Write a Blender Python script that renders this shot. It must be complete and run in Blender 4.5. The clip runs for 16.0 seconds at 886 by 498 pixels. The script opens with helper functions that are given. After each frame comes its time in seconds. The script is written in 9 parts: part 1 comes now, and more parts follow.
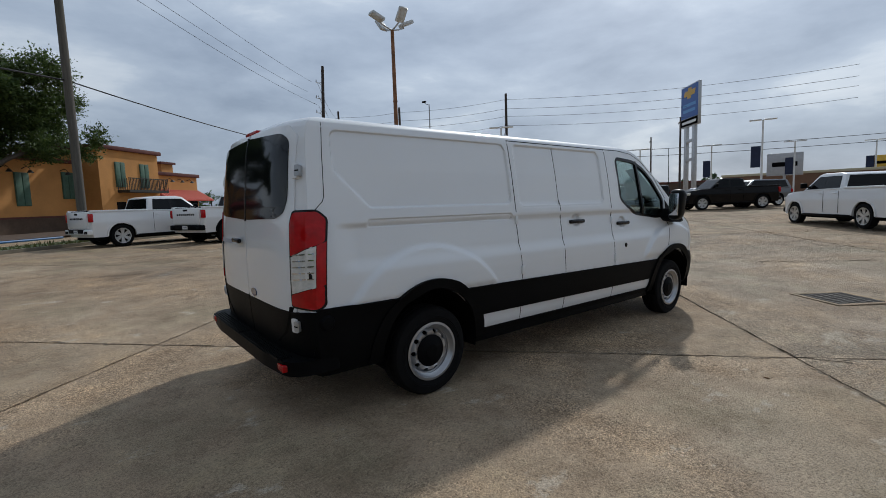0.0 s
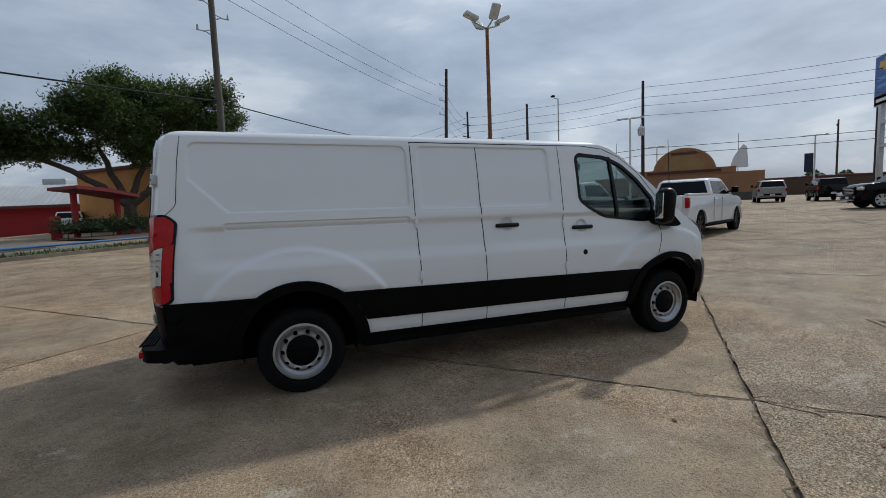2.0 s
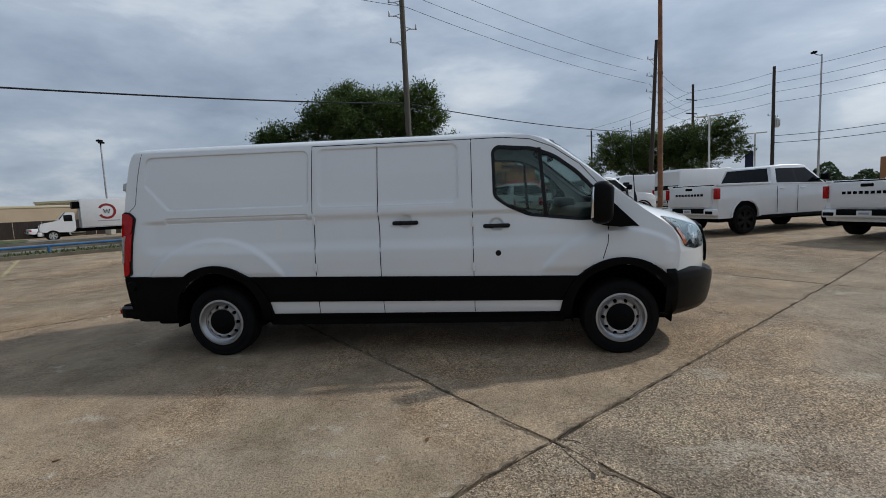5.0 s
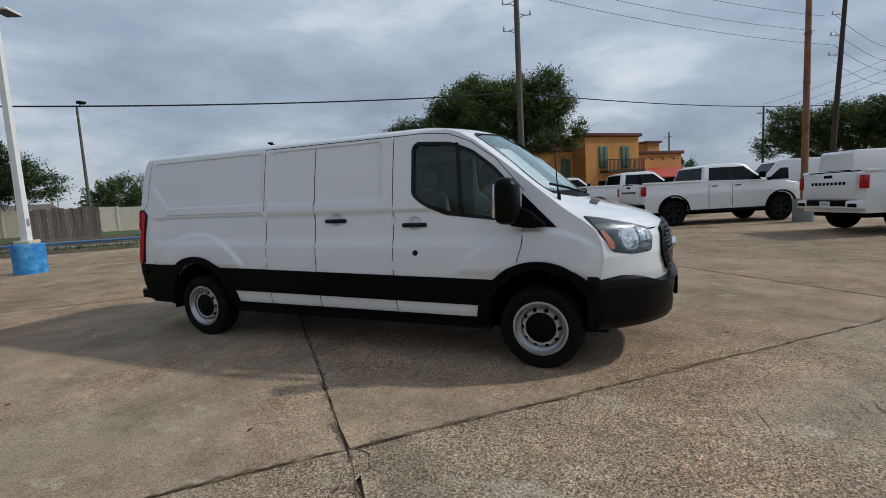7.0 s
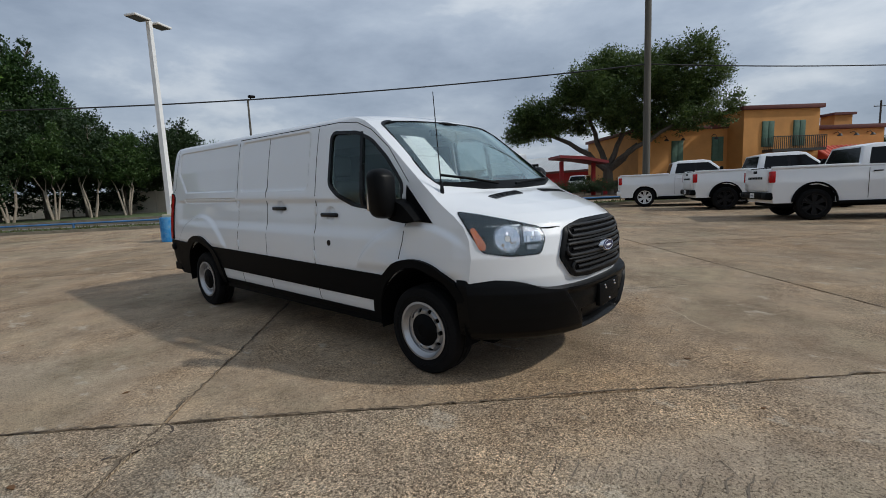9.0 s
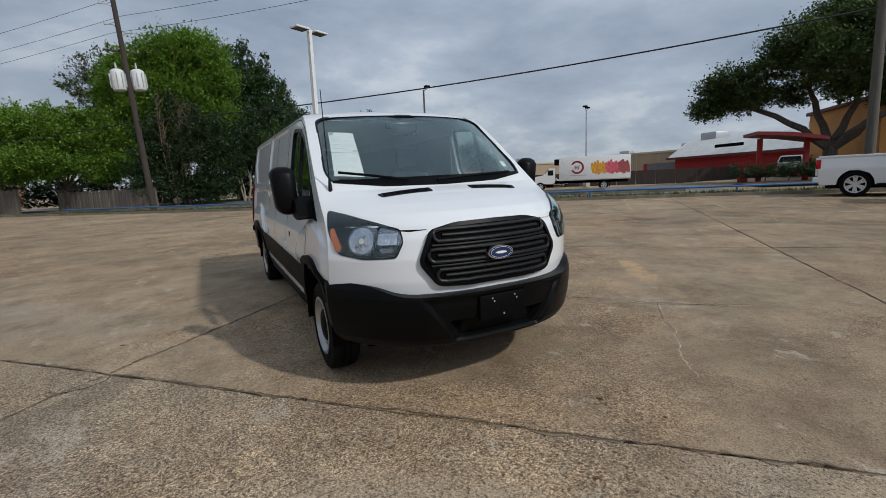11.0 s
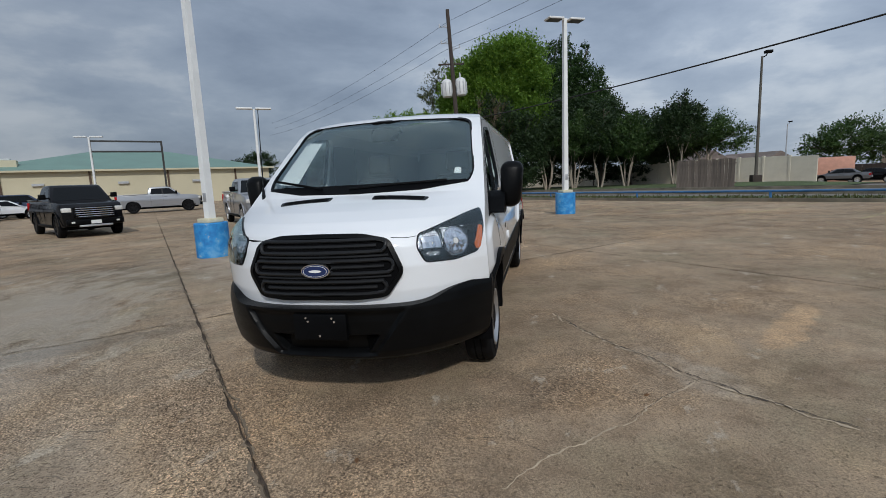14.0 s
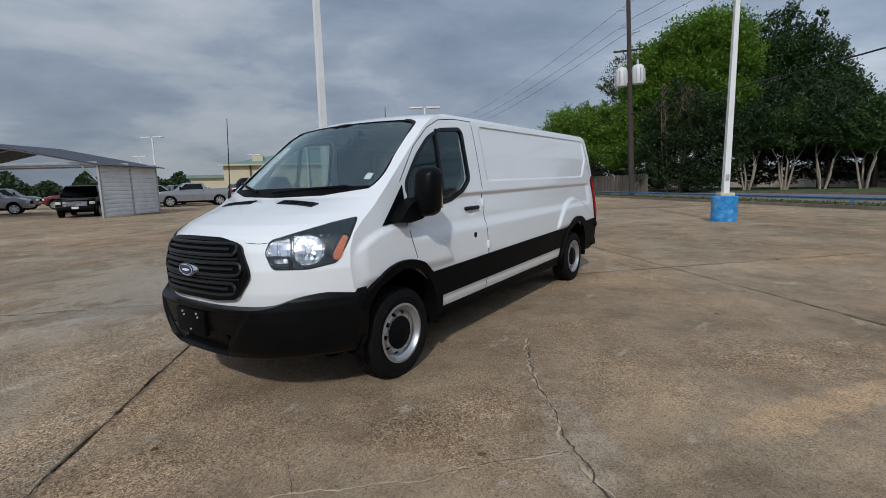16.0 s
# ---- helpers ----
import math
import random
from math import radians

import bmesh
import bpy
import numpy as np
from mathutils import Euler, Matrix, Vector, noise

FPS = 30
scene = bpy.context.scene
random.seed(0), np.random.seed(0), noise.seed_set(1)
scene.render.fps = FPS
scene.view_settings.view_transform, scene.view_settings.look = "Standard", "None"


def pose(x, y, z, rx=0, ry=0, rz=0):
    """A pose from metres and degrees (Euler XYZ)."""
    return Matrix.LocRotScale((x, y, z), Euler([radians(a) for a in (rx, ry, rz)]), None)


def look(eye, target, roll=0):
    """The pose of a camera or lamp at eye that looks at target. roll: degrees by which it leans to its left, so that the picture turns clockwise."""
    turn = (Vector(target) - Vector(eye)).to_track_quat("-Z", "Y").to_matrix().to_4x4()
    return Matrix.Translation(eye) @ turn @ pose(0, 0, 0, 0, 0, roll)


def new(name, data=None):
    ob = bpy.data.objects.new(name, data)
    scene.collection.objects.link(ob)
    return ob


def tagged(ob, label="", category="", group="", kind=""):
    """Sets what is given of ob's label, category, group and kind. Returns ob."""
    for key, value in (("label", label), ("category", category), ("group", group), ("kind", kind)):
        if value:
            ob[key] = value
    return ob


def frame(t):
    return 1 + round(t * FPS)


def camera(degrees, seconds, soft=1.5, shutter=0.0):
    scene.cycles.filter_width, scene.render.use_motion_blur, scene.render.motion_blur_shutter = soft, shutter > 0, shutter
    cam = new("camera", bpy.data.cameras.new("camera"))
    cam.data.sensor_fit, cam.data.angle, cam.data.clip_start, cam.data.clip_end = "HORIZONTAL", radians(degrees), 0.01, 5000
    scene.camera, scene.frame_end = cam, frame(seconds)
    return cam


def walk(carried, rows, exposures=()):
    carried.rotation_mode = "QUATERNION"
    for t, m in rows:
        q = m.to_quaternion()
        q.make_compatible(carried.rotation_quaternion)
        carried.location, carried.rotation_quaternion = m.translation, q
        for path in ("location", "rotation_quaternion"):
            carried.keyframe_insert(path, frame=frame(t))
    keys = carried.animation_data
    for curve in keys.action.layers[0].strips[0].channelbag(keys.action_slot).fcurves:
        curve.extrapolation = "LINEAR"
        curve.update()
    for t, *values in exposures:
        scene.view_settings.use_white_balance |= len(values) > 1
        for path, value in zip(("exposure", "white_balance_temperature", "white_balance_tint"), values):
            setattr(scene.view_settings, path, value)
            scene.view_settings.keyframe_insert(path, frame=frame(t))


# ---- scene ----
cam = camera(87.1, 16.0, soft=0.9)
METRES, EYE, TILT, LEAN, TURN = 16.854, 1.518, 0.0, 0.0, -38.47
START_X, START_Y = -4.047, -3.875
ROWS = [
    (0.0, 0.0, 0.0, 0.0, -0.2, -5.77, 1.96),
    (0.5, 0.0299, 0.0006, -0.0001, 3.96, -5.57, 1.99),
    (1.0, 0.063, 0.0063, -0.0007, 8.2, -5.31, 2.02),
    (1.5, 0.0913, 0.0125, -0.0009, 12.08, -5.19, 2.14),
    (2.0, 0.1235, 0.0229, -0.0016, 16.82, -5.43, 2.28),
    (2.5, 0.1507, 0.0313, -0.0013, 21.15, -5.53, 2.48),
    (3.0, 0.1823, 0.0405, -0.0025, 26.18, -5.51, 2.52),
    (3.6, 0.2145, 0.0559, -0.003, 31.606, -5.5595, 2.5717),
    (4.25, 0.2464, 0.0778, -0.0034, 37.2687, -5.637, 2.5912),
    (4.9, 0.2752, 0.1041, -0.0038, 42.8727, -5.7243, 2.6452),
    (5.5, 0.2993, 0.1313, -0.0042, 48.14, -5.8, 2.79),
    (6.0, 0.3211, 0.1575, -0.0048, 52.96, -5.97, 3.0),
    (6.5, 0.334, 0.1812, -0.0049, 57.04, -5.92, 3.13),
    (7.0, 0.3505, 0.2087, -0.0056, 61.45, -6.0, 3.1),
    (7.5, 0.3599, 0.2357, -0.0058, 65.27, -6.23, 2.91),
    (8.0, 0.3723, 0.2677, -0.0062, 69.92, -6.68, 2.73),
    (8.5, 0.3768, 0.2961, -0.0066, 74.23, -7.0, 2.52),
    (9.1, 0.3822, 0.3345, -0.0066, 80.1647, -7.4753, 2.4401),
    (9.75, 0.3834, 0.3769, -0.0063, 87.0495, -7.9178, 2.4634),
    (10.4, 0.3795, 0.419, -0.0059, 94.386, -8.2696, 2.5119),
    (11.0, 0.3708, 0.4566, -0.0056, 101.54, -8.5, 2.5),
    (11.5, 0.3591, 0.4832, -0.0059, 107.34, -8.67, 2.4),
    (12.0, 0.3451, 0.5146, -0.0054, 114.2, -8.75, 2.27),
    (12.5, 0.3272, 0.5378, -0.0058, 120.37, -8.86, 2.13),
    (13.0, 0.3064, 0.5647, -0.0047, 127.47, -8.89, 2.12),
    (13.5, 0.2842, 0.5834, -0.0047, 133.65, -8.68, 2.25),
    (14.0, 0.2582, 0.6054, -0.0037, 140.48, -8.24, 2.4),
    (14.5, 0.2333, 0.6205, -0.0042, 146.14, -7.94, 2.36),
    (15.0, 0.2028, 0.6362, -0.003, 152.22, -7.95, 2.02),
    (15.5, 0.1743, 0.6452, -0.0032, 157.38, -8.09, 1.69),
    (16.0, 0.1403, 0.6517, -0.0022, 163.04, -8.16, 1.31),
]
walk(cam, [(t, pose(START_X, START_Y, EYE, TILT, LEAN, TURN) @ pose(METRES * x, METRES * y, METRES * z, 90 + pitch, roll, yaw)) for t, x, y, z, yaw, pitch, roll in ROWS],
     exposures=[(0.0, -0.02, 6200, 7.5), (3.0, -0.05, 6200, 7.5), (6.0, 0.05, 6250, 7.5), (8.5, 0.08, 6300, 8), (11.0, 0.06, 6350, 8), (12.0, 0.03, 6250, 8), (16.0, 0.03, 6120, 8.5)])

# ---- world, sun ----
SUN_AZ, SUN_EL = 26.3, 39.5
sun_way = Vector((math.cos(radians(SUN_EL)) * math.cos(radians(SUN_AZ)), math.cos(radians(SUN_EL)) * math.sin(radians(SUN_AZ)), math.sin(radians(SUN_EL))))
sun_data = bpy.data.lights.new("sun", "SUN")
sun_data.energy, sun_data.angle, sun_data.color = 2.0, radians(2.2), (1.0, 0.95, 0.88)
sun = new("sun", sun_data)
sun.matrix_world = look(sun_way * 60, (0, 0, 0))


def build_world():
    world = bpy.data.worlds.new("sky")
    scene.world = world
    world.use_nodes = True
    nt = world.node_tree
    N, L = nt.nodes, nt.links
    N.clear()
    out = N.new("ShaderNodeOutputWorld")
    bg = N.new("ShaderNodeBackground")
    bg.inputs["Strength"].default_value = 0.110
    L.new(bg.outputs[0], out.inputs[0])
    sky = N.new("ShaderNodeTexSky")
    sky.sky_type, sky.sun_disc = "NISHITA", False
    sky.sun_elevation, sky.sun_rotation = radians(SUN_EL), radians(90 - SUN_AZ)
    sky.dust_density, sky.air_density = 2.0, 1.0
    co = N.new("ShaderNodeTexCoord")
    sep = N.new("ShaderNodeSeparateXYZ")
    L.new(co.outputs["Generated"], sep.inputs[0])

    def m(op, a, b=None, c=None):
        n = N.new("ShaderNodeMath")
        n.operation = op
        for i, v in enumerate((a, b, c)):
            if v is None:
                continue
            if isinstance(v, (int, float)):
                n.inputs[i].default_value = v
            else:
                L.new(v, n.inputs[i])
        return n.outputs[0]

    # a broken cloud deck: soft masses low down, flattened by distance
    zc = m("ADD", m("MAXIMUM", sep.outputs[2], 0.0), 0.42)
    px, py = m("DIVIDE", sep.outputs[0], zc), m("DIVIDE", sep.outputs[1], zc)
    comb = N.new("ShaderNodeCombineXYZ")
    L.new(px, comb.inputs[0]), L.new(py, comb.inputs[1]), L.new(m("MULTIPLY", sep.outputs[2], 3.2), comb.inputs[2])

    def clouds(scale, detail, rough, twist, shift):
        mp = N.new("ShaderNodeMapping")
        mp.inputs["Location"].default_value = shift
        L.new(comb.outputs[0], mp.inputs[0])
        n = N.new("ShaderNodeTexNoise")
        n.inputs["Scale"].default_value, n.inputs["Detail"].default_value, n.inputs["Roughness"].default_value, n.inputs["Distortion"].default_value = scale, detail, rough, twist
        L.new(mp.outputs[0], n.inputs["Vector"])
        return n.outputs[0]
    mixn = m("ADD", m("MULTIPLY", clouds(2.1, 10, 0.56, 0.15, (0, 0, 0)), 0.58), m("MULTIPLY", clouds(0.75, 3, 0.5, 0.0, (3.1, 1.7, 0)), 0.42))
    # heaped clouds standing on the horizon give crisper edges
    heap = m("MULTIPLY", clouds(4.2, 12, 0.6, 0.3, (7.3, 2.2, 0)), 1.0)
    low = m("MULTIPLY", m("SUBTRACT", 0.42, sep.outputs[2]), 0.34)
    mixn = m("ADD", mixn, m("MULTIPLY", m("SUBTRACT", heap, 0.5), m("MAXIMUM", low, 0.03)))
    ramp = N.new("ShaderNodeValToRGB")
    e = ramp.color_ramp.elements
    e[0].position, e[0].color = 0.37, (2.7, 3.2, 4.05, 1)
    e[1].position, e[1].color = 0.64, (6.7, 7.0, 7.45, 1)
    for pos, c in ((0.46, (3.55, 4.1, 5.0)), (0.525, (4.3, 4.85, 5.7)), (0.565, (5.4, 5.85, 6.5))):
        mid = ramp.color_ramp.elements.new(pos)
        mid.color = (*c, 1)
    L.new(mixn, ramp.inputs[0])
    # light that the deck passes on around the sun
    dot = N.new("ShaderNodeVectorMath")
    dot.operation = "DOT_PRODUCT"
    dot.inputs[1].default_value = sun_way
    L.new(co.outputs["Generated"], dot.inputs[0])
    d = m("MAXIMUM", dot.outputs["Value"], 0.0)
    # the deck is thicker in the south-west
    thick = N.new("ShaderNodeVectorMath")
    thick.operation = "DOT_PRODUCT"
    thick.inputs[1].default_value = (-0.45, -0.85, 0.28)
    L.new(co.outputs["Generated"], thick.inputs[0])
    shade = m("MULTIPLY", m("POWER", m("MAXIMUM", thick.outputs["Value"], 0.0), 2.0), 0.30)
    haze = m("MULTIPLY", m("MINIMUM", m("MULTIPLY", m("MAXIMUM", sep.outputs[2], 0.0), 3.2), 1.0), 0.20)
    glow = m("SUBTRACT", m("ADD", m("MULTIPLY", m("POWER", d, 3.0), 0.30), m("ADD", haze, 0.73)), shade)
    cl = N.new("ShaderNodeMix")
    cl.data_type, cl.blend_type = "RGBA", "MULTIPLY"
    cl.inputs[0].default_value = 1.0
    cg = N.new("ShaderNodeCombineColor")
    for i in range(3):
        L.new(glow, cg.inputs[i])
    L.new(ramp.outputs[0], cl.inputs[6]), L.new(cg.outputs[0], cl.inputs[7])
    mix = N.new("ShaderNodeMix")
    mix.data_type = "RGBA"
    mix.inputs[0].default_value = 0.92
    L.new(sky.outputs[0], mix.inputs[6]), L.new(cl.outputs[2], mix.inputs[7])
    L.new(mix.outputs[2], bg.inputs["Color"])


build_world()


# ---- materials ----
def principled(name):
    mat = bpy.data.materials.new(name)
    mat.use_nodes = True
    return mat, mat.node_tree, mat.node_tree.nodes["Principled BSDF"]


def noise_tex(nt, scale, detail=4, rough=0.55, coord="Object", stretch=None):
    co = nt.nodes.new("ShaderNodeTexCoord")
    n = nt.nodes.new("ShaderNodeTexNoise")
    n.inputs["Scale"].default_value, n.inputs["Detail"].default_value, n.inputs["Roughness"].default_value = scale, detail, rough
    if stretch:
        mp = nt.nodes.new("ShaderNodeMapping")
        mp.inputs["Scale"].default_value = stretch
        nt.links.new(co.outputs[coord], mp.inputs[0])
        nt.links.new(mp.outputs[0], n.inputs["Vector"])
    else:
        nt.links.new(co.outputs[coord], n.inputs["Vector"])
    return n


def ramp_of(nt, fac, stops):
    r = nt.nodes.new("ShaderNodeValToRGB")
    els = r.color_ramp.elements
    while len(els) < len(stops):
        els.new(0.5)
    for e, (p, c) in zip(els, stops):
        e.position, e.color = p, (*c, 1) if len(c) == 3 else c
    nt.links.new(fac, r.inputs[0])
    return r


def mixed(nt, a, b, fac, blend="MIX"):
    n = nt.nodes.new("ShaderNodeMix")
    n.data_type, n.blend_type = "RGBA", blend
    for slot, v in ((0, fac), (6, a), (7, b)):
        if isinstance(v, (int, float)):
            n.inputs[slot].default_value = v
        elif isinstance(v, tuple):
            n.inputs[slot].default_value = (*v, 1)
        else:
            nt.links.new(v, n.inputs[slot])
    return n.outputs[2]


def surface(name, color, rough=0.5, metal=0.0, vary=0.12, scale=3.0, grain=60.0, bump=0.0, coat=0.0, spread=0.0, stretch=None, spec=0.5):
    """A plain material with two scales of variation, and a fine relief where bump is given."""
    mat, nt, b = principled(name)
    big = noise_tex(nt, scale, 5, 0.6, stretch=stretch)
    fine = noise_tex(nt, grain, 3, 0.6, stretch=stretch)
    lo, hi = tuple(max(c * (1 - vary), 0) for c in color), tuple(min(c * (1 + vary), 1) for c in color)
    r1 = ramp_of(nt, big.outputs[0], [(0.3, lo), (0.7, hi)])
    r2 = ramp_of(nt, fine.outputs[0], [(0.3, (1 - vary * 0.6,) * 3), (0.7, (1.0,) * 3)])
    col = mixed(nt, r1.outputs[0], r2.outputs[0], 1.0, "MULTIPLY")
    if spread:
        info = nt.nodes.new("ShaderNodeObjectInfo")
        r3 = ramp_of(nt, info.outputs["Random"], [(0.0, (1 - spread,) * 3), (1.0, (1 + spread,) * 3)])
        col = mixed(nt, col, r3.outputs[0], 1.0, "MULTIPLY")
    nt.links.new(col, b.inputs["Base Color"])
    rr = nt.nodes.new("ShaderNodeMapRange")
    rr.inputs["To Min"].default_value, rr.inputs["To Max"].default_value = max(rough - 0.06, 0.02), min(rough + 0.08, 1)
    nt.links.new(big.outputs[0], rr.inputs[0])
    nt.links.new(rr.outputs[0], b.inputs["Roughness"])
    b.inputs["Metallic"].default_value = metal
    b.inputs["Specular IOR Level"].default_value = spec
    if coat:
        b.inputs["Coat Weight"].default_value, b.inputs["Coat Roughness"].default_value = coat, 0.04
    if bump:
        bn = nt.nodes.new("ShaderNodeBump")
        bn.inputs["Strength"].default_value, bn.inputs["Distance"].default_value = 1.0, bump
        nt.links.new(fine.outputs[0], bn.inputs["Height"])
        nt.links.new(bn.outputs[0], b.inputs["Normal"])
    return mat


def glass(name, tint, rough=0.015, ior=1.5):
    """Thin tinted glass: clear through, glossy at the surface."""
    mat, nt, b = principled(name)
    nt.nodes.remove(b)
    tr, gl, lw, po, sc, mx = (nt.nodes.new(k) for k in ("ShaderNodeBsdfTransparent", "ShaderNodeBsdfGlossy", "ShaderNodeLayerWeight", "ShaderNodeMath", "ShaderNodeMath", "ShaderNodeMixShader"))
    tr.inputs[0].default_value = (*tint, 1)
    gl.inputs["Roughness"].default_value = rough
    gl.inputs["Color"].default_value = (0.82, 0.97, 0.97, 1)
    lw.inputs["Blend"].default_value = 0.5
    po.operation, po.inputs[1].default_value = "POWER", 4.0
    base = ((ior - 1) / (ior + 1)) ** 2
    sc.operation, sc.inputs[1].default_value, sc.inputs[2].default_value = "MULTIPLY_ADD", 1 - base, base
    nt.links.new(lw.outputs["Facing"], po.inputs[0])
    nt.links.new(po.outputs[0], sc.inputs[0])
    nt.links.new(sc.outputs[0], mx.inputs[0])
    nt.links.new(tr.outputs[0], mx.inputs[1])
    nt.links.new(gl.outputs[0], mx.inputs[2])
    nt.links.new(mx.outputs[0], nt.nodes["Material Output"].inputs[0])
    return mat


def concrete(name, spread=0.0, coord="Object", coarse=0.0):
    mat, nt, b = principled(name)
    big = noise_tex(nt, 0.2, 12, 0.70, coord)
    midn = noise_tex(nt, 1.1, 14, 0.76, coord)
    streak = noise_tex(nt, 2.6, 14, 0.74, coord, (1.3, 0.9, 1.0))
    fine = noise_tex(nt, 70, 4, 0.7, coord)
    c1 = ramp_of(nt, big.outputs[0], [(0.34, (0.258, 0.186, 0.120)), (0.5, (0.336, 0.254, 0.171)), (0.66, (0.418, 0.331, 0.234))] if not coarse else [(0.34, (0.285, 0.222, 0.157)), (0.5, (0.36, 0.286, 0.206)), (0.66, (0.43, 0.352, 0.262))])
    c2 = ramp_of(nt, midn.outputs[0], [(0.33, (0.60, 0.565, 0.53)), (0.45, (0.86, 0.85, 0.84)), (0.52, (1.0, 1.0, 1.0)), (0.60, (1.16, 1.15, 1.12)), (0.68, (1.32, 1.29, 1.22))])
    c3 = ramp_of(nt, streak.outputs[0], [(0.36, (0.86, 0.845, 0.83)), (0.5, (1.02, 1.02, 1.02))])
    fine2 = noise_tex(nt, 190, 3, 0.7, coord)
    c4 = ramp_of(nt, fine.outputs[0], [(0.38, (0.42, 0.39, 0.36)), (0.47, (0.92, 0.92, 0.92)), (0.62, (1.36, 1.33, 1.28))])
    c5 = ramp_of(nt, fine2.outputs[0], [(0.38, (0.45, 0.43, 0.40)), (0.5, (1.0, 1.0, 1.0)), (0.62, (1.5, 1.47, 1.42))])
    col = mixed(nt, c1.outputs[0], c2.outputs[0], 1.0, "MULTIPLY")
    col = mixed(nt, col, c3.outputs[0], 1.0, "MULTIPLY")
    # worn places where the stones of the mix show
    vor = nt.nodes.new("ShaderNodeTexVoronoi")
    vor.inputs["Scale"].default_value = 105 if coarse else 95
    co = nt.nodes.new("ShaderNodeTexCoord")
    nt.links.new(co.outputs[coord], vor.inputs["Vector"])
    stones = ramp_of(nt, vor.outputs["Color"], [(0.15, (0.40, 0.37, 0.34)), (0.55, (1.0, 1.0, 1.0)), (0.95, (1.7, 1.66, 1.6))])
    worn = noise_tex(nt, 0.45, 4, 0.6, coord)
    wear = worn.outputs[0]
    if coarse:
        # the surface is worn off in one large patch by the crossing of the joints
        tc = nt.nodes.new("ShaderNodeTexCoord")
        mp = nt.nodes.new("ShaderNodeMapping")
        mp.vector_type = "TEXTURE"
        mp.inputs["Location"].default_value, mp.inputs["Scale"].default_value = (1.7, -3.3, 0), (3.6, 3.0, 9)
        nt.links.new(tc.outputs[coord], mp.inputs[0])
        gr = nt.nodes.new("ShaderNodeTexGradient")
        gr.gradient_type = "SPHERICAL"
        nt.links.new(mp.outputs[0], gr.inputs[0])
        ad = nt.nodes.new("ShaderNodeMath")
        ad.operation, ad.inputs[1].default_value = "MULTIPLY_ADD", 0.32
        nt.links.new(gr.outputs["Fac"], ad.inputs[0]), nt.links.new(worn.outputs[0], ad.inputs[2])
        wear = ad.outputs[0]
    wm = ramp_of(nt, wear, [(0.46, (0.12,) * 3), (0.60, (0.95,) * 3)])
    col = mixed(nt, col, mixed(nt, col, stones.outputs[0], 1.0, "MULTIPLY"), wm.outputs[0])
    hue = noise_tex(nt, 0.42, 8, 0.68, coord)
    tone = ramp_of(nt, hue.outputs[0], [(0.36, (0.93, 1.0, 0.98)), (0.5, (1.0, 1.0, 1.0)), (0.64, (1.06, 0.99, 0.90))])
    col = mixed(nt, col, tone.outputs[0], 1.0, "MULTIPLY")
    # a pale skin that has partly flaked off south of the crossing
    tc = nt.nodes.new("ShaderNodeTexCoord")
    mp = nt.nodes.new("ShaderNodeMapping")
    mp.vector_type = "TEXTURE"
    mp.inputs["Location"].default_value, mp.inputs["Rotation"].default_value, mp.inputs["Scale"].default_value = (0.9, -5.6, 0), (0, 0, radians(44)), (4.4, 2.6, 9)
    nt.links.new(tc.outputs[coord], mp.inputs[0])
    gr = nt.nodes.new("ShaderNodeTexGradient")
    gr.gradient_type = "SPHERICAL"
    nt.links.new(mp.outputs[0], gr.inputs[0])
    skin = noise_tex(nt, 1.5, 12, 0.72, coord, (1.0, 1.6, 1.0))
    ad = nt.nodes.new("ShaderNodeMath")
    ad.operation, ad.inputs[1].default_value = "MULTIPLY_ADD", 0.28
    nt.links.new(gr.outputs["Fac"], ad.inputs[0]), nt.links.new(skin.outputs[0], ad.inputs[2])
    flake = ramp_of(nt, ad.outputs[0], [(0.60, (0, 0, 0)), (0.64, (0.62,) * 3)])
    col = mixed(nt, col, (0.47, 0.41, 0.325), flake.outputs[0])
    grain = nt.nodes.new("ShaderNodeMapRange")
    grain.inputs["To Min"].default_value, grain.inputs["To Max"].default_value = (0.5, 0.95) if coarse else (0.42, 0.8)
    nt.links.new(wm.outputs[0], grain.inputs[0])
    col = mixed(nt, col, c4.outputs[0], grain.outputs[0], "MULTIPLY")
    col = mixed(nt, col, c5.outputs[0], grain.outputs[0], "MULTIPLY")
    # small open pits
    pit = noise_tex(nt, 62 if coarse else 40, 2, 0.5, coord)
    pm = ramp_of(nt, pit.outputs[0], [(0.31 + 0.05 * coarse, (0.30, 0.27, 0.24)), (0.37 + 0.05 * coarse, (1.0, 1.0, 1.0))])
    col = mixed(nt, col, pm.outputs[0], 0.8 if coarse else 0.45, "MULTIPLY")
    # rusty and pale stains of their own shape, worn thin in places
    thin = ramp_of(nt, midn.outputs[0], [(0.38, (0.15,) * 3), (0.56, (1.0,) * 3)])
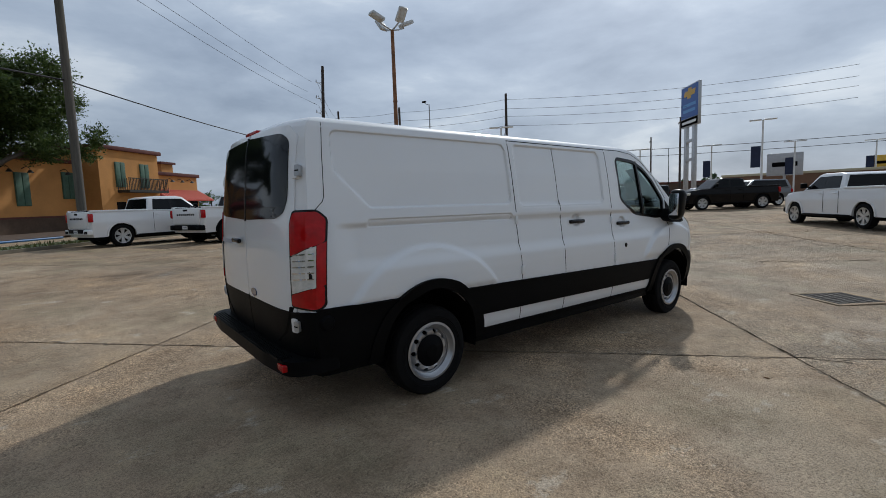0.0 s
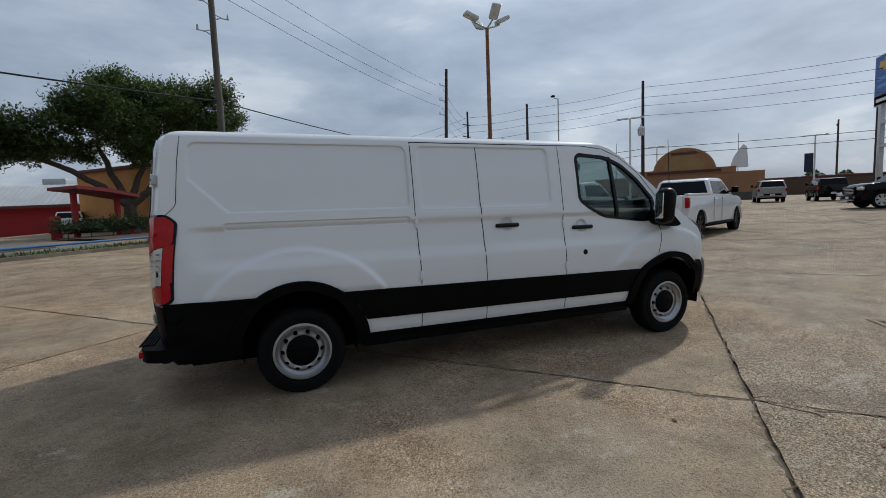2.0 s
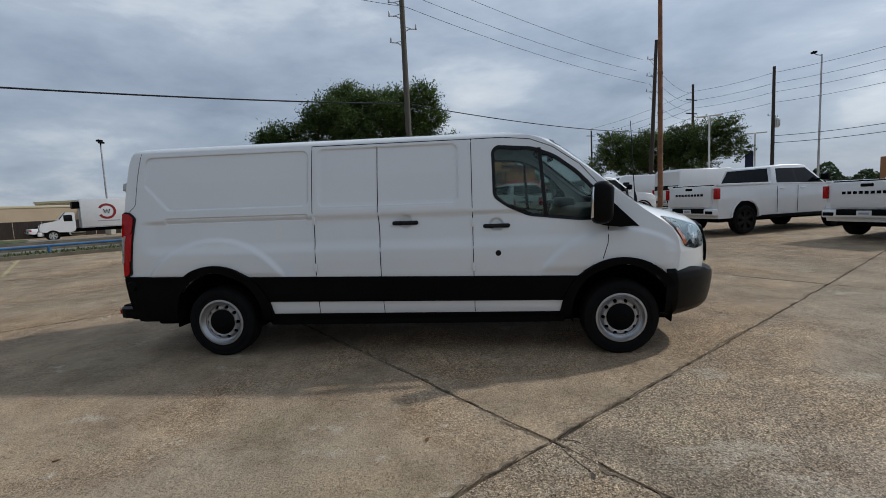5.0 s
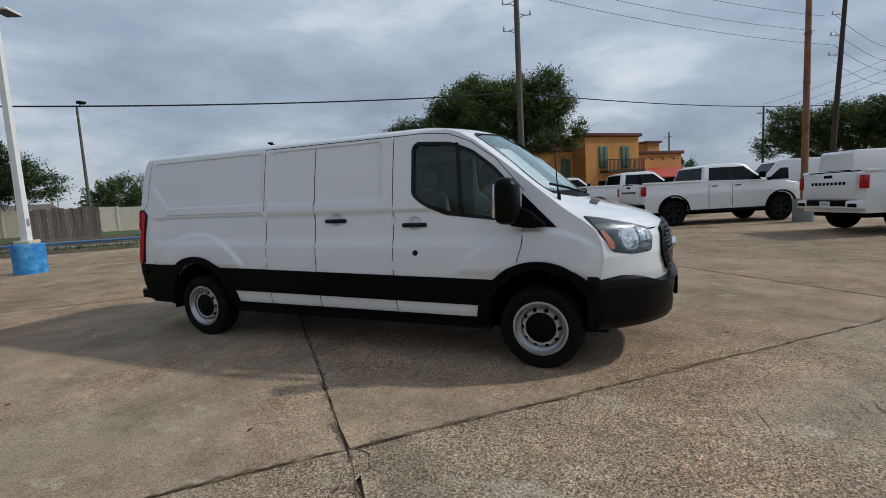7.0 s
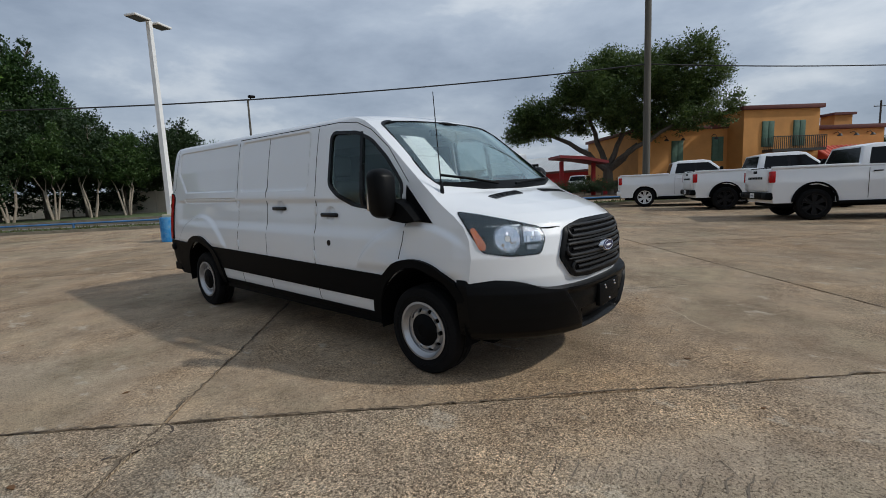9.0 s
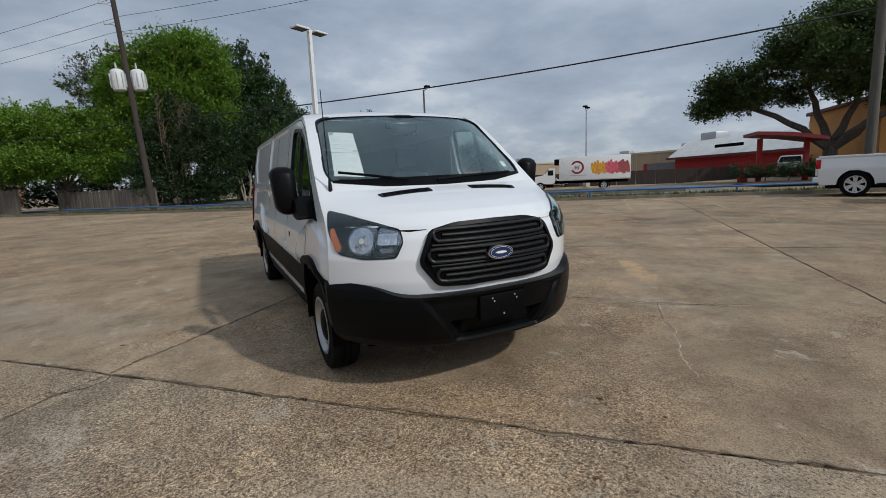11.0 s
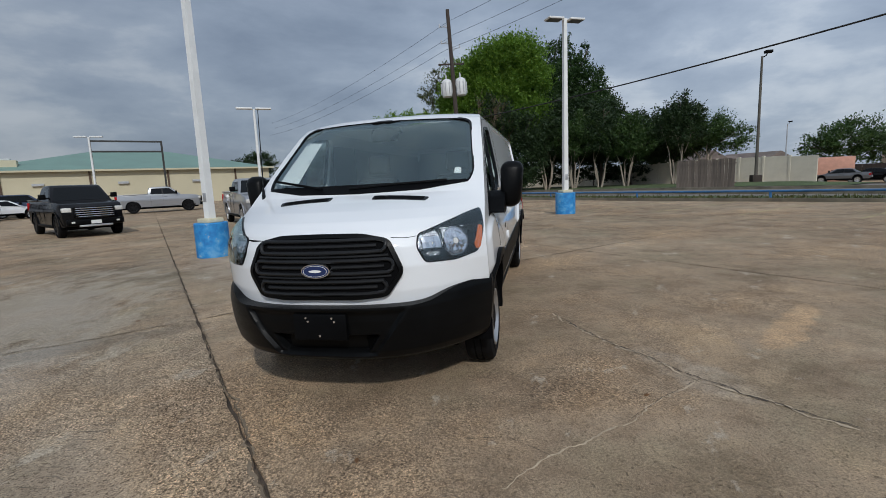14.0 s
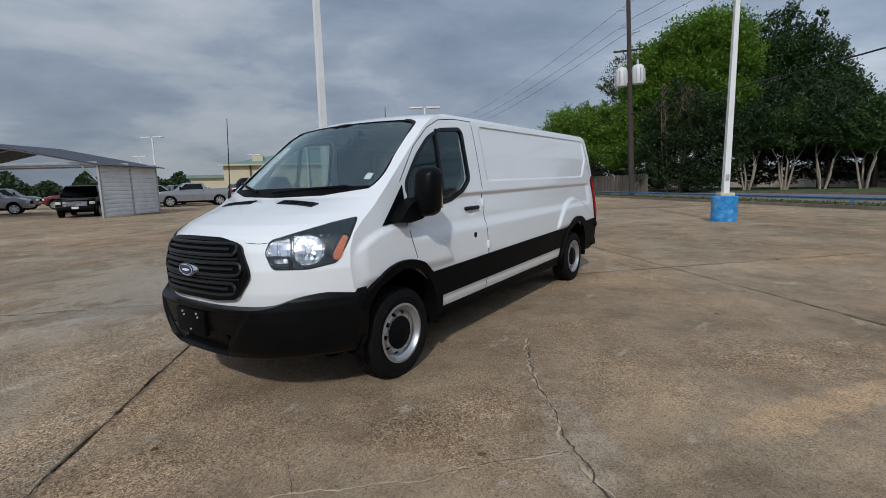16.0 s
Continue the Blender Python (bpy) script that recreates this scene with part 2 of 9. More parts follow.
    for px, py, turn, sx, sy, tint, k in ((1.1, 3.55, -32, 0.75, 0.17, (0.52, 0.35, 0.20), 0.85), (0.62, 3.86, -32, 0.38, 0.14, (0.54, 0.37, 0.215), 0.8), (2.2, 2.45, 35, 0.6, 0.22, (0.43, 0.37, 0.29), 0.5), (1.7, 2.75, 20, 1.0, 0.28, (0.44, 0.32, 0.19), 0.4), (2.25, -3.45, -48, 1.7, 0.26, (0.13, 0.115, 0.088), 0.55), (2.2, 2.9, -40, 0.7, 0.10, (0.45, 0.34, 0.22), 0.4), (-2.2, -4.6, 44, 3.2, 0.9, (0.36, 0.33, 0.28), 0.35), (1.5, -4.4, 44, 3.0, 0.8, (0.36, 0.33, 0.29), 0.4),
                                          (5.2, 2.6, 130, 1.6, 0.5, (0.33, 0.25, 0.16), 0.4), (3.2, 5.6, 20, 1.8, 0.4, (0.34, 0.26, 0.17), 0.4), (-0.5, -3.4, 10, 2.0, 0.6, (0.34, 0.25, 0.16), 0.35)):
        tc = nt.nodes.new("ShaderNodeTexCoord")
        warp = noise_tex(nt, 2.6, 9, 0.68, coord)
        off = nt.nodes.new("ShaderNodeVectorMath")
        off.operation = "MULTIPLY_ADD"
        off.inputs[1].default_value = (0.5, 0.5, 0.0)
        nt.links.new(warp.outputs["Color"], off.inputs[0]), nt.links.new(tc.outputs[coord], off.inputs[2])
        mp = nt.nodes.new("ShaderNodeMapping")
        mp.vector_type = "TEXTURE"
        mp.inputs["Location"].default_value, mp.inputs["Rotation"].default_value, mp.inputs["Scale"].default_value = (px + 0.25, py + 0.25, 0), (0, 0, radians(turn)), (sx, sy, 5)
        nt.links.new(off.outputs[0], mp.inputs[0])
        gr = nt.nodes.new("ShaderNodeTexGradient")
        gr.gradient_type = "SPHERICAL"
        nt.links.new(mp.outputs[0], gr.inputs[0])
        fac = ramp_of(nt, gr.outputs["Fac"], [(0.0, (0, 0, 0)), (0.35, (k,) * 3)])
        part_ = mixed(nt, fac.outputs[0], thin.outputs[0], 1.0, "MULTIPLY")
        col = mixed(nt, col, mixed(nt, tint, c4.outputs[0], 0.8, "MULTIPLY"), part_)
    if spread:
        info = nt.nodes.new("ShaderNodeObjectInfo")
        r3 = ramp_of(nt, info.outputs["Random"], [(0.0, (1 - spread,) * 3), (1.0, (1 + spread, 1 + spread, 1 + spread * 1.2))])
        col = mixed(nt, col, r3.outputs[0], 1.0, "MULTIPLY")
    nt.links.new(col, b.inputs["Base Color"])
    b.inputs["Roughness"].default_value = 0.82
    b.inputs["Specular IOR Level"].default_value = 0.3
    hgt = mixed(nt, mixed(nt, fine.outputs[0], stones.outputs[0], 0.35 + 0.25 * coarse), pm.outputs[0], 0.3)
    bn = nt.nodes.new("ShaderNodeBump")
    bn.inputs["Strength"].default_value, bn.inputs["Distance"].default_value = 1.0, 0.016
    nt.links.new(hgt, bn.inputs["Height"])
    nt.links.new(bn.outputs[0], b.inputs["Normal"])
    return mat


M_SLAB = concrete("slab_concrete", 0.09)
M_SLAB_WORN = concrete("worn_slab_concrete", 0.06, coarse=1.0)
M_LOT = concrete("lot_concrete")
M_JOINT = surface("joint_filler", (0.085, 0.065, 0.05), 0.95, vary=0.4, scale=3, grain=50, bump=0.006)
M_WHITE = surface("white_paint", (0.76, 0.775, 0.79), 0.42, vary=0.015, scale=1.2, grain=200, coat=1.0)
M_PLASTIC = surface("black_plastic", (0.0035, 0.0038, 0.0044), 0.50, vary=0.3, scale=4, grain=400, bump=0.0004, spec=0.065)
M_GLOSSBLACK = surface("gloss_black", (0.005, 0.005, 0.006), 0.25, vary=0.1, spec=0.25)
M_GRILLE = surface("grille_plastic", (0.010, 0.0105, 0.0115), 0.42, vary=0.2, scale=3, grain=400, bump=0.0003, spec=0.32)
M_BUMPER = surface("bumper_plastic", (0.0035, 0.0038, 0.0042), 0.36, vary=0.3, scale=3, grain=400, bump=0.0004, spec=0.11)
M_RUBBER = surface("tyre_rubber", (0.0065, 0.0065, 0.007), 0.8, vary=0.3, scale=8, grain=120, bump=0.001, spec=0.14)
M_SEAM = surface("dark_gap", (0.004, 0.004, 0.0045), 0.9, vary=0.1, spec=0.05)
M_STEEL = surface("silver_wheel_paint", (0.44, 0.445, 0.46), 0.36, metal=0.8, vary=0.08, scale=10)
M_CHROME = surface("chrome", (0.75, 0.76, 0.78), 0.12, metal=1.0, vary=0.05)
M_GALV = surface("galvanised_steel", (0.5, 0.51, 0.52), 0.45, metal=0.7, vary=0.15, scale=6)
M_GLASS = glass("clear_glass", (0.64, 0.70, 0.68), ior=1.45)
M_WSGLASS = glass("windscreen_glass", (0.89, 0.925, 0.925), ior=1.85)
M_LENS = glass("lamp_lens", (0.96, 0.97, 0.98))
M_REDLENS = surface("red_lamp", (0.42, 0.003, 0.005), 0.16, vary=0.2, scale=20, coat=0.1, spec=0.3)
M_CLEARLAMP = surface("clear_lamp", (0.66, 0.64, 0.60), 0.15, vary=0.15, scale=25, coat=0.6)
M_AMBER = surface("amber_lamp", (0.52, 0.12, 0.02), 0.15, vary=0.12, scale=25, coat=1.0)
M_DARKGLASS = surface("dark_tinted_glass", (0.006, 0.007, 0.008), 0.04, vary=0.05, spec=0.18)
M_INTERIOR = surface("grey_cabin_plastic", (0.075, 0.078, 0.082), 0.7, vary=0.12)
M_SEAT = surface("grey_seat_cloth", (0.15, 0.152, 0.16), 0.9, vary=0.2, grain=250, bump=0.001)
M_LINER = surface("cabin_liner", (0.55, 0.55, 0.53), 0.85, vary=0.06)
M_REFLECTOR = surface("lamp_reflector", (0.36, 0.37, 0.39), 0.22, metal=1.0, vary=0.35, scale=22, grain=34, bump=0.012)
M_CARGO = surface("cargo_lining", (0.42, 0.43, 0.43), 0.7, vary=0.08)
M_MIRROR = surface("bright_reflector", (0.66, 0.67, 0.70), 0.14, metal=1.0, vary=0.05)
M_PAPER = surface("white_paper", (0.82, 0.82, 0.80), 0.7, vary=0.03)
M_INK = surface("grey_print", (0.35, 0.36, 0.40), 0.8, vary=0.05)
M_PRINT = surface("faint_print", (0.66, 0.66, 0.69), 0.8, vary=0.05)
M_BLUE = surface("blue_badge", (0.008, 0.024, 0.10), 0.2, vary=0.06, coat=0.8)
M_WHITEMARK = surface("white_mark", (0.78, 0.79, 0.80), 0.5, vary=0.04)


# ---- mesh helpers ----
def link_mesh(name, bm, mat, smooth=35):
    bmesh.ops.recalc_face_normals(bm, faces=bm.faces[:])
    me = bpy.data.meshes.new(name)
    bm.to_mesh(me)
    bm.free()
    if smooth:
        for p in me.polygons:
            p.use_smooth = True
        me.set_sharp_from_angle(angle=radians(smooth))
    for k in (mat if isinstance(mat, (list, tuple)) else [mat]):
        me.materials.append(k)
    return new(name, me)


def part(name, bm, mat, parent, label="", smooth=35):
    """One mesh object under a thing or a part, placed in that parent's own axes."""
    ob = link_mesh(name, bm, mat, smooth)
    ob.parent = parent
    return tagged(ob, label) if label else ob


def thing(name, label, category, group="", kind="", at=None):
    ob = new(name)
    ob.empty_display_size = 0.2
    if at is not None:
        ob.matrix_basis = at
    return tagged(ob, label, category, group, kind)


def box(bm, x0, x1, y0, y1, z0, z1, bevel=0.0, seg=2, m=None):
    vs = [bm.verts.new((x, y, z)) for x in (x0, x1) for y in (y0, y1) for z in (z0, z1)]
    fs = [bm.faces.new([vs[i] for i in q]) for q in ((0, 1, 3, 2), (4, 6, 7, 5), (0, 4, 5, 1), (2, 3, 7, 6), (0, 2, 6, 4), (1, 5, 7, 3))]
    if bevel:
        es = list({e for f in fs for e in f.edges})
        r = bmesh.ops.bevel(bm, geom=es, offset=bevel, segments=seg, profile=0.5, affect="EDGES")
        vs = list({v for v in vs if v.is_valid} | set(r["verts"]))
    if m is not None:
        bmesh.ops.transform(bm, matrix=m, verts=vs)
    return vs


def boxed(*a, **k):
    bm = bmesh.new()
    box(bm, *a, **k)
    return bm


def tube(bm, pts, radii, seg=8, cap=True):
    """A round rod through pts; radii: one, or one for each point."""
    pts = [Vector(p) for p in pts]
    radii = [radii] * len(pts) if isinstance(radii, (int, float)) else radii
    rings = []
    ref = Vector((0.123, 0.456, 0.88)).normalized()
    for i, p in enumerate(pts):
        t = (pts[min(i + 1, len(pts) - 1)] - pts[max(i - 1, 0)]).normalized()
        if abs(t.dot(ref)) > 0.97:
            ref = Vector((1, 0, 0))
        a = t.cross(ref).normalized()
        b = t.cross(a)
        rings.append([bm.verts.new(p + radii[i] * (math.cos(k * math.tau / seg) * a + math.sin(k * math.tau / seg) * b)) for k in range(seg)])
    for r0, r1 in zip(rings, rings[1:]):
        for k in range(seg):
            bm.faces.new((r0[k], r0[(k + 1) % seg], r1[(k + 1) % seg], r1[k]))
    if cap:
        bm.faces.new(rings[0][::-1])
        bm.faces.new(rings[-1])
    return rings


def tubed(pts, radii, seg=8):
    bm = bmesh.new()
    tube(bm, pts, radii, seg)
    return bm


def prism(bm, outline, axis, a, b):
    """Extrude a 2D outline along an axis, from a to b. axis 'y': outline is (x, z); 'x': (y, z); 'z': (x, y)."""
    def at(p, d):
        return {"y": (p[0], d, p[1]), "x": (d, p[0], p[1]), "z": (p[0], p[1], d)}[axis]
    v0, v1 = [bm.verts.new(at(p, a)) for p in outline], [bm.verts.new(at(p, b)) for p in outline]
    bm.faces.new(v0[::-1]), bm.faces.new(v1)
    n = len(outline)
    for i in range(n):
        bm.faces.new((v0[i], v0[(i + 1) % n], v1[(i + 1) % n], v1[i]))
    return v0 + v1


def prismed(outline, axis, a, b, bevel=0.0):
    bm = bmesh.new()
    prism(bm, outline, axis, a, b)
    if bevel:
        bmesh.ops.bevel(bm, geom=bm.edges[:], offset=bevel, segments=2, profile=0.5, affect="EDGES", clamp_overlap=True)
    return bm


def lathe(bm, profile, seg=40, axis="y", close=False):
    """Turn (radius, height) pairs round the axis."""
    rings = []
    for r, h in profile:
        ring = []
        for k in range(seg):
            c, s = math.cos(k * math.tau / seg) * r, math.sin(k * math.tau / seg) * r
            ring.append(bm.verts.new({"y": (c, h, s), "z": (c, s, h), "x": (h, c, s)}[axis]))
        rings.append(ring)
    pairs = list(zip(rings, rings[1:])) + ([(rings[-1], rings[0])] if close else [])
    for r0, r1 in pairs:
        for k in range(seg):
            bm.faces.new((r0[k], r0[(k + 1) % seg], r1[(k + 1) % seg], r1[k]))
    return rings


def lathed(profile, seg=40, axis="y", close=False, caps=False):
    bm = bmesh.new()
    rings = lathe(bm, profile, seg, axis, close)
    if caps:
        bm.faces.new(rings[0]), bm.faces.new(rings[-1])
    return bm


def flipped(bm):
    """A copy mirrored in y."""
    b2 = bm.copy()
    bmesh.ops.scale(b2, vec=(1, -1, 1), verts=b2.verts[:])
    bmesh.ops.reverse_faces(b2, faces=b2.faces[:])
    return b2


def rounded(pts, r, n=4):
    """Round the corners of a closed outline."""
    out = []
    k = len(pts)
    for i in range(k):
        p0, p, p1 = Vector(pts[i - 1]), Vector(pts[i]), Vector(pts[(i + 1) % k])
        a, b = p0 - p, p1 - p
        d = min(r, a.length * 0.45, b.length * 0.45)
        s, e = p + a.normalized() * d, p + b.normalized() * d
        for j in range(n + 1):
            t = j / n
            out.append(tuple((1 - t) ** 2 * s + 2 * t * (1 - t) * p + t * t * e))
    return out


def lerp_table(rows, z):
    """Columns of a table of rows, met smoothly at z."""
    if z <= rows[0][0]:
        return rows[0][1:]
    for r0, r1 in zip(rows, rows[1:]):
        if z <= r1[0]:
            t = (z - r0[0]) / (r1[0] - r0[0])
            return tuple(a + (b - a) * t for a, b in zip(r0[1:], r1[1:]))
    return rows[-1][1:]


def smooth01(t):
    t = min(max(t, 0.0), 1.0)
    return t * t * (3 - 2 * t)


def text_mesh(words, size, depth=0.002, bold=0.0):
    cu = bpy.data.curves.new("writing", "FONT")
    cu.body, cu.size, cu.extrude, cu.align_x, cu.align_y, cu.offset = words, size, depth, "CENTER", "CENTER", bold
    ob = bpy.data.objects.new("writing", cu)
    me = bpy.data.meshes.new_from_object(ob)
    bm = bmesh.new()
    bm.from_mesh(me)
    bpy.data.objects.remove(ob)
    bpy.data.curves.remove(cu)
    bpy.data.meshes.remove(me)
    return bm


# ---- ground ----
def ground_z(x, y):
    """The lot falls about one in a hundred towards a drain and is level further off."""
    fall = 0.06 * math.tanh(-0.01007 * x / 0.06)
    rise = 0.30 * math.tanh(0.0113 * y / 0.30) if y > 0 else 0.10 * math.tanh(0.0113 * y / 0.10)
    t = min(max((x - 6) / 30, 0), 1)
    w = min(max((-18 - x) / 14, 0), 1)
    a, b = min(max((-20 - x) / 14, 0), 1), min(max((y - 20) / 12, 0), 1)
    return fall + rise + 0.45 * t * t * (3 - 2 * t) + 0.08 * w - 0.85 * a * b


U = Vector((math.cos(radians(44.3)), math.sin(radians(44.3))))
V = Vector((-U.y, U.x))
GRID0 = Vector((1.12, -2.6))
SLAB = 6.5


def build_ground():
    bm = bmesh.new()
    marks = [-4000, -1500, -600, -250, -120, -70] + [k * 4 for k in range(-12, 13)] + [70, 120, 250, 600, 1500, 4000]
    vs = {(i, j): bm.verts.new((x, y, ground_z(x, y) - 0.045)) for i, x in enumerate(marks) for j, y in enumerate(marks)}
    for i in range(len(marks) - 1):
        for j in range(len(marks) - 1):
            bm.faces.new((vs[i, j], vs[i + 1, j], vs[i + 1, j + 1], vs[i, j + 1]))
    return tagged(link_mesh("ground", bm, M_LOT), "weathered tan concrete ground of the sales lot", "ground", kind="structure")


ground = build_ground()

# ---- the delivery van ----
#        z     half width, rear x, front x, depth of the front curve, its power
VAN = [(0.36, 0.965, -2.90, 2.66, 0.50, 3.0), (0.46, 1.000, -2.94, 2.86, 0.50, 3.0), (0.60, 1.020, -2.96, 2.95, 0.52, 2.9),
       (0.80, 1.035, -2.975, 2.985, 0.52, 2.7), (0.95, 1.030, -2.98, 2.985, 0.50, 2.6), (1.08, 1.020, -2.98, 2.965, 0.50, 2.5),
       (1.17, 1.012, -2.978, 2.915, 0.50, 2.5), (1.24, 1.003, -2.976, 2.81, 0.48, 2.5), (1.30, 0.995, -2.974, 2.64, 0.40, 2.5),
       (1.35, 0.988, -2.972, 2.45, 0.28, 2.5), (1.40, 0.981, -2.97, 2.28, 0.17, 2.6), (1.45, 0.973, -2.967, 2.205, 0.16, 2.6),
       (1.495, 0.9658, -2.9637, 2.1548, 0.1645, 2.63),
       (1.75, 0.925, -2.945, 1.87, 0.19, 2.8), (1.95, 0.885, -2.925, 1.62, 0.20, 3.0), (1.995, 0.8743, -2.9138, 1.5525, 0.2113, 3.0), (2.03, 0.866, -2.905, 1.50, 0.22, 3.0),
       (2.065, 0.852, -2.885, 1.41, 0.24, 3.0), (2.09, 0.828, -2.855, 1.32, 0.26, 3.0), (2.105, 0.79, -2.81, 1.22, 0.28, 3.0),
       (2.125, 0.68, -2.72, 1.02, 0.32, 3.0), (2.14, 0.50, -2.58, 0.72, 0.34, 3.0), (2.148, 0.25, -2.3, 0.3, 0.3, 3.0)]


def in_panel(x, z, x0, x1, z0, z1, soft=0.012, cut=0.0, r=0.075):
    """1 inside a pressed panel, 0 outside, with soft edges and a slanted lower rear corner."""
    dx, dz = max(r - min(x - x0, x1 - x), 0), max(r - min(z - z0, z1 - z), 0)
    e = r - math.hypot(dx, dz) if dx > 0 and dz > 0 else min(x - x0, x1 - x, z - z0, z1 - z)
    if cut:
        e = min(e, ((x - x0) + (z - z0) - cut) * 0.7)
    return smooth01(e / soft)


def van_swell(x, z):
    """The wheel arches and the shoulder, alike on both sides."""
    d = 0.0
    for cx in (-1.92, 1.96):
        r = math.hypot((x - cx) / 1.06, z - 0.40)
        d -= 0.030 * smooth01((0.80 - r) / 0.045) * smooth01((z - 0.77) / 0.09)
    # the shoulder under the belt line
    d += 0.024 * smooth01((z - 1.03) / 0.11) * smooth01((1.386 - z) / 0.05) * smooth01((1.95 - x) / 0.3) * smooth01((x + 2.72) / 0.2)
    return d


def van_press(x, z, left=False):
    """How far the side is pressed in (negative: out) by its panels, ribs and wheel arches."""
    d = 0.0
    if z > 1.2:
        if left:
            return van_swell(x, z) + 0.016 * in_panel(x, z, -2.66, 0.50, 1.475, 2.02, cut=0.26)
        d += 0.016 * in_panel(x, z, -2.66, -0.955, 1.475, 2.02, cut=0.26)
        d += 0.016 * in_panel(x, z, -0.865, 0.50, 1.46, 2.025)
    if not left and 1.3 < z < 1.44:
        d += 0.013 * in_panel(x, z, -2.44, -0.965, 1.338, 1.405, 0.012, r=0.03)
    # hollows behind the door handles
    for hx, hz in ((0.85, 1.245),) if left else ((0.85, 1.245), (-0.01, 1.298)):
        r = math.hypot(x - hx, z - hz)
        if r < 0.08:
            d += 0.022 * smooth01((0.068 - r) / 0.024)
    d += van_swell(x, z)
    return d


def van_shell(inset=0.0, pressed=True):
    bm = bmesh.new()
    zs = []
    for r0, r1 in zip(VAN, VAN[1:]):
        fine = 0.0055 if 1.29 < r1[0] < 1.50 or 1.99 < r1[0] < 2.07 else 0.014
        n = max(1, round((r1[0] - r0[0]) / (fine if pressed else 0.05)))
        zs += [r0[0] + (r1[0] - r0[0]) * k / n for k in range(n)]
    zs.append(VAN[-1][0])
    NF, NS, NR = 22, (380 if pressed else 30), 9
    rings = []
    for z in zs:
        w, xr, xf, D, n = lerp_table(VAN, z)
        w, xr, xf = w - inset, xr + inset, xf - inset
        sides = []
        for left in (False, True):
            half = []
            for k in range(NF + 1):
                f = k / NF
                f = 1 - (1 - f) ** 1.5
                half.append((xf - D * f ** n, w * f))
            xs0, xs1 = xf - D, xr + 0.10
            for k in range(1, NS + 1):
                x = xs0 + (xs1 - xs0) * k / NS
                y = w - (van_press(x, z, left) if pressed else 0.0)
                edge = smooth01((xs0 - x) / 0.15)
                half.append((x, w + (y - w) * edge))
            for k in range(1, NR + 1):
                f = 1 - k / NR
                half.append((xr + 0.10 * f ** 6, w * f))
            sides.append(half)
        ring = [bm.verts.new((x, -y, z)) for x, y in sides[0]] + [bm.verts.new((x, y, z)) for x, y in sides[1][-2:0:-1]]
        rings.append(ring)
    n = len(rings[0])
    for r0, r1 in zip(rings, rings[1:]):
        for k in range(n):
            bm.faces.new((r0[k], r0[(k + 1) % n], r1[(k + 1) % n], r1[k]))
    bm.faces.new(rings[0][::-1]), bm.faces.new(rings[-1])
    bmesh.ops.recalc_face_normals(bm, faces=bm.faces[:])
    return bm


from mathutils.bvhtree import BVHTree

van_solid = van_shell()
van_tree = BVHTree.FromBMesh(van_solid)
ROUND = 0.70710678


def onto(tree, view, p):
    """The point and the outward normal where a surface is met by a line straight from a side."""
    a, b = p
    start, way = {"right": ((a, -4, b), (0, 1, 0)), "left": ((a, 4, b), (0, -1, 0)), "front": ((7, a, b), (-1, 0, 0)), "rear": ((-7, a, b), (1, 0, 0)),
                  "top": ((a, b, 5), (0, 0, -1)),
                  "nose_right": ((a * ROUND + 4 * ROUND, a * ROUND - 4 * ROUND, b), (-ROUND, ROUND, 0)),
                  "tail_right": ((a * ROUND - 4 * ROUND, -a * ROUND - 4 * ROUND, b), (ROUND, ROUND, 0))}[view]
    hit, normal, _, _ = tree.ray_cast(Vector(start), Vector(way))
    if hit is None:
        hit, normal, _, _ = tree.find_nearest(Vector(start) + Vector(way) * 4)
    if normal.dot(Vector(way)) > 0:
        normal = -normal
    return hit, normal


def wrapped(tree, view, outline, out=0.004, depth=0.012, cell=0.06):
    """A sheet of an outline's shape laid onto a surface, standing proud by out."""
    bm = bmesh.new()
    f = bm.faces.new([bm.verts.new((p[0], p[1], 0)) for p in outline])
    bmesh.ops.triangulate(bm, faces=[f], ngon_method="EAR_CLIP")
    for ax in (0, 1):
        lo, hi = min(p[ax] for p in outline), max(p[ax] for p in outline)
        n = int((hi - lo) / cell)
        for k in range(1, n + 1):
            co, no = [0, 0, 0], [0, 0, 0]
            co[ax], no[ax] = lo + (hi - lo) * k / (n + 1), 1
            bmesh.ops.bisect_plane(bm, geom=bm.verts[:] + bm.edges[:] + bm.faces[:], dist=1e-6, plane_co=co, plane_no=no)
    found = {v: onto(tree, view, v.co[:2]) for v in bm.verts}
    top = bm.faces[:]
    r = bmesh.ops.extrude_face_region(bm, geom=top)
    # the copies lie in the same places: match them by their flat position
    flat = {}
    for v, (h, nrm) in found.items():
        flat[(round(v.co.x, 5), round(v.co.y, 5))] = (h, nrm)
    lifted = [g for g in r["geom"] if isinstance(g, bmesh.types.BMVert)]
    for v in lifted:
        h, nrm = flat[(round(v.co.x, 5), round(v.co.y, 5))]
        v.co = h + nrm * out
    for v, (h, nrm) in found.items():
        if v.is_valid:
            v.co = h + nrm * (out - depth)
    return bm


def arc(cx, cz, r, a0, a1, n=14, sx=1.0):
    return [(cx + sx * r * math.cos(radians(a0 + (a1 - a0) * k / n)), cz + r * math.sin(radians(a0 + (a1 - a0) * k / n))) for k in range(n + 1)]


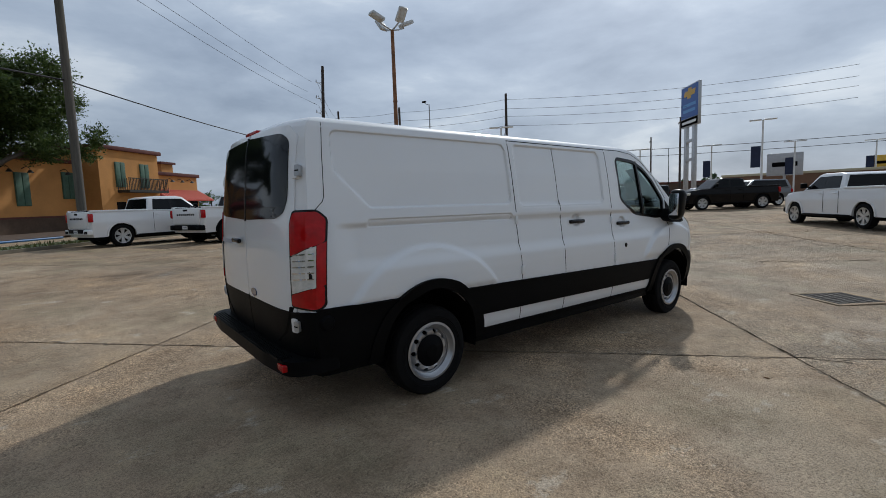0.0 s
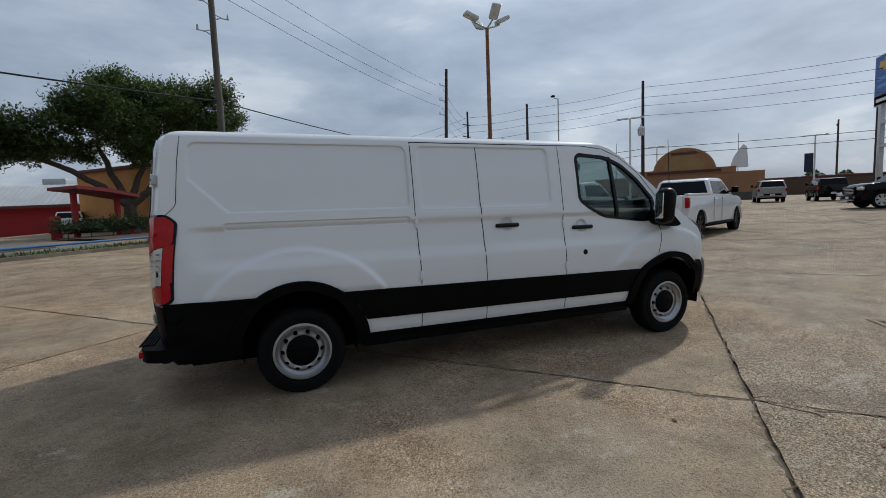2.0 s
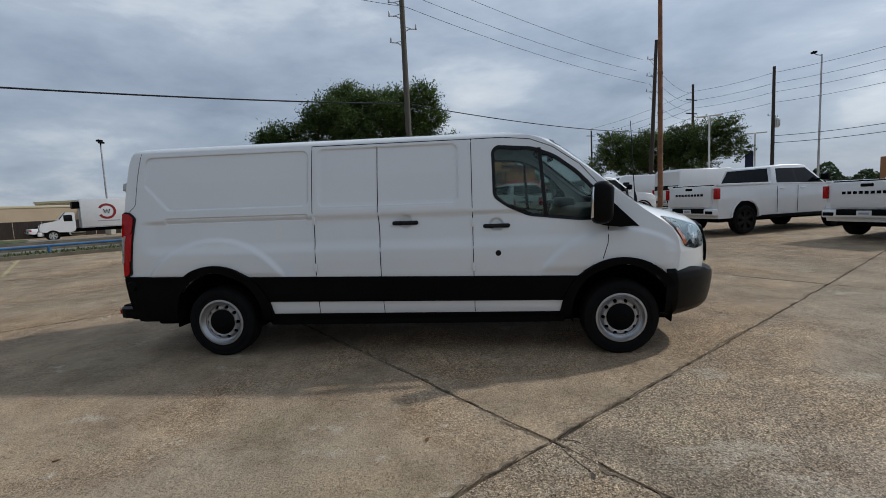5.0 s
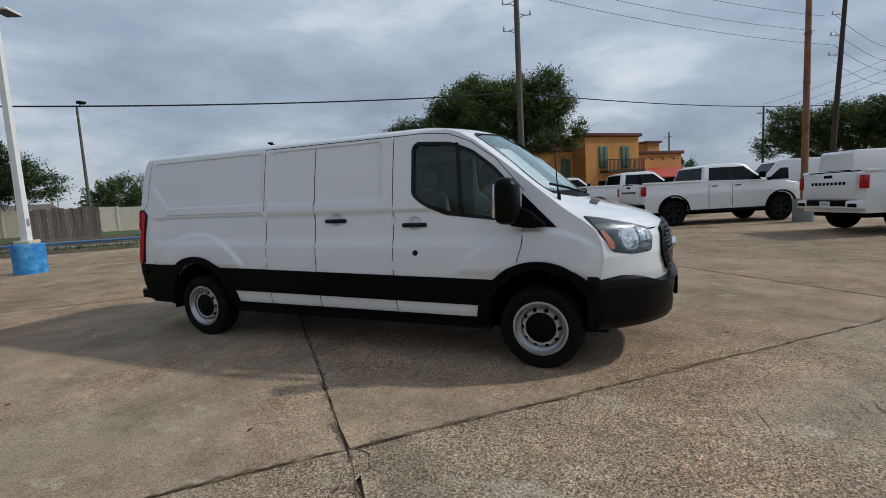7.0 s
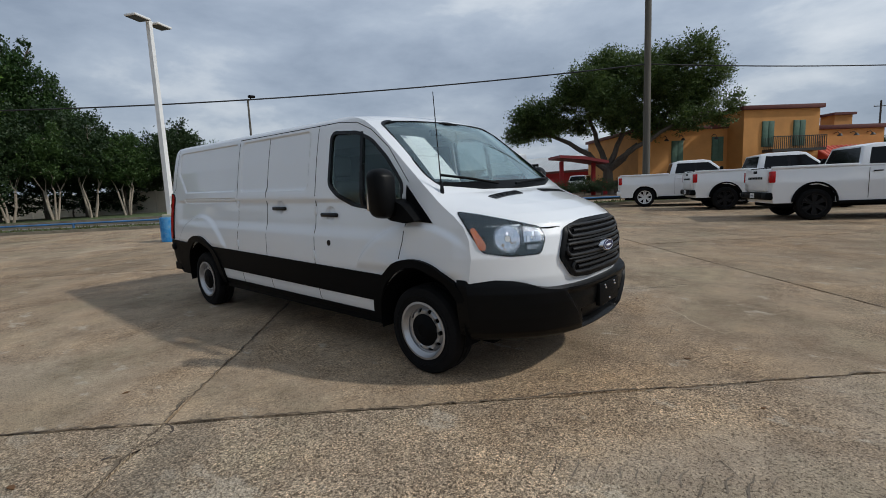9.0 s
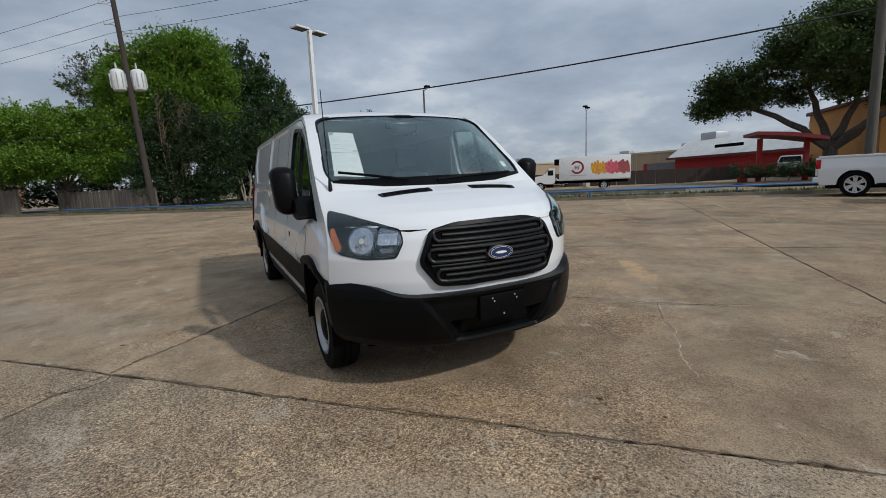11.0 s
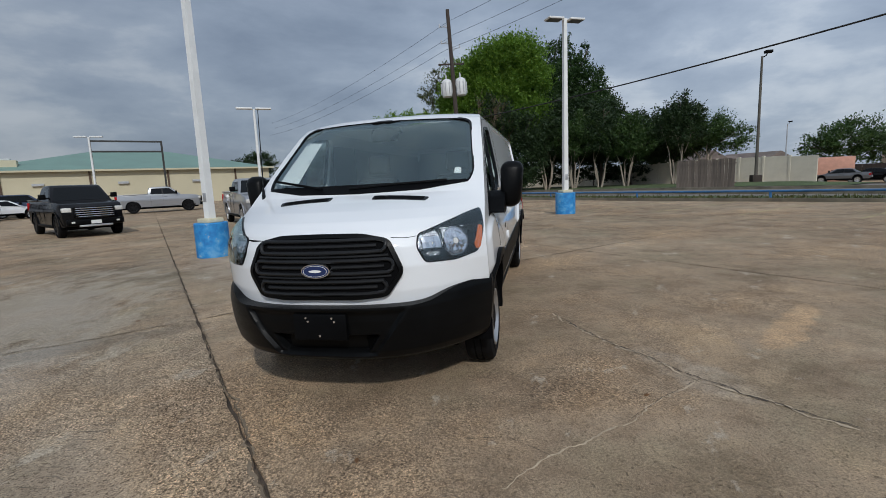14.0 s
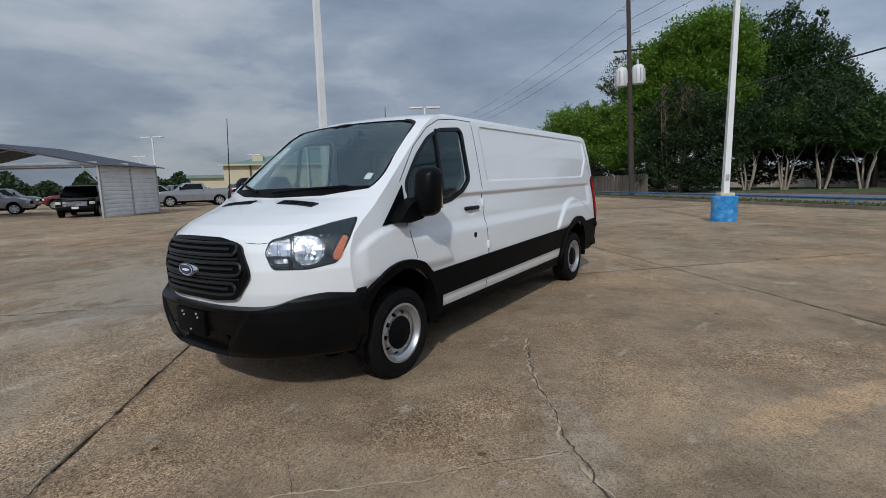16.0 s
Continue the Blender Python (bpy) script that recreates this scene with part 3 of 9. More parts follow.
WIN_SIDE = rounded([(0.83, 1.50), (0.825, 1.93), (0.87, 1.972), (1.20, 1.945), (1.40, 1.865), (1.60, 1.71), (1.80, 1.49), (1.80, 1.27), (1.62, 1.265), (1.15, 1.32), (0.95, 1.41)], 0.05)
WIN_FRONT = rounded([(-0.86, 1.465), (-0.885, 1.55), (-0.80, 1.99), (-0.73, 2.025), (0, 2.045), (0.73, 2.025), (0.80, 1.99), (0.885, 1.55), (0.86, 1.465), (0.5, 1.425), (0, 1.415), (-0.5, 1.425)], 0.035)
TRI = [(1.845, 1.475), (2.13, 1.19), (1.845, 1.205)]


def shrink(outline, d):
    cx, cz = sum(p[0] for p in outline) / len(outline), sum(p[1] for p in outline) / len(outline)
    out = []
    k = len(outline)
    for i in range(k):
        a, b = Vector(outline[i - 1]), Vector(outline[(i + 1) % k])
        t = (b - a).normalized()
        nrm = Vector((-t.y, t.x))
        p = Vector(outline[i])
        if nrm.dot(Vector((cx, cz)) - p) < 0:
            nrm = -nrm
        out.append(tuple(p + nrm * d))
    return out


def ringed(tree, view, outer, inner, out, depth, closed=True):
    """A band between two outlines of equally many points, laid onto a surface."""
    bm = bmesh.new()
    rows = []
    for line, o in ((outer, out - depth), (outer, out), (inner, out), (inner, out - depth)):
        row = []
        for p in line:
            h, nrm = onto(tree, view, p)
            row.append(bm.verts.new(h + nrm * o))
        rows.append(row)
    n = len(outer)
    for a, b in zip(rows, rows[1:] + rows[:1]):
        for k in range(n if closed else n - 1):
            bm.faces.new((a[k], a[(k + 1) % n], b[(k + 1) % n], b[k]))
    return bm


def line_strip(path, w):
    """A thin outline along a path in 2D."""
    left, right = [], []
    for i, p in enumerate(path):
        t = (Vector(path[min(i + 1, len(path) - 1)]) - Vector(path[max(i - 1, 0)])).normalized()
        nrm = Vector((-t.y, t.x)) * (w / 2)
        left.append(tuple(Vector(p) + nrm)), right.append(tuple(Vector(p) - nrm))
    return left + right[::-1]


def wheel(name, parent, at, r, width, rim_r, rim_mat, style="steel", side=1):
    """A wheel whose outer face looks along -y (side 1) or +y (side -1), with its centre at `at`."""
    w = new(name)
    w.parent = parent
    w.matrix_basis = pose(*at) if side == 1 else pose(*at, 0, 0, 180)
    h = width / 2
    rr = rim_r + 0.012
    prof = [(rr, h * 0.86), (rr + 0.03, h * 0.97), (r - 0.06, h), (r - 0.02, h * 0.9), (r - 0.004, h * 0.72), (r, h * 0.5), (r, h * 0.28), (r - 0.012, h * 0.25), (r - 0.012, h * 0.2), (r, h * 0.17), (r, -h * 0.17),
            (r - 0.012, -h * 0.2), (r - 0.012, -h * 0.25), (r, -h * 0.28), (r, -h * 0.5), (r - 0.004, -h * 0.72), (r - 0.02, -h * 0.9), (r - 0.06, -h), (rr + 0.03, -h * 0.97), (rr, -h * 0.86)]
    tyre = bmesh.new()
    lathe(tyre, prof, 48, "y", close=True)
    # raised rings on the sidewall
    for q, y in ((0.30, 0.985), (0.62, 1.0)):
        rq = rr + 0.03 + (r - 0.06 - rr - 0.03) * q
        lathe(tyre, [(rq - 0.004, -h * y + 0.001), (rq, -h * y - 0.003), (rq + 0.004, -h * y + 0.001)], 48, "y")
    part("tyre", tyre, M_RUBBER, w)
    rim = bmesh.new()
    if style == "steel":
        R = rim_r
        prof = [(R + 0.012, -h * 0.9), (R + 0.016, -h * 0.98), (R - 0.002, -h * 1.0), (R - 0.010, -h * 0.90), (R - 0.022, -h * 0.70), (R - 0.030, -h * 0.66), (R * 0.87, -h * 0.50), (R * 0.83, -h * 0.48)]
        lathe(rim, prof, 60, "y")
        # the disc with ten round holes
        n, r0, r1, rh, rm = 10, R * 0.56, R * 0.84, R * 0.078, R * 0.72

        def disc(q, a):
            return rim.verts.new((q * math.sin(a), -h * (0.48 + 0.30 * smooth01((R * 0.84 - q) / (R * 0.17)) - 0.10 * smooth01((R * 0.62 - q) / (R * 0.06))), q * math.cos(a)))
        for k in range(n):
            a0, am, a1 = (k * math.tau / n, (k + 0.5) * math.tau / n, (k + 1) * math.tau / n)
            edge = [disc(rm, a1), disc(r1, a1), disc(r1, am), disc(r1, a0), disc(rm, a0), disc(r0, a0), disc(r0, am), disc(r0, a1)]
            hole, deep = [], []
            for j in range(8):
                t = j * math.tau / 8
                q, a = rm + rh * math.sin(t), am + rh * 1.15 * math.cos(t) / rm
                v = disc(q, a)
                hole.append(v)
                deep.append(rim.verts.new(v.co + Vector((0, 0.02, 0))))
            for j in range(8):
                i = (j + 1) % 8
                rim.faces.new((edge[j], edge[i], hole[i], hole[j]))
                rim.faces.new((hole[j], hole[i], deep[i], deep[j]))
        bmesh.ops.remove_doubles(rim, verts=rim.verts[:], dist=1e-5)
        part("rim", rim, rim_mat, w, "silver painted steel rim with round holes")
        part("hub_cap", lathed([(0.0, -h * 0.93), (R * 0.24, -h * 0.93), (R * 0.26, -h * 0.90), (R * 0.50, -h * 0.86), (R * 0.59, -h * 0.76), (R * 0.60, -h * 0.5)], 32), M_PLASTIC, w, "domed black centre cap")
        # near-black disc added as the shade seen through the holes
        part("rim_shade_disc", lathed([(0.0, -0.005), (R * 0.92, -0.005), (R * 0.92, 0.05), (0.0, 0.05)], 32), M_SEAM, w)
    else:
        R = rim_r
        lathe(rim, [(R + 0.012, -h * 0.88), (R + 0.016, -h * 0.97), (R - 0.012, -h * 0.95), (R - 0.02, -h * 0.3), (R - 0.02, 0.0)], 40, "y")
        lathe(rim, [(0.0, -h * 0.82), (R * 0.2, -h * 0.80), (R * 0.26, -h * 0.6)], 24, "y")
        for k in range(6):
            a = k * math.tau / 6
            for da in (-0.16, 0.16):
                m = Matrix.Rotation(a + da, 4, "Y")
                vs = [rim.verts.new(m @ Vector(c)) for c in ((-0.028, -h * 0.78, R * 0.18), (0.028, -h * 0.78, R * 0.18), (0.034, -h * 0.86, R * 0.97), (-0.034, -h * 0.86, R * 0.97), (-0.028, -h * 0.4, R * 0.18), (0.028, -h * 0.4, R * 0.18), (0.034, -h * 0.5, R * 0.97), (-0.034, -h * 0.5, R * 0.97))]
                for q in ((0, 1, 2, 3), (0, 4, 5, 1), (1, 5, 6, 2), (2, 6, 7, 3), (3, 7, 4, 0)):
                    rim.faces.new([vs[i] for i in q])
        part("rim", rim, rim_mat, w)
        # near-black disc added as the shade seen between the spokes
        part("rim_shade_disc", lathed([(0.0, -0.01), (R * 0.93, -0.01), (R * 0.93, 0.05), (0.0, 0.05)], 24), M_SEAM, w)
    return w


def solid_cut(bm, cutters):
    """Take closed shapes away from a closed shape; gives a bmesh."""
    me = bpy.data.meshes.new("base")
    bm.to_mesh(me)
    ob = new("base", me)
    extra = []
    for c in cutters:
        bmesh.ops.recalc_face_normals(c, faces=c.faces[:])
        cm = bpy.data.meshes.new("cut")
        c.to_mesh(cm)
        c.free()
        co = new("cut", cm)
        md = ob.modifiers.new("cut", "BOOLEAN")
        md.operation, md.object, md.solver = "DIFFERENCE", co, "EXACT"
        extra.append(co)
    got = bpy.data.meshes.new_from_object(ob.evaluated_get(bpy.context.evaluated_depsgraph_get()))
    res = bmesh.new()
    res.from_mesh(got)
    for o in [ob, *extra]:
        d = o.data
        bpy.data.objects.remove(o)
        bpy.data.meshes.remove(d)
    bpy.data.meshes.remove(got)
    return res


def build_van():
    van = thing("delivery_van", "white low-roof cargo van with black lower cladding on the lot", "van", at=pose(0, 0, ground_z(0, 0), 0.647, 0.577, 0))
    FX, RX, WZ = 1.975, -1.92, 0.348
    # shell
    wells = []
    for x in (FX, RX):
        for s in (-1, 1):
            c = bmesh.new()
            prism(c, arc(x, 0.40, 0.455, 0, 360, 36)[:-1], "y", s * 0.60, s * 1.3)
            wells.append(c)
            c = bmesh.new()
            prism(c, [(x - 0.452, 0.2), (x + 0.452, 0.2), (x + 0.452, 0.41), (x - 0.452, 0.41)], "y", s * 0.62, s * 1.28)
            wells.append(c)
    inner = van_shell(0.055, False)
    wins = bmesh.new()
    prism(wins, WIN_SIDE, "y", -1.3, 1.3)
    wind = bmesh.new()
    prism(wind, WIN_FRONT, "x", 1.0, 2.6)
    shell = solid_cut(van_solid.copy(), [inner, wins, wind] + wells)
    part("body", shell, M_WHITE, van, "glossy white painted steel body", smooth=28)
    # wheels
    for x in (FX, RX):
        for s in (1, -1):
            wheel("wheel", van, (x, -s * 0.905, WZ), 0.352, 0.225, 0.215, M_STEEL, "steel", s)
            liner = bmesh.new()
            pts = arc(x, 0.40, 0.446, -12, 192, 20)
            a = [liner.verts.new((p[0], -s * 1.035, p[1])) for p in pts]
            b = [liner.verts.new((p[0], -s * 0.58, p[1])) for p in pts]
            for k in range(len(pts) - 1):
                liner.faces.new((a[k], a[k + 1], b[k + 1], b[k]))
            liner.faces.new(b)
            part("wheel_liner", liner, M_SEAM, van)
        ax = bmesh.new()
        tube(ax, [(x, -0.80, WZ), (x, 0.80, WZ)], 0.05, 10)
        part("axle", ax, M_SEAM, van)
    part("underbody", boxed(-2.75, 2.5, -0.80, 0.80, 0.28, 0.40, bevel=0.02), M_SEAM, van)
    # cladding, both sides
    for s, mir in ((-1, False), (1, True)):
        def add(name, bm, mat, label="", par=van, smooth=35):
            return part(name, flipped(bm) if mir else bm, mat, par, label, smooth)

        add("side_moulding", wrapped(van_tree, "right", [(-1.575, 0.808), (0.0, 0.782), (1.59, 0.755), (1.52, 0.64), (1.447, 0.525), (0.0, 0.54), (-1.385, 0.555), (-1.45, 0.68)], 0.014, 0.02, 0.12), M_PLASTIC, "wide matt black rubbing strip")
        add("side_skirt", wrapped(van_tree, "right", [(-1.42, 0.425), (1.45, 0.41), (1.45, 0.364), (-1.42, 0.364)], 0.012, 0.02, 0.15), M_PLASTIC)
        sk = bmesh.new()
        box(sk, -1.42, 1.47, -0.97, -0.80, 0.30, 0.375, 0.02)
        add("sill", sk, M_PLASTIC)
        for x, top in ((FX, 0.55), (RX, 0.56)):
            outer = [(x - 0.56, 0.37)] + arc(x, 0.37, top, 172, 8, 26) + [(x + 0.56, 0.37)]
            inner_ = [(x - 0.448, 0.37)] + arc(x, 0.41, 0.448, 176, 4, 26) + [(x + 0.448, 0.37)]
            add("wheel_arch_trim", ringed(van_tree, "right", outer, inner_, 0.030, 0.05, False), M_PLASTIC, "black plastic wheel arch trim")
        add("rear_side_cladding", wrapped(van_tree, "right", [(-2.95, 0.835), (-2.24, 0.826), (-2.34, 0.74), (-2.44, 0.58), (-2.46, 0.362), (-2.90, 0.362), (-2.95, 0.48)], 0.016, 0.02, 0.1), M_PLASTIC)
        add("rear_corner_cladding", wrapped(van_tree, "tail_right", [(-1.50, 0.80), (-1.24, 0.825), (-1.20, 0.366), (-1.47, 0.366)], 0.015, 0.02, 0.06), M_PLASTIC)
        dome = lathed([(0.0, -0.028), (0.04, -0.024), (0.055, 0.0)], 20)
        h, nrm = onto(van_tree, "right", (-2.80, 0.74))
        bmesh.ops.translate(dome, vec=h + nrm * 0.016, verts=dome.verts[:])
        add("parking_sensor", dome, M_PLASTIC)
        # doors and gaps
        G = 0.0065
        for path in ([(-0.918, 2.055), (-0.918, 1.42), (-0.905, 1.30), (-0.895, 0.95), (-0.892, 0.42)], [(-0.275, 2.055), (-0.275, 1.4), (-0.262, 1.25), (-0.248, 0.42)],
                     [(0.628, 2.055), (0.628, 0.42)], [(-0.918, 2.05), (0.628, 2.05)]):
            if mir and path[0][0] < 0.6:
                continue
            add("door_gap", wrapped(van_tree, "right", line_strip(path, G), 0.0015, 0.004, 0.05), M_SEAM)
        fd = [(0.628, 2.05), (0.92, 2.052), (1.18, 2.025), (1.38, 1.945), (1.62, 1.775), (1.86, 1.50)]
        add("door_gap", wrapped(van_tree, "right", line_strip(fd, 0.006), 0.0015, 0.004, 0.05), M_SEAM)
        add("door_gap", wrapped(van_tree, "right", line_strip([(1.86, 1.21), (1.845, 1.05), (1.80, 0.91)], G), 0.0015, 0.004, 0.05), M_SEAM)
        rq = [(-2.70, 2.06), (-2.725, 1.85), (-2.745, 1.56), (-2.76, 1.53), (-2.855, 1.44)]
        add("panel_gap", wrapped(van_tree, "right", line_strip(rq, 0.0045), 0.0015, 0.004, 0.05), M_SEAM)
        for x, z in ([(-0.908, 1.335), (-0.893, 0.885)] if not mir else []) + [(0.628, 1.27), (0.628, 0.86)]:
            h, nrm = onto(van_tree, "right", (x, z))
            hb = boxed(-0.016, 0.016, -0.018, 0.01, -0.04, 0.04, bevel=0.006)
            bmesh.ops.translate(hb, vec=h, verts=hb.verts[:])
            add("hinge", hb, M_WHITE)
        # door skins
        skins = {0.85: add("front_door", wrapped(van_tree, "right", [(0.634, 0.43), (1.42, 0.43), (1.77, 0.91), (1.84, 1.06), (1.85, 1.19), (0.634, 1.25)], 0.001, 0.004, 0.02), M_WHITE, "white front door", smooth=28)}
        if not mir:
            skins[-0.01] = add("sliding_door", wrapped(van_tree, "right", [(-0.242, 0.43), (0.622, 0.43), (0.622, 2.044), (-0.269, 2.044), (-0.269, 1.4), (-0.256, 1.25)], 0.001, 0.004, 0.02), M_WHITE, "white cargo side door", smooth=28)
            add("cargo_door", wrapped(van_tree, "right", [(-0.886, 0.43), (-0.254, 0.43), (-0.268, 1.25), (-0.281, 1.4), (-0.281, 2.044), (-0.912, 2.044), (-0.912, 1.42), (-0.899, 1.30), (-0.889, 0.95)], 0.001, 0.004, 0.02), M_WHITE, "white cargo side door", smooth=28)
        handles = [(0.85, 1.232)] + ([] if mir else [(-0.01, 1.285)])
        for x, z in handles:
            h, nrm = onto(van_tree, "right", (x, z))
            hb = boxed(-0.125, 0.125, -0.050, -0.018, -0.020, 0.020, bevel=0.016, seg=3)
            for dx in (-0.09, 0.09):
                box(hb, dx - 0.02, dx + 0.02, -0.03, 0.01, -0.012, 0.012)
            bmesh.ops.translate(hb, vec=h, verts=hb.verts[:])
            add("door_handle", hb, M_GLOSSBLACK, par=skins[x])
        h, nrm = onto(van_tree, "right", (0.86, 0.98))
        lk = lathed([(0.0, -0.006), (0.018, -0.006), (0.026, -0.004), (0.028, 0.004)], 20)
        bmesh.ops.translate(lk, vec=h, verts=lk.verts[:])
        add("door_lock", lk, M_GLOSSBLACK, par=skins[0.85])
        # side glass with its black edge
        add("window_rubber", ringed(van_tree, "right", shrink(WIN_SIDE, -0.008), shrink(WIN_SIDE, 0.022), 0.004, 0.03), M_GLOSSBLACK)
        gl = add("side_window", wrapped(van_tree, "right", shrink(WIN_SIDE, 0.004), -0.012, 0.004, 0.1), M_GLASS, "tinted front door glass")
        gl.visible_shadow = False
        add("window_divider", wrapped(van_tree, "right", [(1.245, 1.945), (1.275, 1.938), (1.325, 1.305), (1.29, 1.31)], 0.004, 0.03, 0.1), M_GLOSSBLACK)
        add("quarter_trim", wrapped(van_tree, "right", TRI, 0.006, 0.012, 0.08), M_PLASTIC)
        # mirror
        mb = boxed(1.675, 1.865, -1.262, -1.078, 1.232, 1.605, bevel=0.066, seg=5)
        for v in mb.verts:
            low = smooth01((1.40 - v.co.z) / 0.2)
            v.co.x += 0.10 * (v.co.y + 1.185) + 0.05 * (v.co.z - 1.4) - 0.03 * smooth01((v.co.z - 1.5) / 0.1) * (v.co.x > 1.76)
            v.co.y += 0.03 * low * (v.co.y < -1.17) - 0.03 * (v.co.z - 1.4)
        m_ = add("wing_mirror", mb, M_BUMPER, "large black wing mirror housing")
        arm = bmesh.new()
        prism(arm, rounded([(1.72, 1.27), (1.80, 1.38), (1.93, 1.33), (2.06, 1.21), (1.95, 1.195), (1.78, 1.215)], 0.03), "y", -1.12, -0.93)
        bmesh.ops.bevel(arm, geom=arm.edges[:], offset=0.012, segments=2, affect="EDGES", clamp_overlap=True)
        part("mirror_arm", flipped(arm) if mir else arm, M_PLASTIC, m_)
        mg = boxed(1.668, 1.69, -1.225, -1.115, 1.29, 1.555, bevel=0.004)
        for v in mg.verts:
            v.co.x += 0.10 * (v.co.y + 1.185) + 0.05 * (v.co.z - 1.4)
        part("mirror_glass", flipped(mg) if mir else mg, M_CHROME, m_)
        # headlamp
        HL = rounded([(0.955, 1.275), (1.13, 1.245), (1.35, 1.195), (1.535, 1.15), (1.57, 1.07), (1.525, 0.962), (1.30, 0.957), (1.11, 0.99), (1.03, 1.12)], 0.03)
        head = add("headlamp", wrapped(van_tree, "nose_right", HL, 0.004, 0.02, 0.05), M_GLOSSBLACK, "headlamp with a dark housing and amber corner")
        def sub(name, outline, out, mat, depth=0.006, cell=0.04):
            b = wrapped(van_tree, "nose_right", outline, out, depth, cell)
            return part(name, flipped(b) if mir else b, mat, head)
        sub("indicator", rounded([(1.032, 1.15), (1.062, 1.165), (1.138, 1.045), (1.128, 1.005), (1.088, 1.015)], 0.012), 0.008, M_AMBER)
        sub("reflector", rounded([(1.185, 1.075), (1.20, 1.145), (1.28, 1.175), (1.39, 1.155), (1.392, 1.01), (1.34, 0.985), (1.25, 0.988), (1.20, 1.025)], 0.03), 0.007, M_REFLECTOR)
        sub("reflector", rounded([(1.402, 1.158), (1.53, 1.134), (1.558, 1.075), (1.53, 0.985), (1.402, 0.995)], 0.02), 0.007, M_REFLECTOR)
        lamp_rnd = random.Random(9)
        def facets(name, rows):
            """Small bright mirrors, each tipped its own way."""
            b = bmesh.new()
            for q in rows:
                lift_ = [lamp_rnd.uniform(0.010, 0.0155) for _ in q]
                f_ = []
                for p_, l_ in zip(q, lift_):
                    h_, n_ = onto(van_tree, "nose_right", p_)
                    f_.append(b.verts.new(h_ + n_ * l_))
                b.faces.new(f_)
            bmesh.ops.recalc_face_normals(b, faces=b.faces[:])
            return part(name, flipped(b) if mir else b, M_MIRROR, head, "bright faceted reflector", 1)
        def ring_at(a, r):
            return (1.287 + 1.05 * r * math.cos(radians(a)), 1.078 + r * math.sin(radians(a)))
        facets("reflector_bowl", [[ring_at(a, r0), ring_at(a, r1), ring_at(a + 20, r1), ring_at(a + 20, r0)] for r0, r1 in ((0.022, 0.044), (0.044, 0.064), (0.064, 0.083)) for a in range(0, 360, 20)])
        facets("side_reflector", [[(u0, z0), (u0 + 0.021, z0), (u0 + 0.021, z0 + 0.034), (u0, z0 + 0.034)] for u0 in (1.40, 1.421, 1.442, 1.463, 1.484, 1.505) for z0 in (1.052, 1.086)])
        sub("lamp_divider", [(1.376, 1.16), (1.384, 1.16), (1.384, 1.0), (1.376, 1.0)], 0.0105, M_GLOSSBLACK)
        sub("lamp_mask", [(1.395, 1.045), (1.555, 1.052), (1.528, 0.982), (1.33, 0.978), (1.345, 1.0)], 0.0095, M_GLOSSBLACK)
        sub("bulb", arc(1.287, 1.078, 0.019, 0, 360, 14)[:-1], 0.012, M_CLEARLAMP, 0.006)
        sub("bulb", arc(1.465, 1.085, 0.013, 0, 360, 14)[:-1], 0.012, M_CLEARLAMP, 0.004)
        sub("running_lamp", rounded([(1.42, 1.03), (1.51, 1.03), (1.495, 1.0), (1.42, 1.0)], 0.012), 0.0115, M_REFLECTOR, 0.004)
        lens = wrapped(van_tree, "nose_right", shrink(HL, 0.006), 0.016, 0.003, 0.05)
        lo = part("lens", flipped(lens) if mir else lens, M_LENS, head, "clear plastic lens")
        lo.visible_shadow = False
        # tail lamp
        TL = rounded([(-1.485, 1.39), (-1.455, 1.475), (-1.30, 1.48), (-1.244, 1.42), (-1.244, 0.855), (-1.28, 0.825), (-1.485, 0.835)], 0.025)
        tail = add("tail_lamp", wrapped(van_tree, "tail_right", TL, 0.012, 0.02, 0.06), M_GLOSSBLACK, "tall red and clear tail lamp")
        def tsub(name, outline, mat, out=0.02):
            b = wrapped(van_tree, "tail_right", outline, out, 0.01, 0.05)
            part(name, flipped(b) if mir else b, mat, tail)
        tsub("red_lens", rounded([(-1.47, 1.385), (-1.445, 1.46), (-1.305, 1.465), (-1.258, 1.415), (-1.258, 1.268), (-1.47, 1.175)], 0.02), M_REDLENS)
        tsub("clear_lens", [(-1.465, 1.170), (-1.300, 1.244), (-1.300, 0.978), (-1.465, 0.93)], M_CLEARLAMP)
        tsub("red_edge", [(-1.297, 1.248), (-1.251, 1.270), (-1.251, 0.992), (-1.297, 0.972)], M_REDLENS)
        tsub("red_lens", rounded([(-1.47, 0.922), (-1.258, 0.99), (-1.258, 0.87), (-1.285, 0.84), (-1.47, 0.85)], 0.02), M_REDLENS)
        for k in range(5):
            z = 1.02 + k * 0.04
            tsub("lens_rib", [(-1.45, z), (-1.312, z + 0.012), (-1.312, z + 0.02), (-1.45, z + 0.008)], M_CHROME, 0.0225)
        # hinges of the rear doors
        for z, u, mt in ((1.73, -1.425, M_WHITE), (0.715, -1.455, M_WHITE)):
            hg = add("rear_hinge", wrapped(van_tree, "tail_right", rounded([(u - 0.032, z - 0.048), (u + 0.018, z - 0.048), (u + 0.018, z + 0.048), (u - 0.032, z + 0.048)], 0.008, 2), 0.024, 0.03, 0.03), mt)
            kn = wrapped(van_tree, "tail_right", rounded([(u + 0.002, z - 0.036), (u + 0.040, z - 0.036), (u + 0.040, z + 0.036), (u + 0.002, z + 0.036)], 0.01, 2), 0.034, 0.04, 0.03)
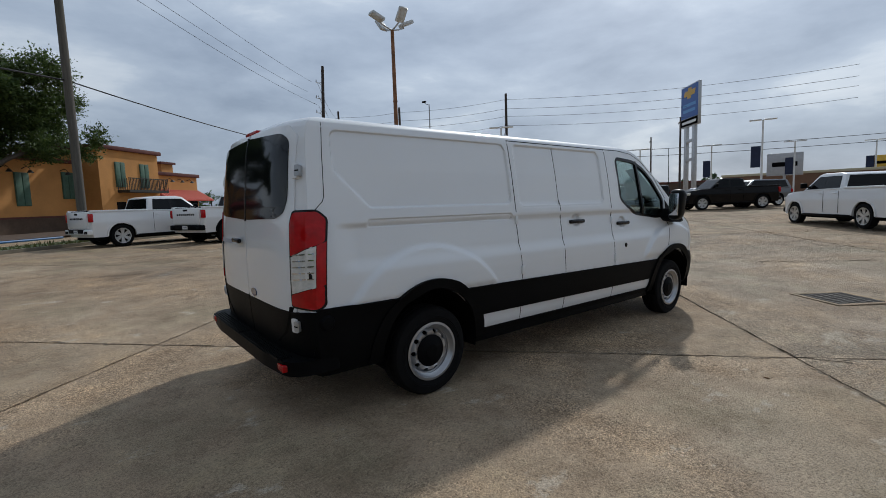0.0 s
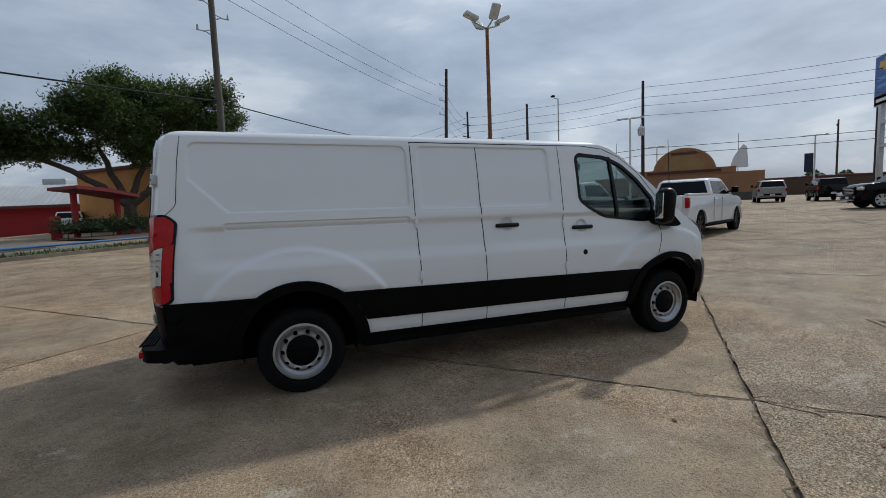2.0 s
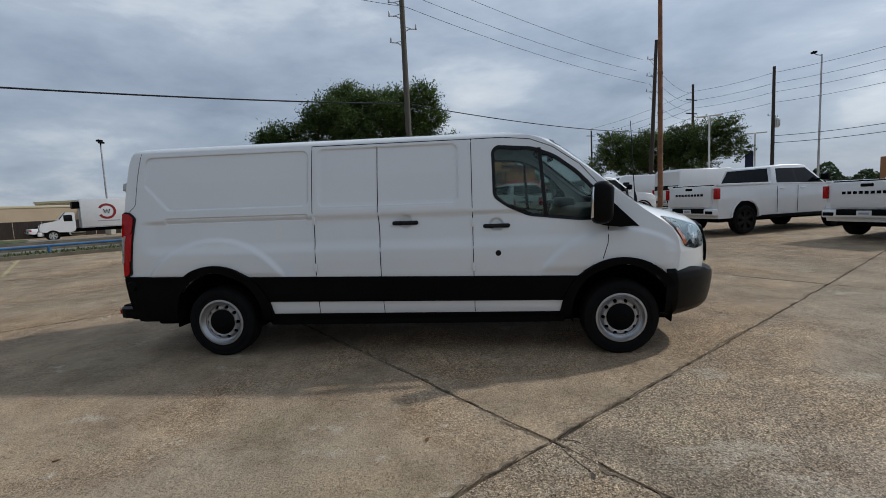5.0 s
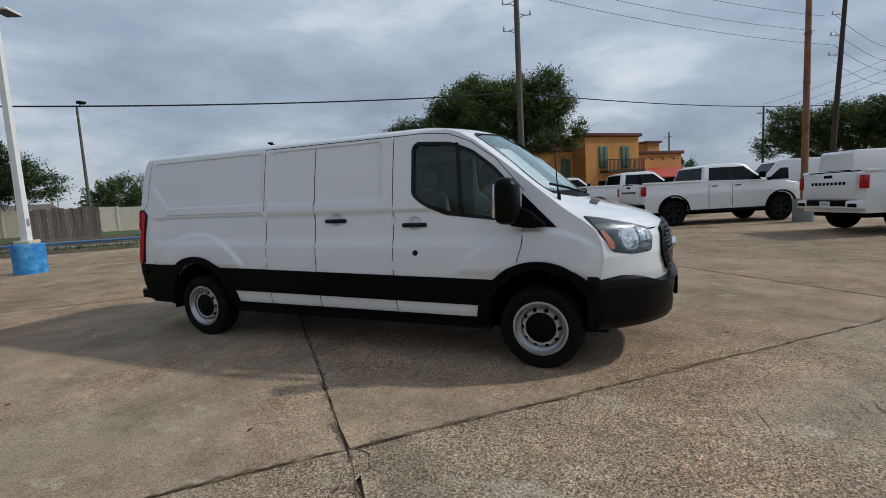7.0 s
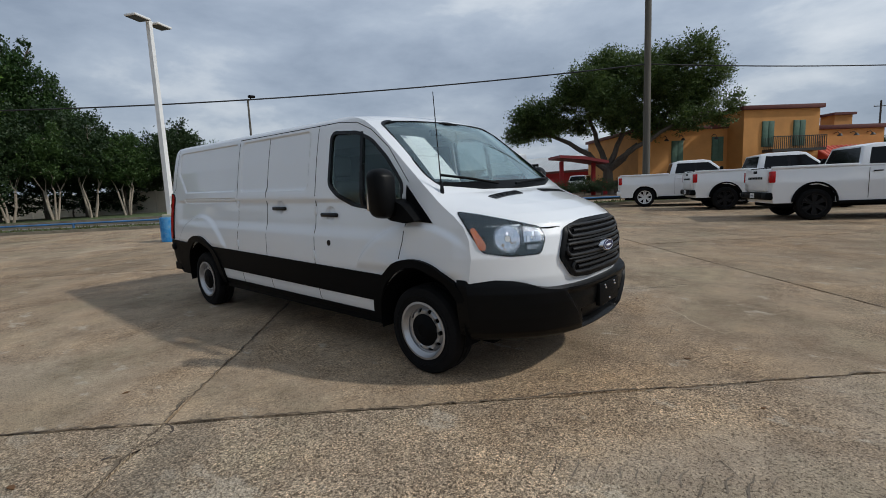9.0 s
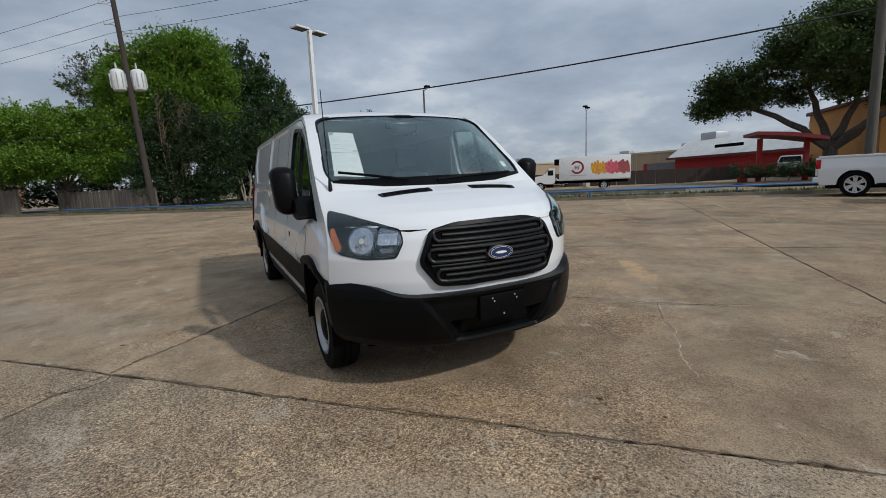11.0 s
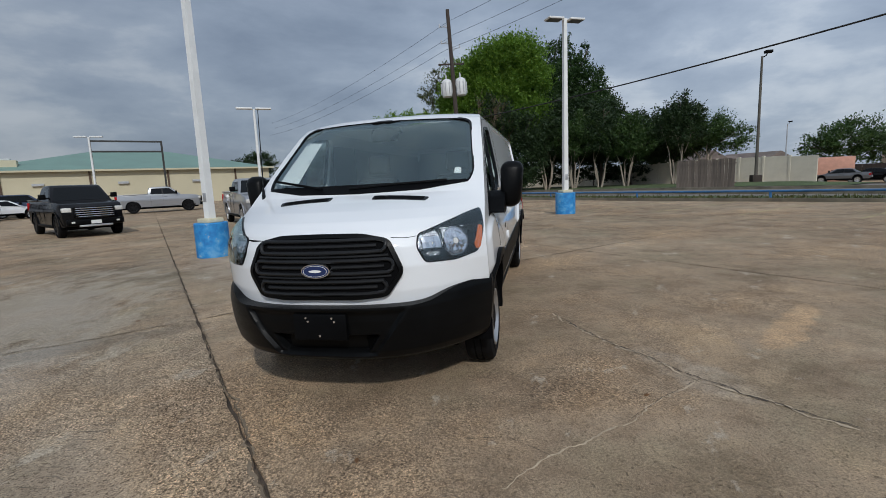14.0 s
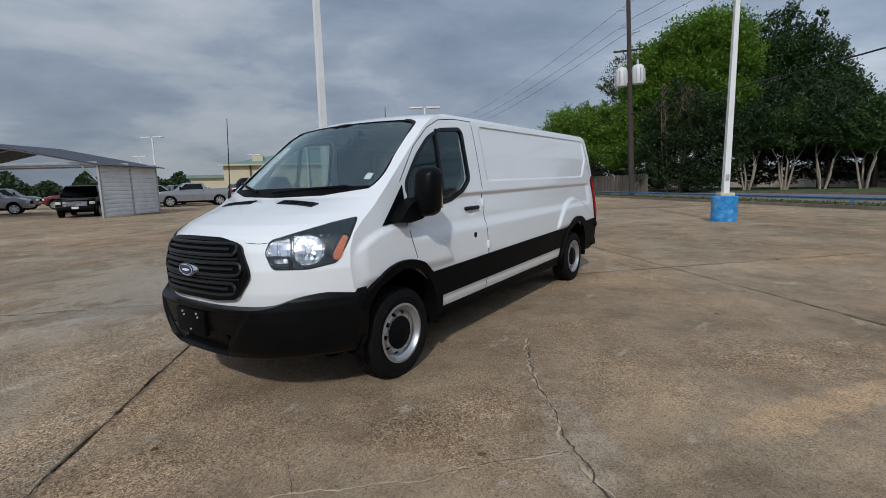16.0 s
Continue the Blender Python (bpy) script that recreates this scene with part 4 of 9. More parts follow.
            part("hinge_knuckle", flipped(kn) if mir else kn, M_GALV, hg)
            for dz in (-0.004,):
                hs = wrapped(van_tree, "tail_right", [(u + 0.006, z + dz), (u + 0.036, z + dz), (u + 0.036, z + dz + 0.008), (u + 0.006, z + dz + 0.008)], 0.036, 0.004, 0.03)
                part("hinge_slot", flipped(hs) if mir else hs, M_SEAM, hg)
        # ---- rear doors
        RD = rounded([(-0.010, 1.40), (-0.010, 2.02), (-0.68, 1.99), (-0.775, 1.94), (-0.80, 1.55), (-0.765, 1.46), (-0.66, 1.42)], 0.04)
        rd = add("rear_door", wrapped(van_tree, "rear", rounded([(-0.006, 0.80), (-0.006, 2.06), (-0.74, 2.04), (-0.83, 1.97), (-0.87, 1.50), (-0.89, 0.80)], 0.03), 0.008, 0.012, 0.12), M_WHITE, "white rear cargo door")
        w_ = wrapped(van_tree, "rear", RD, 0.012, 0.006, 0.12)
        part("rear_window", flipped(w_) if mir else w_, M_DARKGLASS, rd, "dark privacy glass")
        dn = wrapped(van_tree, "rear", rounded([(-0.006, 0.50), (-0.006, 0.797), (-0.92, 0.797), (-0.92, 0.50)], 0.02), 0.010, 0.012, 0.15)
        part("door_foot", flipped(dn) if mir else dn, M_PLASTIC, rd)
    # rear furniture
    seal = wrapped(van_tree, "rear", [(-0.013, 1.39), (-0.013, 2.03), (0.013, 2.03), (0.013, 1.39)], 0.0145, 0.01, 0.12)
    part("door_seal", seal, M_GLOSSBLACK, van)
    hb = boxed(-3.035, -3.0, 0.06, 0.24, 1.215, 1.25, bevel=0.012, seg=3)
    part("rear_handle", hb, M_GLOSSBLACK, van)
    ov = wrapped(van_tree, "rear", arc(-0.14, 0.845, 0.032, 0, 360, 28, 2.0)[:-1], 0.014, 0.006, 0.05)
    part("rear_badge", ov, M_BLUE, van)
    tx = wrapped(van_tree, "rear", rounded([(0.40, 1.19), (0.82, 1.19), (0.82, 1.225), (0.40, 1.225)], 0.006), 0.011, 0.003, 0.05)
    part("model_lettering", tx, M_INK, van)
    hl = boxed(-2.90, -2.85, -0.14, 0.14, 2.055, 2.086, bevel=0.01)
    part("high_brake_lamp", hl, M_REDLENS, van)
    step = bmesh.new()
    prism(step, rounded([(-2.7, -1.02), (-2.93, -1.02), (-3.01, -0.98), (-3.055, -0.90), (-3.085, -0.6), (-3.085, 0.6), (-3.055, 0.90), (-3.01, 0.98), (-2.93, 1.02), (-2.7, 1.02)], 0.03), "z", 0.405, 0.500)
    bmesh.ops.bevel(step, geom=[e for e in step.edges], offset=0.012, segments=2, affect="EDGES", clamp_overlap=True)
    rb = part("rear_bumper", step, M_PLASTIC, van, "matt black rear step bumper")
    for y0 in (-0.86, 0.02):
        tr = bmesh.new()
        for k in range(5):
            box(tr, -3.075 + k * 0.022, -3.065 + k * 0.022, y0, y0 + 0.84, 0.497, 0.510)
        part("step_tread", tr, M_PLASTIC, rb)
    for y in (-0.88, 0.88):
        rf = boxed(-3.068, -3.01, y - 0.05, y + 0.05, 0.432, 0.476, bevel=0.004)
        part("reflector", rf, M_REDLENS, rb)
    part("valance", boxed(-2.93, -2.86, -0.95, 0.95, 0.37, 0.50, bevel=0.02), M_PLASTIC, rb)
    # front bumper: its own levels
    BUMP = [(0.325, 0.93, -2.9, 2.88, 0.55, 3.0), (0.345, 0.965, -2.9, 2.95, 0.56, 3.0), (0.37, 0.99, -2.9, 2.995, 0.56, 3.0), (0.42, 1.02, -2.9, 3.025, 0.57, 3.0), (0.52, 1.04, -2.9, 3.045, 0.58, 3.0),
            (0.62, 1.052, -2.9, 3.06, 0.60, 3.0), (0.70, 1.055, -2.9, 3.06, 0.60, 3.0), (0.76, 1.052, -2.9, 3.045, 0.60, 3.0), (0.80, 1.042, -2.9, 3.01, 0.58, 2.9)]

    def mouth(z):
        """Half width of the sunken middle of the bumper at a height."""
        return 0.36 + (z - 0.39) / 0.30 * 0.215
    bp = bmesh.new()
    rows = []
    NB = 110
    for j in range(44):
        q = j / 43
        row = []
        for k in range(-NB, NB + 1):
            f = k / NB
            side = abs(f)
            # the top edge dips under the grille, the flank ends at the wheel arch
            zt = 0.715 + 0.085 * smooth01((side - 0.25) / 0.4)
            zb = 0.325 + 0.06 * smooth01((side - 0.62) / 0.38)
            z = zb + (zt - zb) * q
            w, _, xf, D, n = lerp_table(BUMP, z)
            if side < 0.78:
                g = side / 0.78
                g = 1 - (1 - g) ** 1.35
                yb = w * g
                y = yb + (mouth(z) - 0.46) * smooth01(1 - abs(yb - 0.46) / 0.40)
                x = xf - D * (y / w) ** n
            else:
                yb = w
                x, y = xf - D - (side - 0.78) / 0.22 * (xf - D - 2.36), w
            sunk = smooth01((0.46 - yb) / 0.04) * smooth01((z - 0.375) / 0.025)
            x -= 0.032 * sunk * (1 - 0.75 * smooth01((z - 0.66) / 0.05))
            x -= 0.05 * smooth01((0.39 - yb) / 0.04) * smooth01((z - 0.40) / 0.015) * smooth01((0.53 - z) / 0.015)
            row.append(bp.verts.new((x, math.copysign(y, f), z)))
        rows.append(row)
    for a, b in zip(rows, rows[1:]):
        for k in range(2 * NB):
            bp.faces.new((a[k], a[k + 1], b[k + 1], b[k]))
    bumper_tree = BVHTree.FromBMesh(bp)
    # close it to a solid with a lip on top
    inner_row = [bp.verts.new((v.co.x - 0.10 * math.copysign(1, v.co.x), v.co.y * 0.93, v.co.z + 0.004)) for v in rows[-1]]
    low_row = [bp.verts.new((v.co.x - 0.25, v.co.y * 0.85, v.co.z + 0.01)) for v in rows[0]]
    for k in range(2 * NB):
        bp.faces.new((rows[-1][k], rows[-1][k + 1], inner_row[k + 1], inner_row[k]))
        bp.faces.new((low_row[k], low_row[k + 1], rows[0][k + 1], rows[0][k]))
    fb = part("front_bumper", bp, M_BUMPER, van, "matt black plastic front bumper")
    intake = rounded([(-0.36, 0.515), (-0.28, 0.418), (0.28, 0.418), (0.36, 0.515)], 0.015)
    part("lower_intake", wrapped(bumper_tree, "front", intake, 0.003, 0.01, 0.08), M_SEAM, fb)
    for k in range(3):
        z = 0.435 + k * 0.035
        part("intake_bar", wrapped(bumper_tree, "front", [(-0.28 - k * 0.02, z), (0.28 + k * 0.02, z), (0.28 + k * 0.02, z + 0.010), (-0.28 - k * 0.02, z + 0.010)], 0.012, 0.015, 0.1), M_PLASTIC, fb)
    for s in (-1, 1):
        cr = wrapped(bumper_tree, "nose_right", line_strip([(0.95, 0.455), (1.25, 0.45), (1.5, 0.44), (1.72, 0.425)], 0.008), 0.008, 0.012, 0.06)
        part("bumper_crease", cr if s < 0 else flipped(cr), M_PLASTIC, fb)
    pl = boxed(3.015, 3.05, -0.185, 0.185, 0.505, 0.68, bevel=0.01)
    plate = part("plate_holder", pl, M_PLASTIC, fb, "empty black licence plate holder")
    for y, z in ((-0.09, 0.655), (0.09, 0.655), (-0.075, 0.632), (0.105, 0.632), (0.0, 0.537)):
        part("screw", lathed([(0.0, 3.057), (0.007, 3.056), (0.009, 3.049)], 10, "x"), M_CHROME, plate).location = (0, y, z)
    # grille
    GR = rounded([(-0.545, 0.93), (-0.455, 1.125), (-0.28, 1.165), (0, 1.17), (0.28, 1.165), (0.455, 1.125), (0.545, 0.93), (0.44, 0.775), (0.25, 0.762), (-0.25, 0.762), (-0.44, 0.775)], 0.045)
    gr = part("grille", wrapped(van_tree, "front", GR, 0.010, 0.016, 0.035), M_SEAM, van, "black six-sided grille with horizontal bars")
    part("grille_frame", ringed(van_tree, "front", GR, shrink(GR, 0.026), 0.026, 0.035), M_BUMPER, gr)
    def grille_half(z):
        return min(0.50 - abs(z - 0.945) * (0.45 if z > 0.945 else 0.62), 0.485)
    def on_grille(y, z, out):
        p_, n_ = onto(van_tree, "front", (y, z))
        return p_ + n_ * out
    for z0, z1 in ((0.800, 0.878), (0.930, 1.008), (1.060, 1.128)):
        h0, h1, rr = grille_half(z0), grille_half(z1), (z1 - z0) / 2
        zm = (z0 + z1) / 2
        path = [(-h0 + rr + (h0 - rr) * k / 8, z0) for k in range(17)]
        path += [((h0 + h1) / 2 - rr + rr * math.cos(radians(a)), zm + rr * math.sin(radians(a))) for a in (-60, -30, 0, 30, 60)]
        path += [(h1 - rr - (h1 - rr) * k / 8, z1) for k in range(17)]
        path += [(-(h0 + h1) / 2 + rr + rr * math.cos(radians(a)), zm + rr * math.sin(radians(a))) for a in (120, 150, 180, 210, 240)]
        loop = [on_grille(y, z, 0.018) for y, z in path]
        part("grille_loop", tubed(loop + loop[:1], 0.0135, 8), M_GRILLE, gr)
        hm = (h0 + h1) / 2 - 0.055
        part("grille_bar", tubed([on_grille(-hm + hm * k / 8, zm, 0.012) for k in range(17)], 0.0125, 8), M_GRILLE, gr)
    for z in (0.904, 1.034):
        hm = grille_half(z) - 0.01
        part("grille_bar", tubed([on_grille(-hm + hm * k / 8, z, 0.010) for k in range(17)], 0.010, 8), M_GRILLE, gr)
    h, _ = onto(van_tree, "front", (0, 0.955))
    badge = bmesh.new()
    for sc, dx in ((1.0, 0.0),):
        ringa = [badge.verts.new((h.x + 0.02, p[0], p[1])) for p in arc(0, 0.957, 0.049, 0, 360, 40, 2.15)[:-1]]
        ringb = [badge.verts.new((h.x + 0.052, p[0], p[1])) for p in arc(0, 0.957, 0.046, 0, 360, 40, 2.15)[:-1]]
        badge.faces.new(ringb)
        for k in range(40):
            badge.faces.new((ringa[k], ringa[(k + 1) % 40], ringb[(k + 1) % 40], ringb[k]))
    bd = part("badge", badge, M_CHROME, gr, "oval chrome-edged blue badge")
    inn = bmesh.new()
    prism(inn, arc(0, 0.957, 0.041, 0, 360, 40, 2.2)[:-1], "x", h.x + 0.04, h.x + 0.055)
    part("badge_field", inn, M_BLUE, bd)
    swirl = bmesh.new()
    prism(swirl, [(q[0], q[1]) for q in arc(0, 0.957, 0.0085, 0, 360, 28, 5.2)[:-1]], "x", h.x + 0.0545, h.x + 0.0575)
    tube(swirl, [(h.x + 0.0562, q[0], q[1]) for q in arc(0, 0.957, 0.035, 0, 360, 40, 2.3)], 0.0012, 5)
    part("badge_mark", swirl, M_WHITEMARK, bd)
    # bonnet line, vents and wipers
    for s in (-1, 1):
        bl = line_strip([(s * 0.46, 1.138), (s * 0.56, 1.130), (s * 0.68, 1.142)], 0.003)
        part("bonnet_gap", wrapped(van_tree, "front", bl if s > 0 else bl[::-1], 0.0012, 0.004, 0.05), M_SEAM, van)
        vo = rounded([(2.315, s * 0.17), (2.395, s * 0.17), (2.40, s * 0.58), (2.335, s * 0.60)], 0.015)
        ve = part("bonnet_vent", wrapped(van_tree, "top", vo if s > 0 else vo[::-1], 0.005, 0.012, 0.08), M_GLOSSBLACK, van)
        for k in range(3):
            x = 2.337 + k * 0.02
            part("vent_slat", wrapped(van_tree, "top", [(x, s * 0.19), (x + 0.007, s * 0.19), (x + 0.007, s * 0.565), (x, s * 0.565)][::s], 0.008, 0.006, 0.1), M_PLASTIC, ve)
    gl = part("windscreen", wrapped(van_tree, "front", shrink(WIN_FRONT, 0.002), -0.008, 0.004, 0.1), M_WSGLASS, van, "raked windscreen")
    gl.visible_shadow = False
    part("windscreen_edge", ringed(van_tree, "front", shrink(WIN_FRONT, -0.004), shrink(WIN_FRONT, 0.010), 0.003, 0.02), M_GLOSSBLACK, gl)
    cowl = rounded([(-0.86, 1.462), (-0.5, 1.418), (0, 1.408), (0.5, 1.418), (0.86, 1.462), (0.84, 1.478), (0.5, 1.442), (0, 1.434), (-0.5, 1.442), (-0.84, 1.478)], 0.01, 2)
    part("cowl", wrapped(van_tree, "front", cowl, 0.006, 0.02, 0.1), M_PLASTIC, van)
    for path in ([(-0.80, 1.528), (-0.58, 1.495), (-0.30, 1.447)], [(-0.06, 1.438), (0.30, 1.458), (0.70, 1.470)]):
        wp = bmesh.new()
        tube(wp, [onto(van_tree, "front", p)[0] + Vector((0.03, 0, 0.012)) for p in path], 0.011, 6)
        part("wiper", wp, M_PLASTIC, van)
    sh = part("price_sheet", wrapped(van_tree, "front", [(-0.822, 1.528), (-0.604, 1.51), (-0.547, 1.883), (-0.738, 1.90)], -0.018, 0.002, 0.1), M_PAPER, van, "white price sheet behind the windscreen")
    def sheet_at(f, g):
        """f across the sheet, g up it."""
        lo, hi = -0.822 + 0.218 * f, -0.738 + 0.191 * f
        return (lo + (hi - lo) * g, (1.528 - 0.018 * f) * (1 - g) + (1.90 - 0.017 * f) * g)
    def printed(name, f0, f1, g0, g1, mat):
        part(name, wrapped(van_tree, "front", [sheet_at(f0, g0), sheet_at(f1, g0), sheet_at(f1, g1), sheet_at(f0, g1)], -0.0165, 0.001, 0.2), mat, sh)
    for g, w in ((0.86, 0.5), (0.80, 0.8), (0.765, 0.62), (0.70, 0.8), (0.665, 0.74), (0.60, 0.55), (0.44, 0.5), (0.38, 0.8), (0.345, 0.77), (0.31, 0.8), (0.22, 0.7), (0.185, 0.8), (0.12, 0.4)):
        printed("print_line", 0.1, 0.1 + w, g, g + 0.010, M_PRINT)
    printed("print_block", 0.03, 0.19, 0.925, 0.985, M_INK)
    printed("print_block", 0.82, 0.93, 0.545, 0.58, M_INK)
    printed("sheet_edge", 0.0, 1.0, 0.508, 0.516, M_INK)
    printed("sheet_edge", 0.0, 1.0, 0.990, 0.997, M_INK)
    printed("sheet_edge", 0.985, 1.0, 0.516, 0.990, M_INK)
    st = part("inspection_sticker", wrapped(van_tree, "front", [(0.735, 1.545), (0.79, 1.54), (0.785, 1.585), (0.735, 1.59)], -0.015, 0.002, 0.1), M_PAPER, van)
    an = bmesh.new()
    h = Vector((2.13, -0.89, 1.42))
    tube(an, [h - Vector((0, 0, 0.03)), h + Vector((0, 0, 0.03)), h + Vector((-0.01, 0, 0.09)), h + Vector((-0.05, 0, 0.72))], [0.018, 0.014, 0.005, 0.003], 8)
    part("aerial", an, M_GLOSSBLACK, van)
    # cabin
    part("cabin_floor", boxed(-2.7, 2.0, -0.56, 0.56, 0.46, 0.52), M_INTERIOR, van)
    dash = bmesh.new()
    prism(dash, rounded([(1.60, 0.90), (1.55, 1.25), (1.66, 1.36), (1.86, 1.375), (2.12, 1.39), (2.15, 1.0), (2.0, 0.90)], 0.05), "y", -0.90, 0.90)
    part("dashboard", dash, M_INTERIOR, van)
    part("instrument_hood", boxed(1.60, 1.80, 0.24, 0.66, 1.33, 1.46, bevel=0.04, seg=3), M_INTERIOR, van)
    sw = bmesh.new()
    lathe(sw, [(0.19 + 0.016 * math.cos(a * math.tau / 10), 0.016 * math.sin(a * math.tau / 10)) for a in range(10)], 32, "x", close=True)
    box(sw, -0.02, 0.02, -0.18, 0.18, -0.02, 0.02, 0.008)
    box(sw, -0.03, 0.03, -0.07, 0.07, -0.07, 0.07, 0.02)
    bmesh.ops.transform(sw, matrix=pose(1.45, 0.45, 1.26, 0, 28, 0), verts=sw.verts[:])
    part("steering_wheel", sw, M_GLOSSBLACK, van)
    for y in (-0.47, 0.47):
        se = new("front_seat")
        se.parent = van
        part("cushion", boxed(0.62, 1.18, y - 0.26, y + 0.26, 0.78, 0.96, bevel=0.06, seg=3), M_SEAT, se)
        bk = boxed(0.46, 0.62, y - 0.25, y + 0.25, 0.90, 1.56, bevel=0.06, seg=3)
        bmesh.ops.transform(bk, matrix=Matrix.Translation((0.6, y, 0.9)) @ Matrix.Rotation(radians(-12), 4, "Y") @ Matrix.Translation((-0.6, -y, -0.9)), verts=bk.verts[:])
        part("backrest", bk, M_SEAT, se)
        hr = boxed(0.30, 0.42, y - 0.13, y + 0.13, 1.58, 1.80, bevel=0.045, seg=3)
        part("headrest", hr, M_SEAT, se)
        part("seat_base", boxed(0.66, 1.12, y - 0.2, y + 0.2, 0.52, 0.80), M_INTERIOR, se)
    mi = boxed(1.46, 1.50, -0.13, 0.13, 1.86, 1.94, bevel=0.02, seg=3)
    part("rear_view_mirror", mi, M_GLOSSBLACK, van)
    part("camera_housing", boxed(1.34, 1.46, -0.14, 0.14, 1.93, 1.985, bevel=0.02), M_GLOSSBLACK, van)
    part("cargo_liner", boxed(-2.80, 0.20, -0.84, -0.83, 0.90, 1.9), M_CARGO, van)
    part("cargo_liner", boxed(-2.80, 0.20, 0.83, 0.84, 0.90, 1.9), M_CARGO, van)
    part("cargo_liner", boxed(-2.82, -2.80, -0.84, 0.84, 0.55, 1.95), M_CARGO, van)
    for y in (-0.85, 0.85):
        part("pillar_trim", boxed(0.18, 0.79, y - 0.012, y + 0.012, 0.6, 1.98, bevel=0.008), M_INTERIOR, van)
    part("headliner", boxed(-2.7, 1.1, -0.78, 0.78, 2.02, 2.035), M_LINER, van)
    return van


van = build_van()
van_solid.free()

# ---- parked vehicles ----
def paint(name, color, metal=0.0):
    return surface(name, color, 0.3, metal=metal, vary=0.03, scale=1.0, grain=200, coat=0.7)


P_WHITE = paint("car_white", (0.78, 0.79, 0.80))
P_BLACK = surface("car_black", (0.005, 0.005, 0.006), 0.2, vary=0.03, scale=1.0, grain=200, coat=0.3, spec=0.05)
P_SILVER = paint("car_silver", (0.32, 0.33, 0.35), 0.5)
P_GREY = paint("car_grey", (0.13, 0.135, 0.145), 0.4)
P_RED = paint("car_red", (0.12, 0.008, 0.012))
P_BLUE = paint("car_blue", (0.03, 0.045, 0.09))
M_ALLOY = surface("alloy_rim", (0.6, 0.61, 0.62), 0.3, metal=0.8, vary=0.06)
M_DARKRIM = surface("dark_rim", (0.008, 0.008, 0.009), 0.4, vary=0.1, spec=0.2)
M_PLATE = surface("licence_plate", (0.7, 0.71, 0.70), 0.5, vary=0.05)


def body_outline(top, bottom, axles, r):
    """A side outline from a top line and a floor height, with the wheel arches cut in."""
    front, rear = axles
    x1, x0 = top[-1][0], top[0][0]
    line = list(top)
    low = [(x1 - 0.05, bottom)]
    for cx in (front, rear):
        low += [(cx + r, bottom)] + [(cx + r * math.cos(radians(a)), bottom + 0.02 + (r + 0.02) * math.sin(radians(a))) for a in range(20, 170, 20)] + [(cx - r, bottom)]
    low.append((x0 + 0.05, bottom))
    return line + low


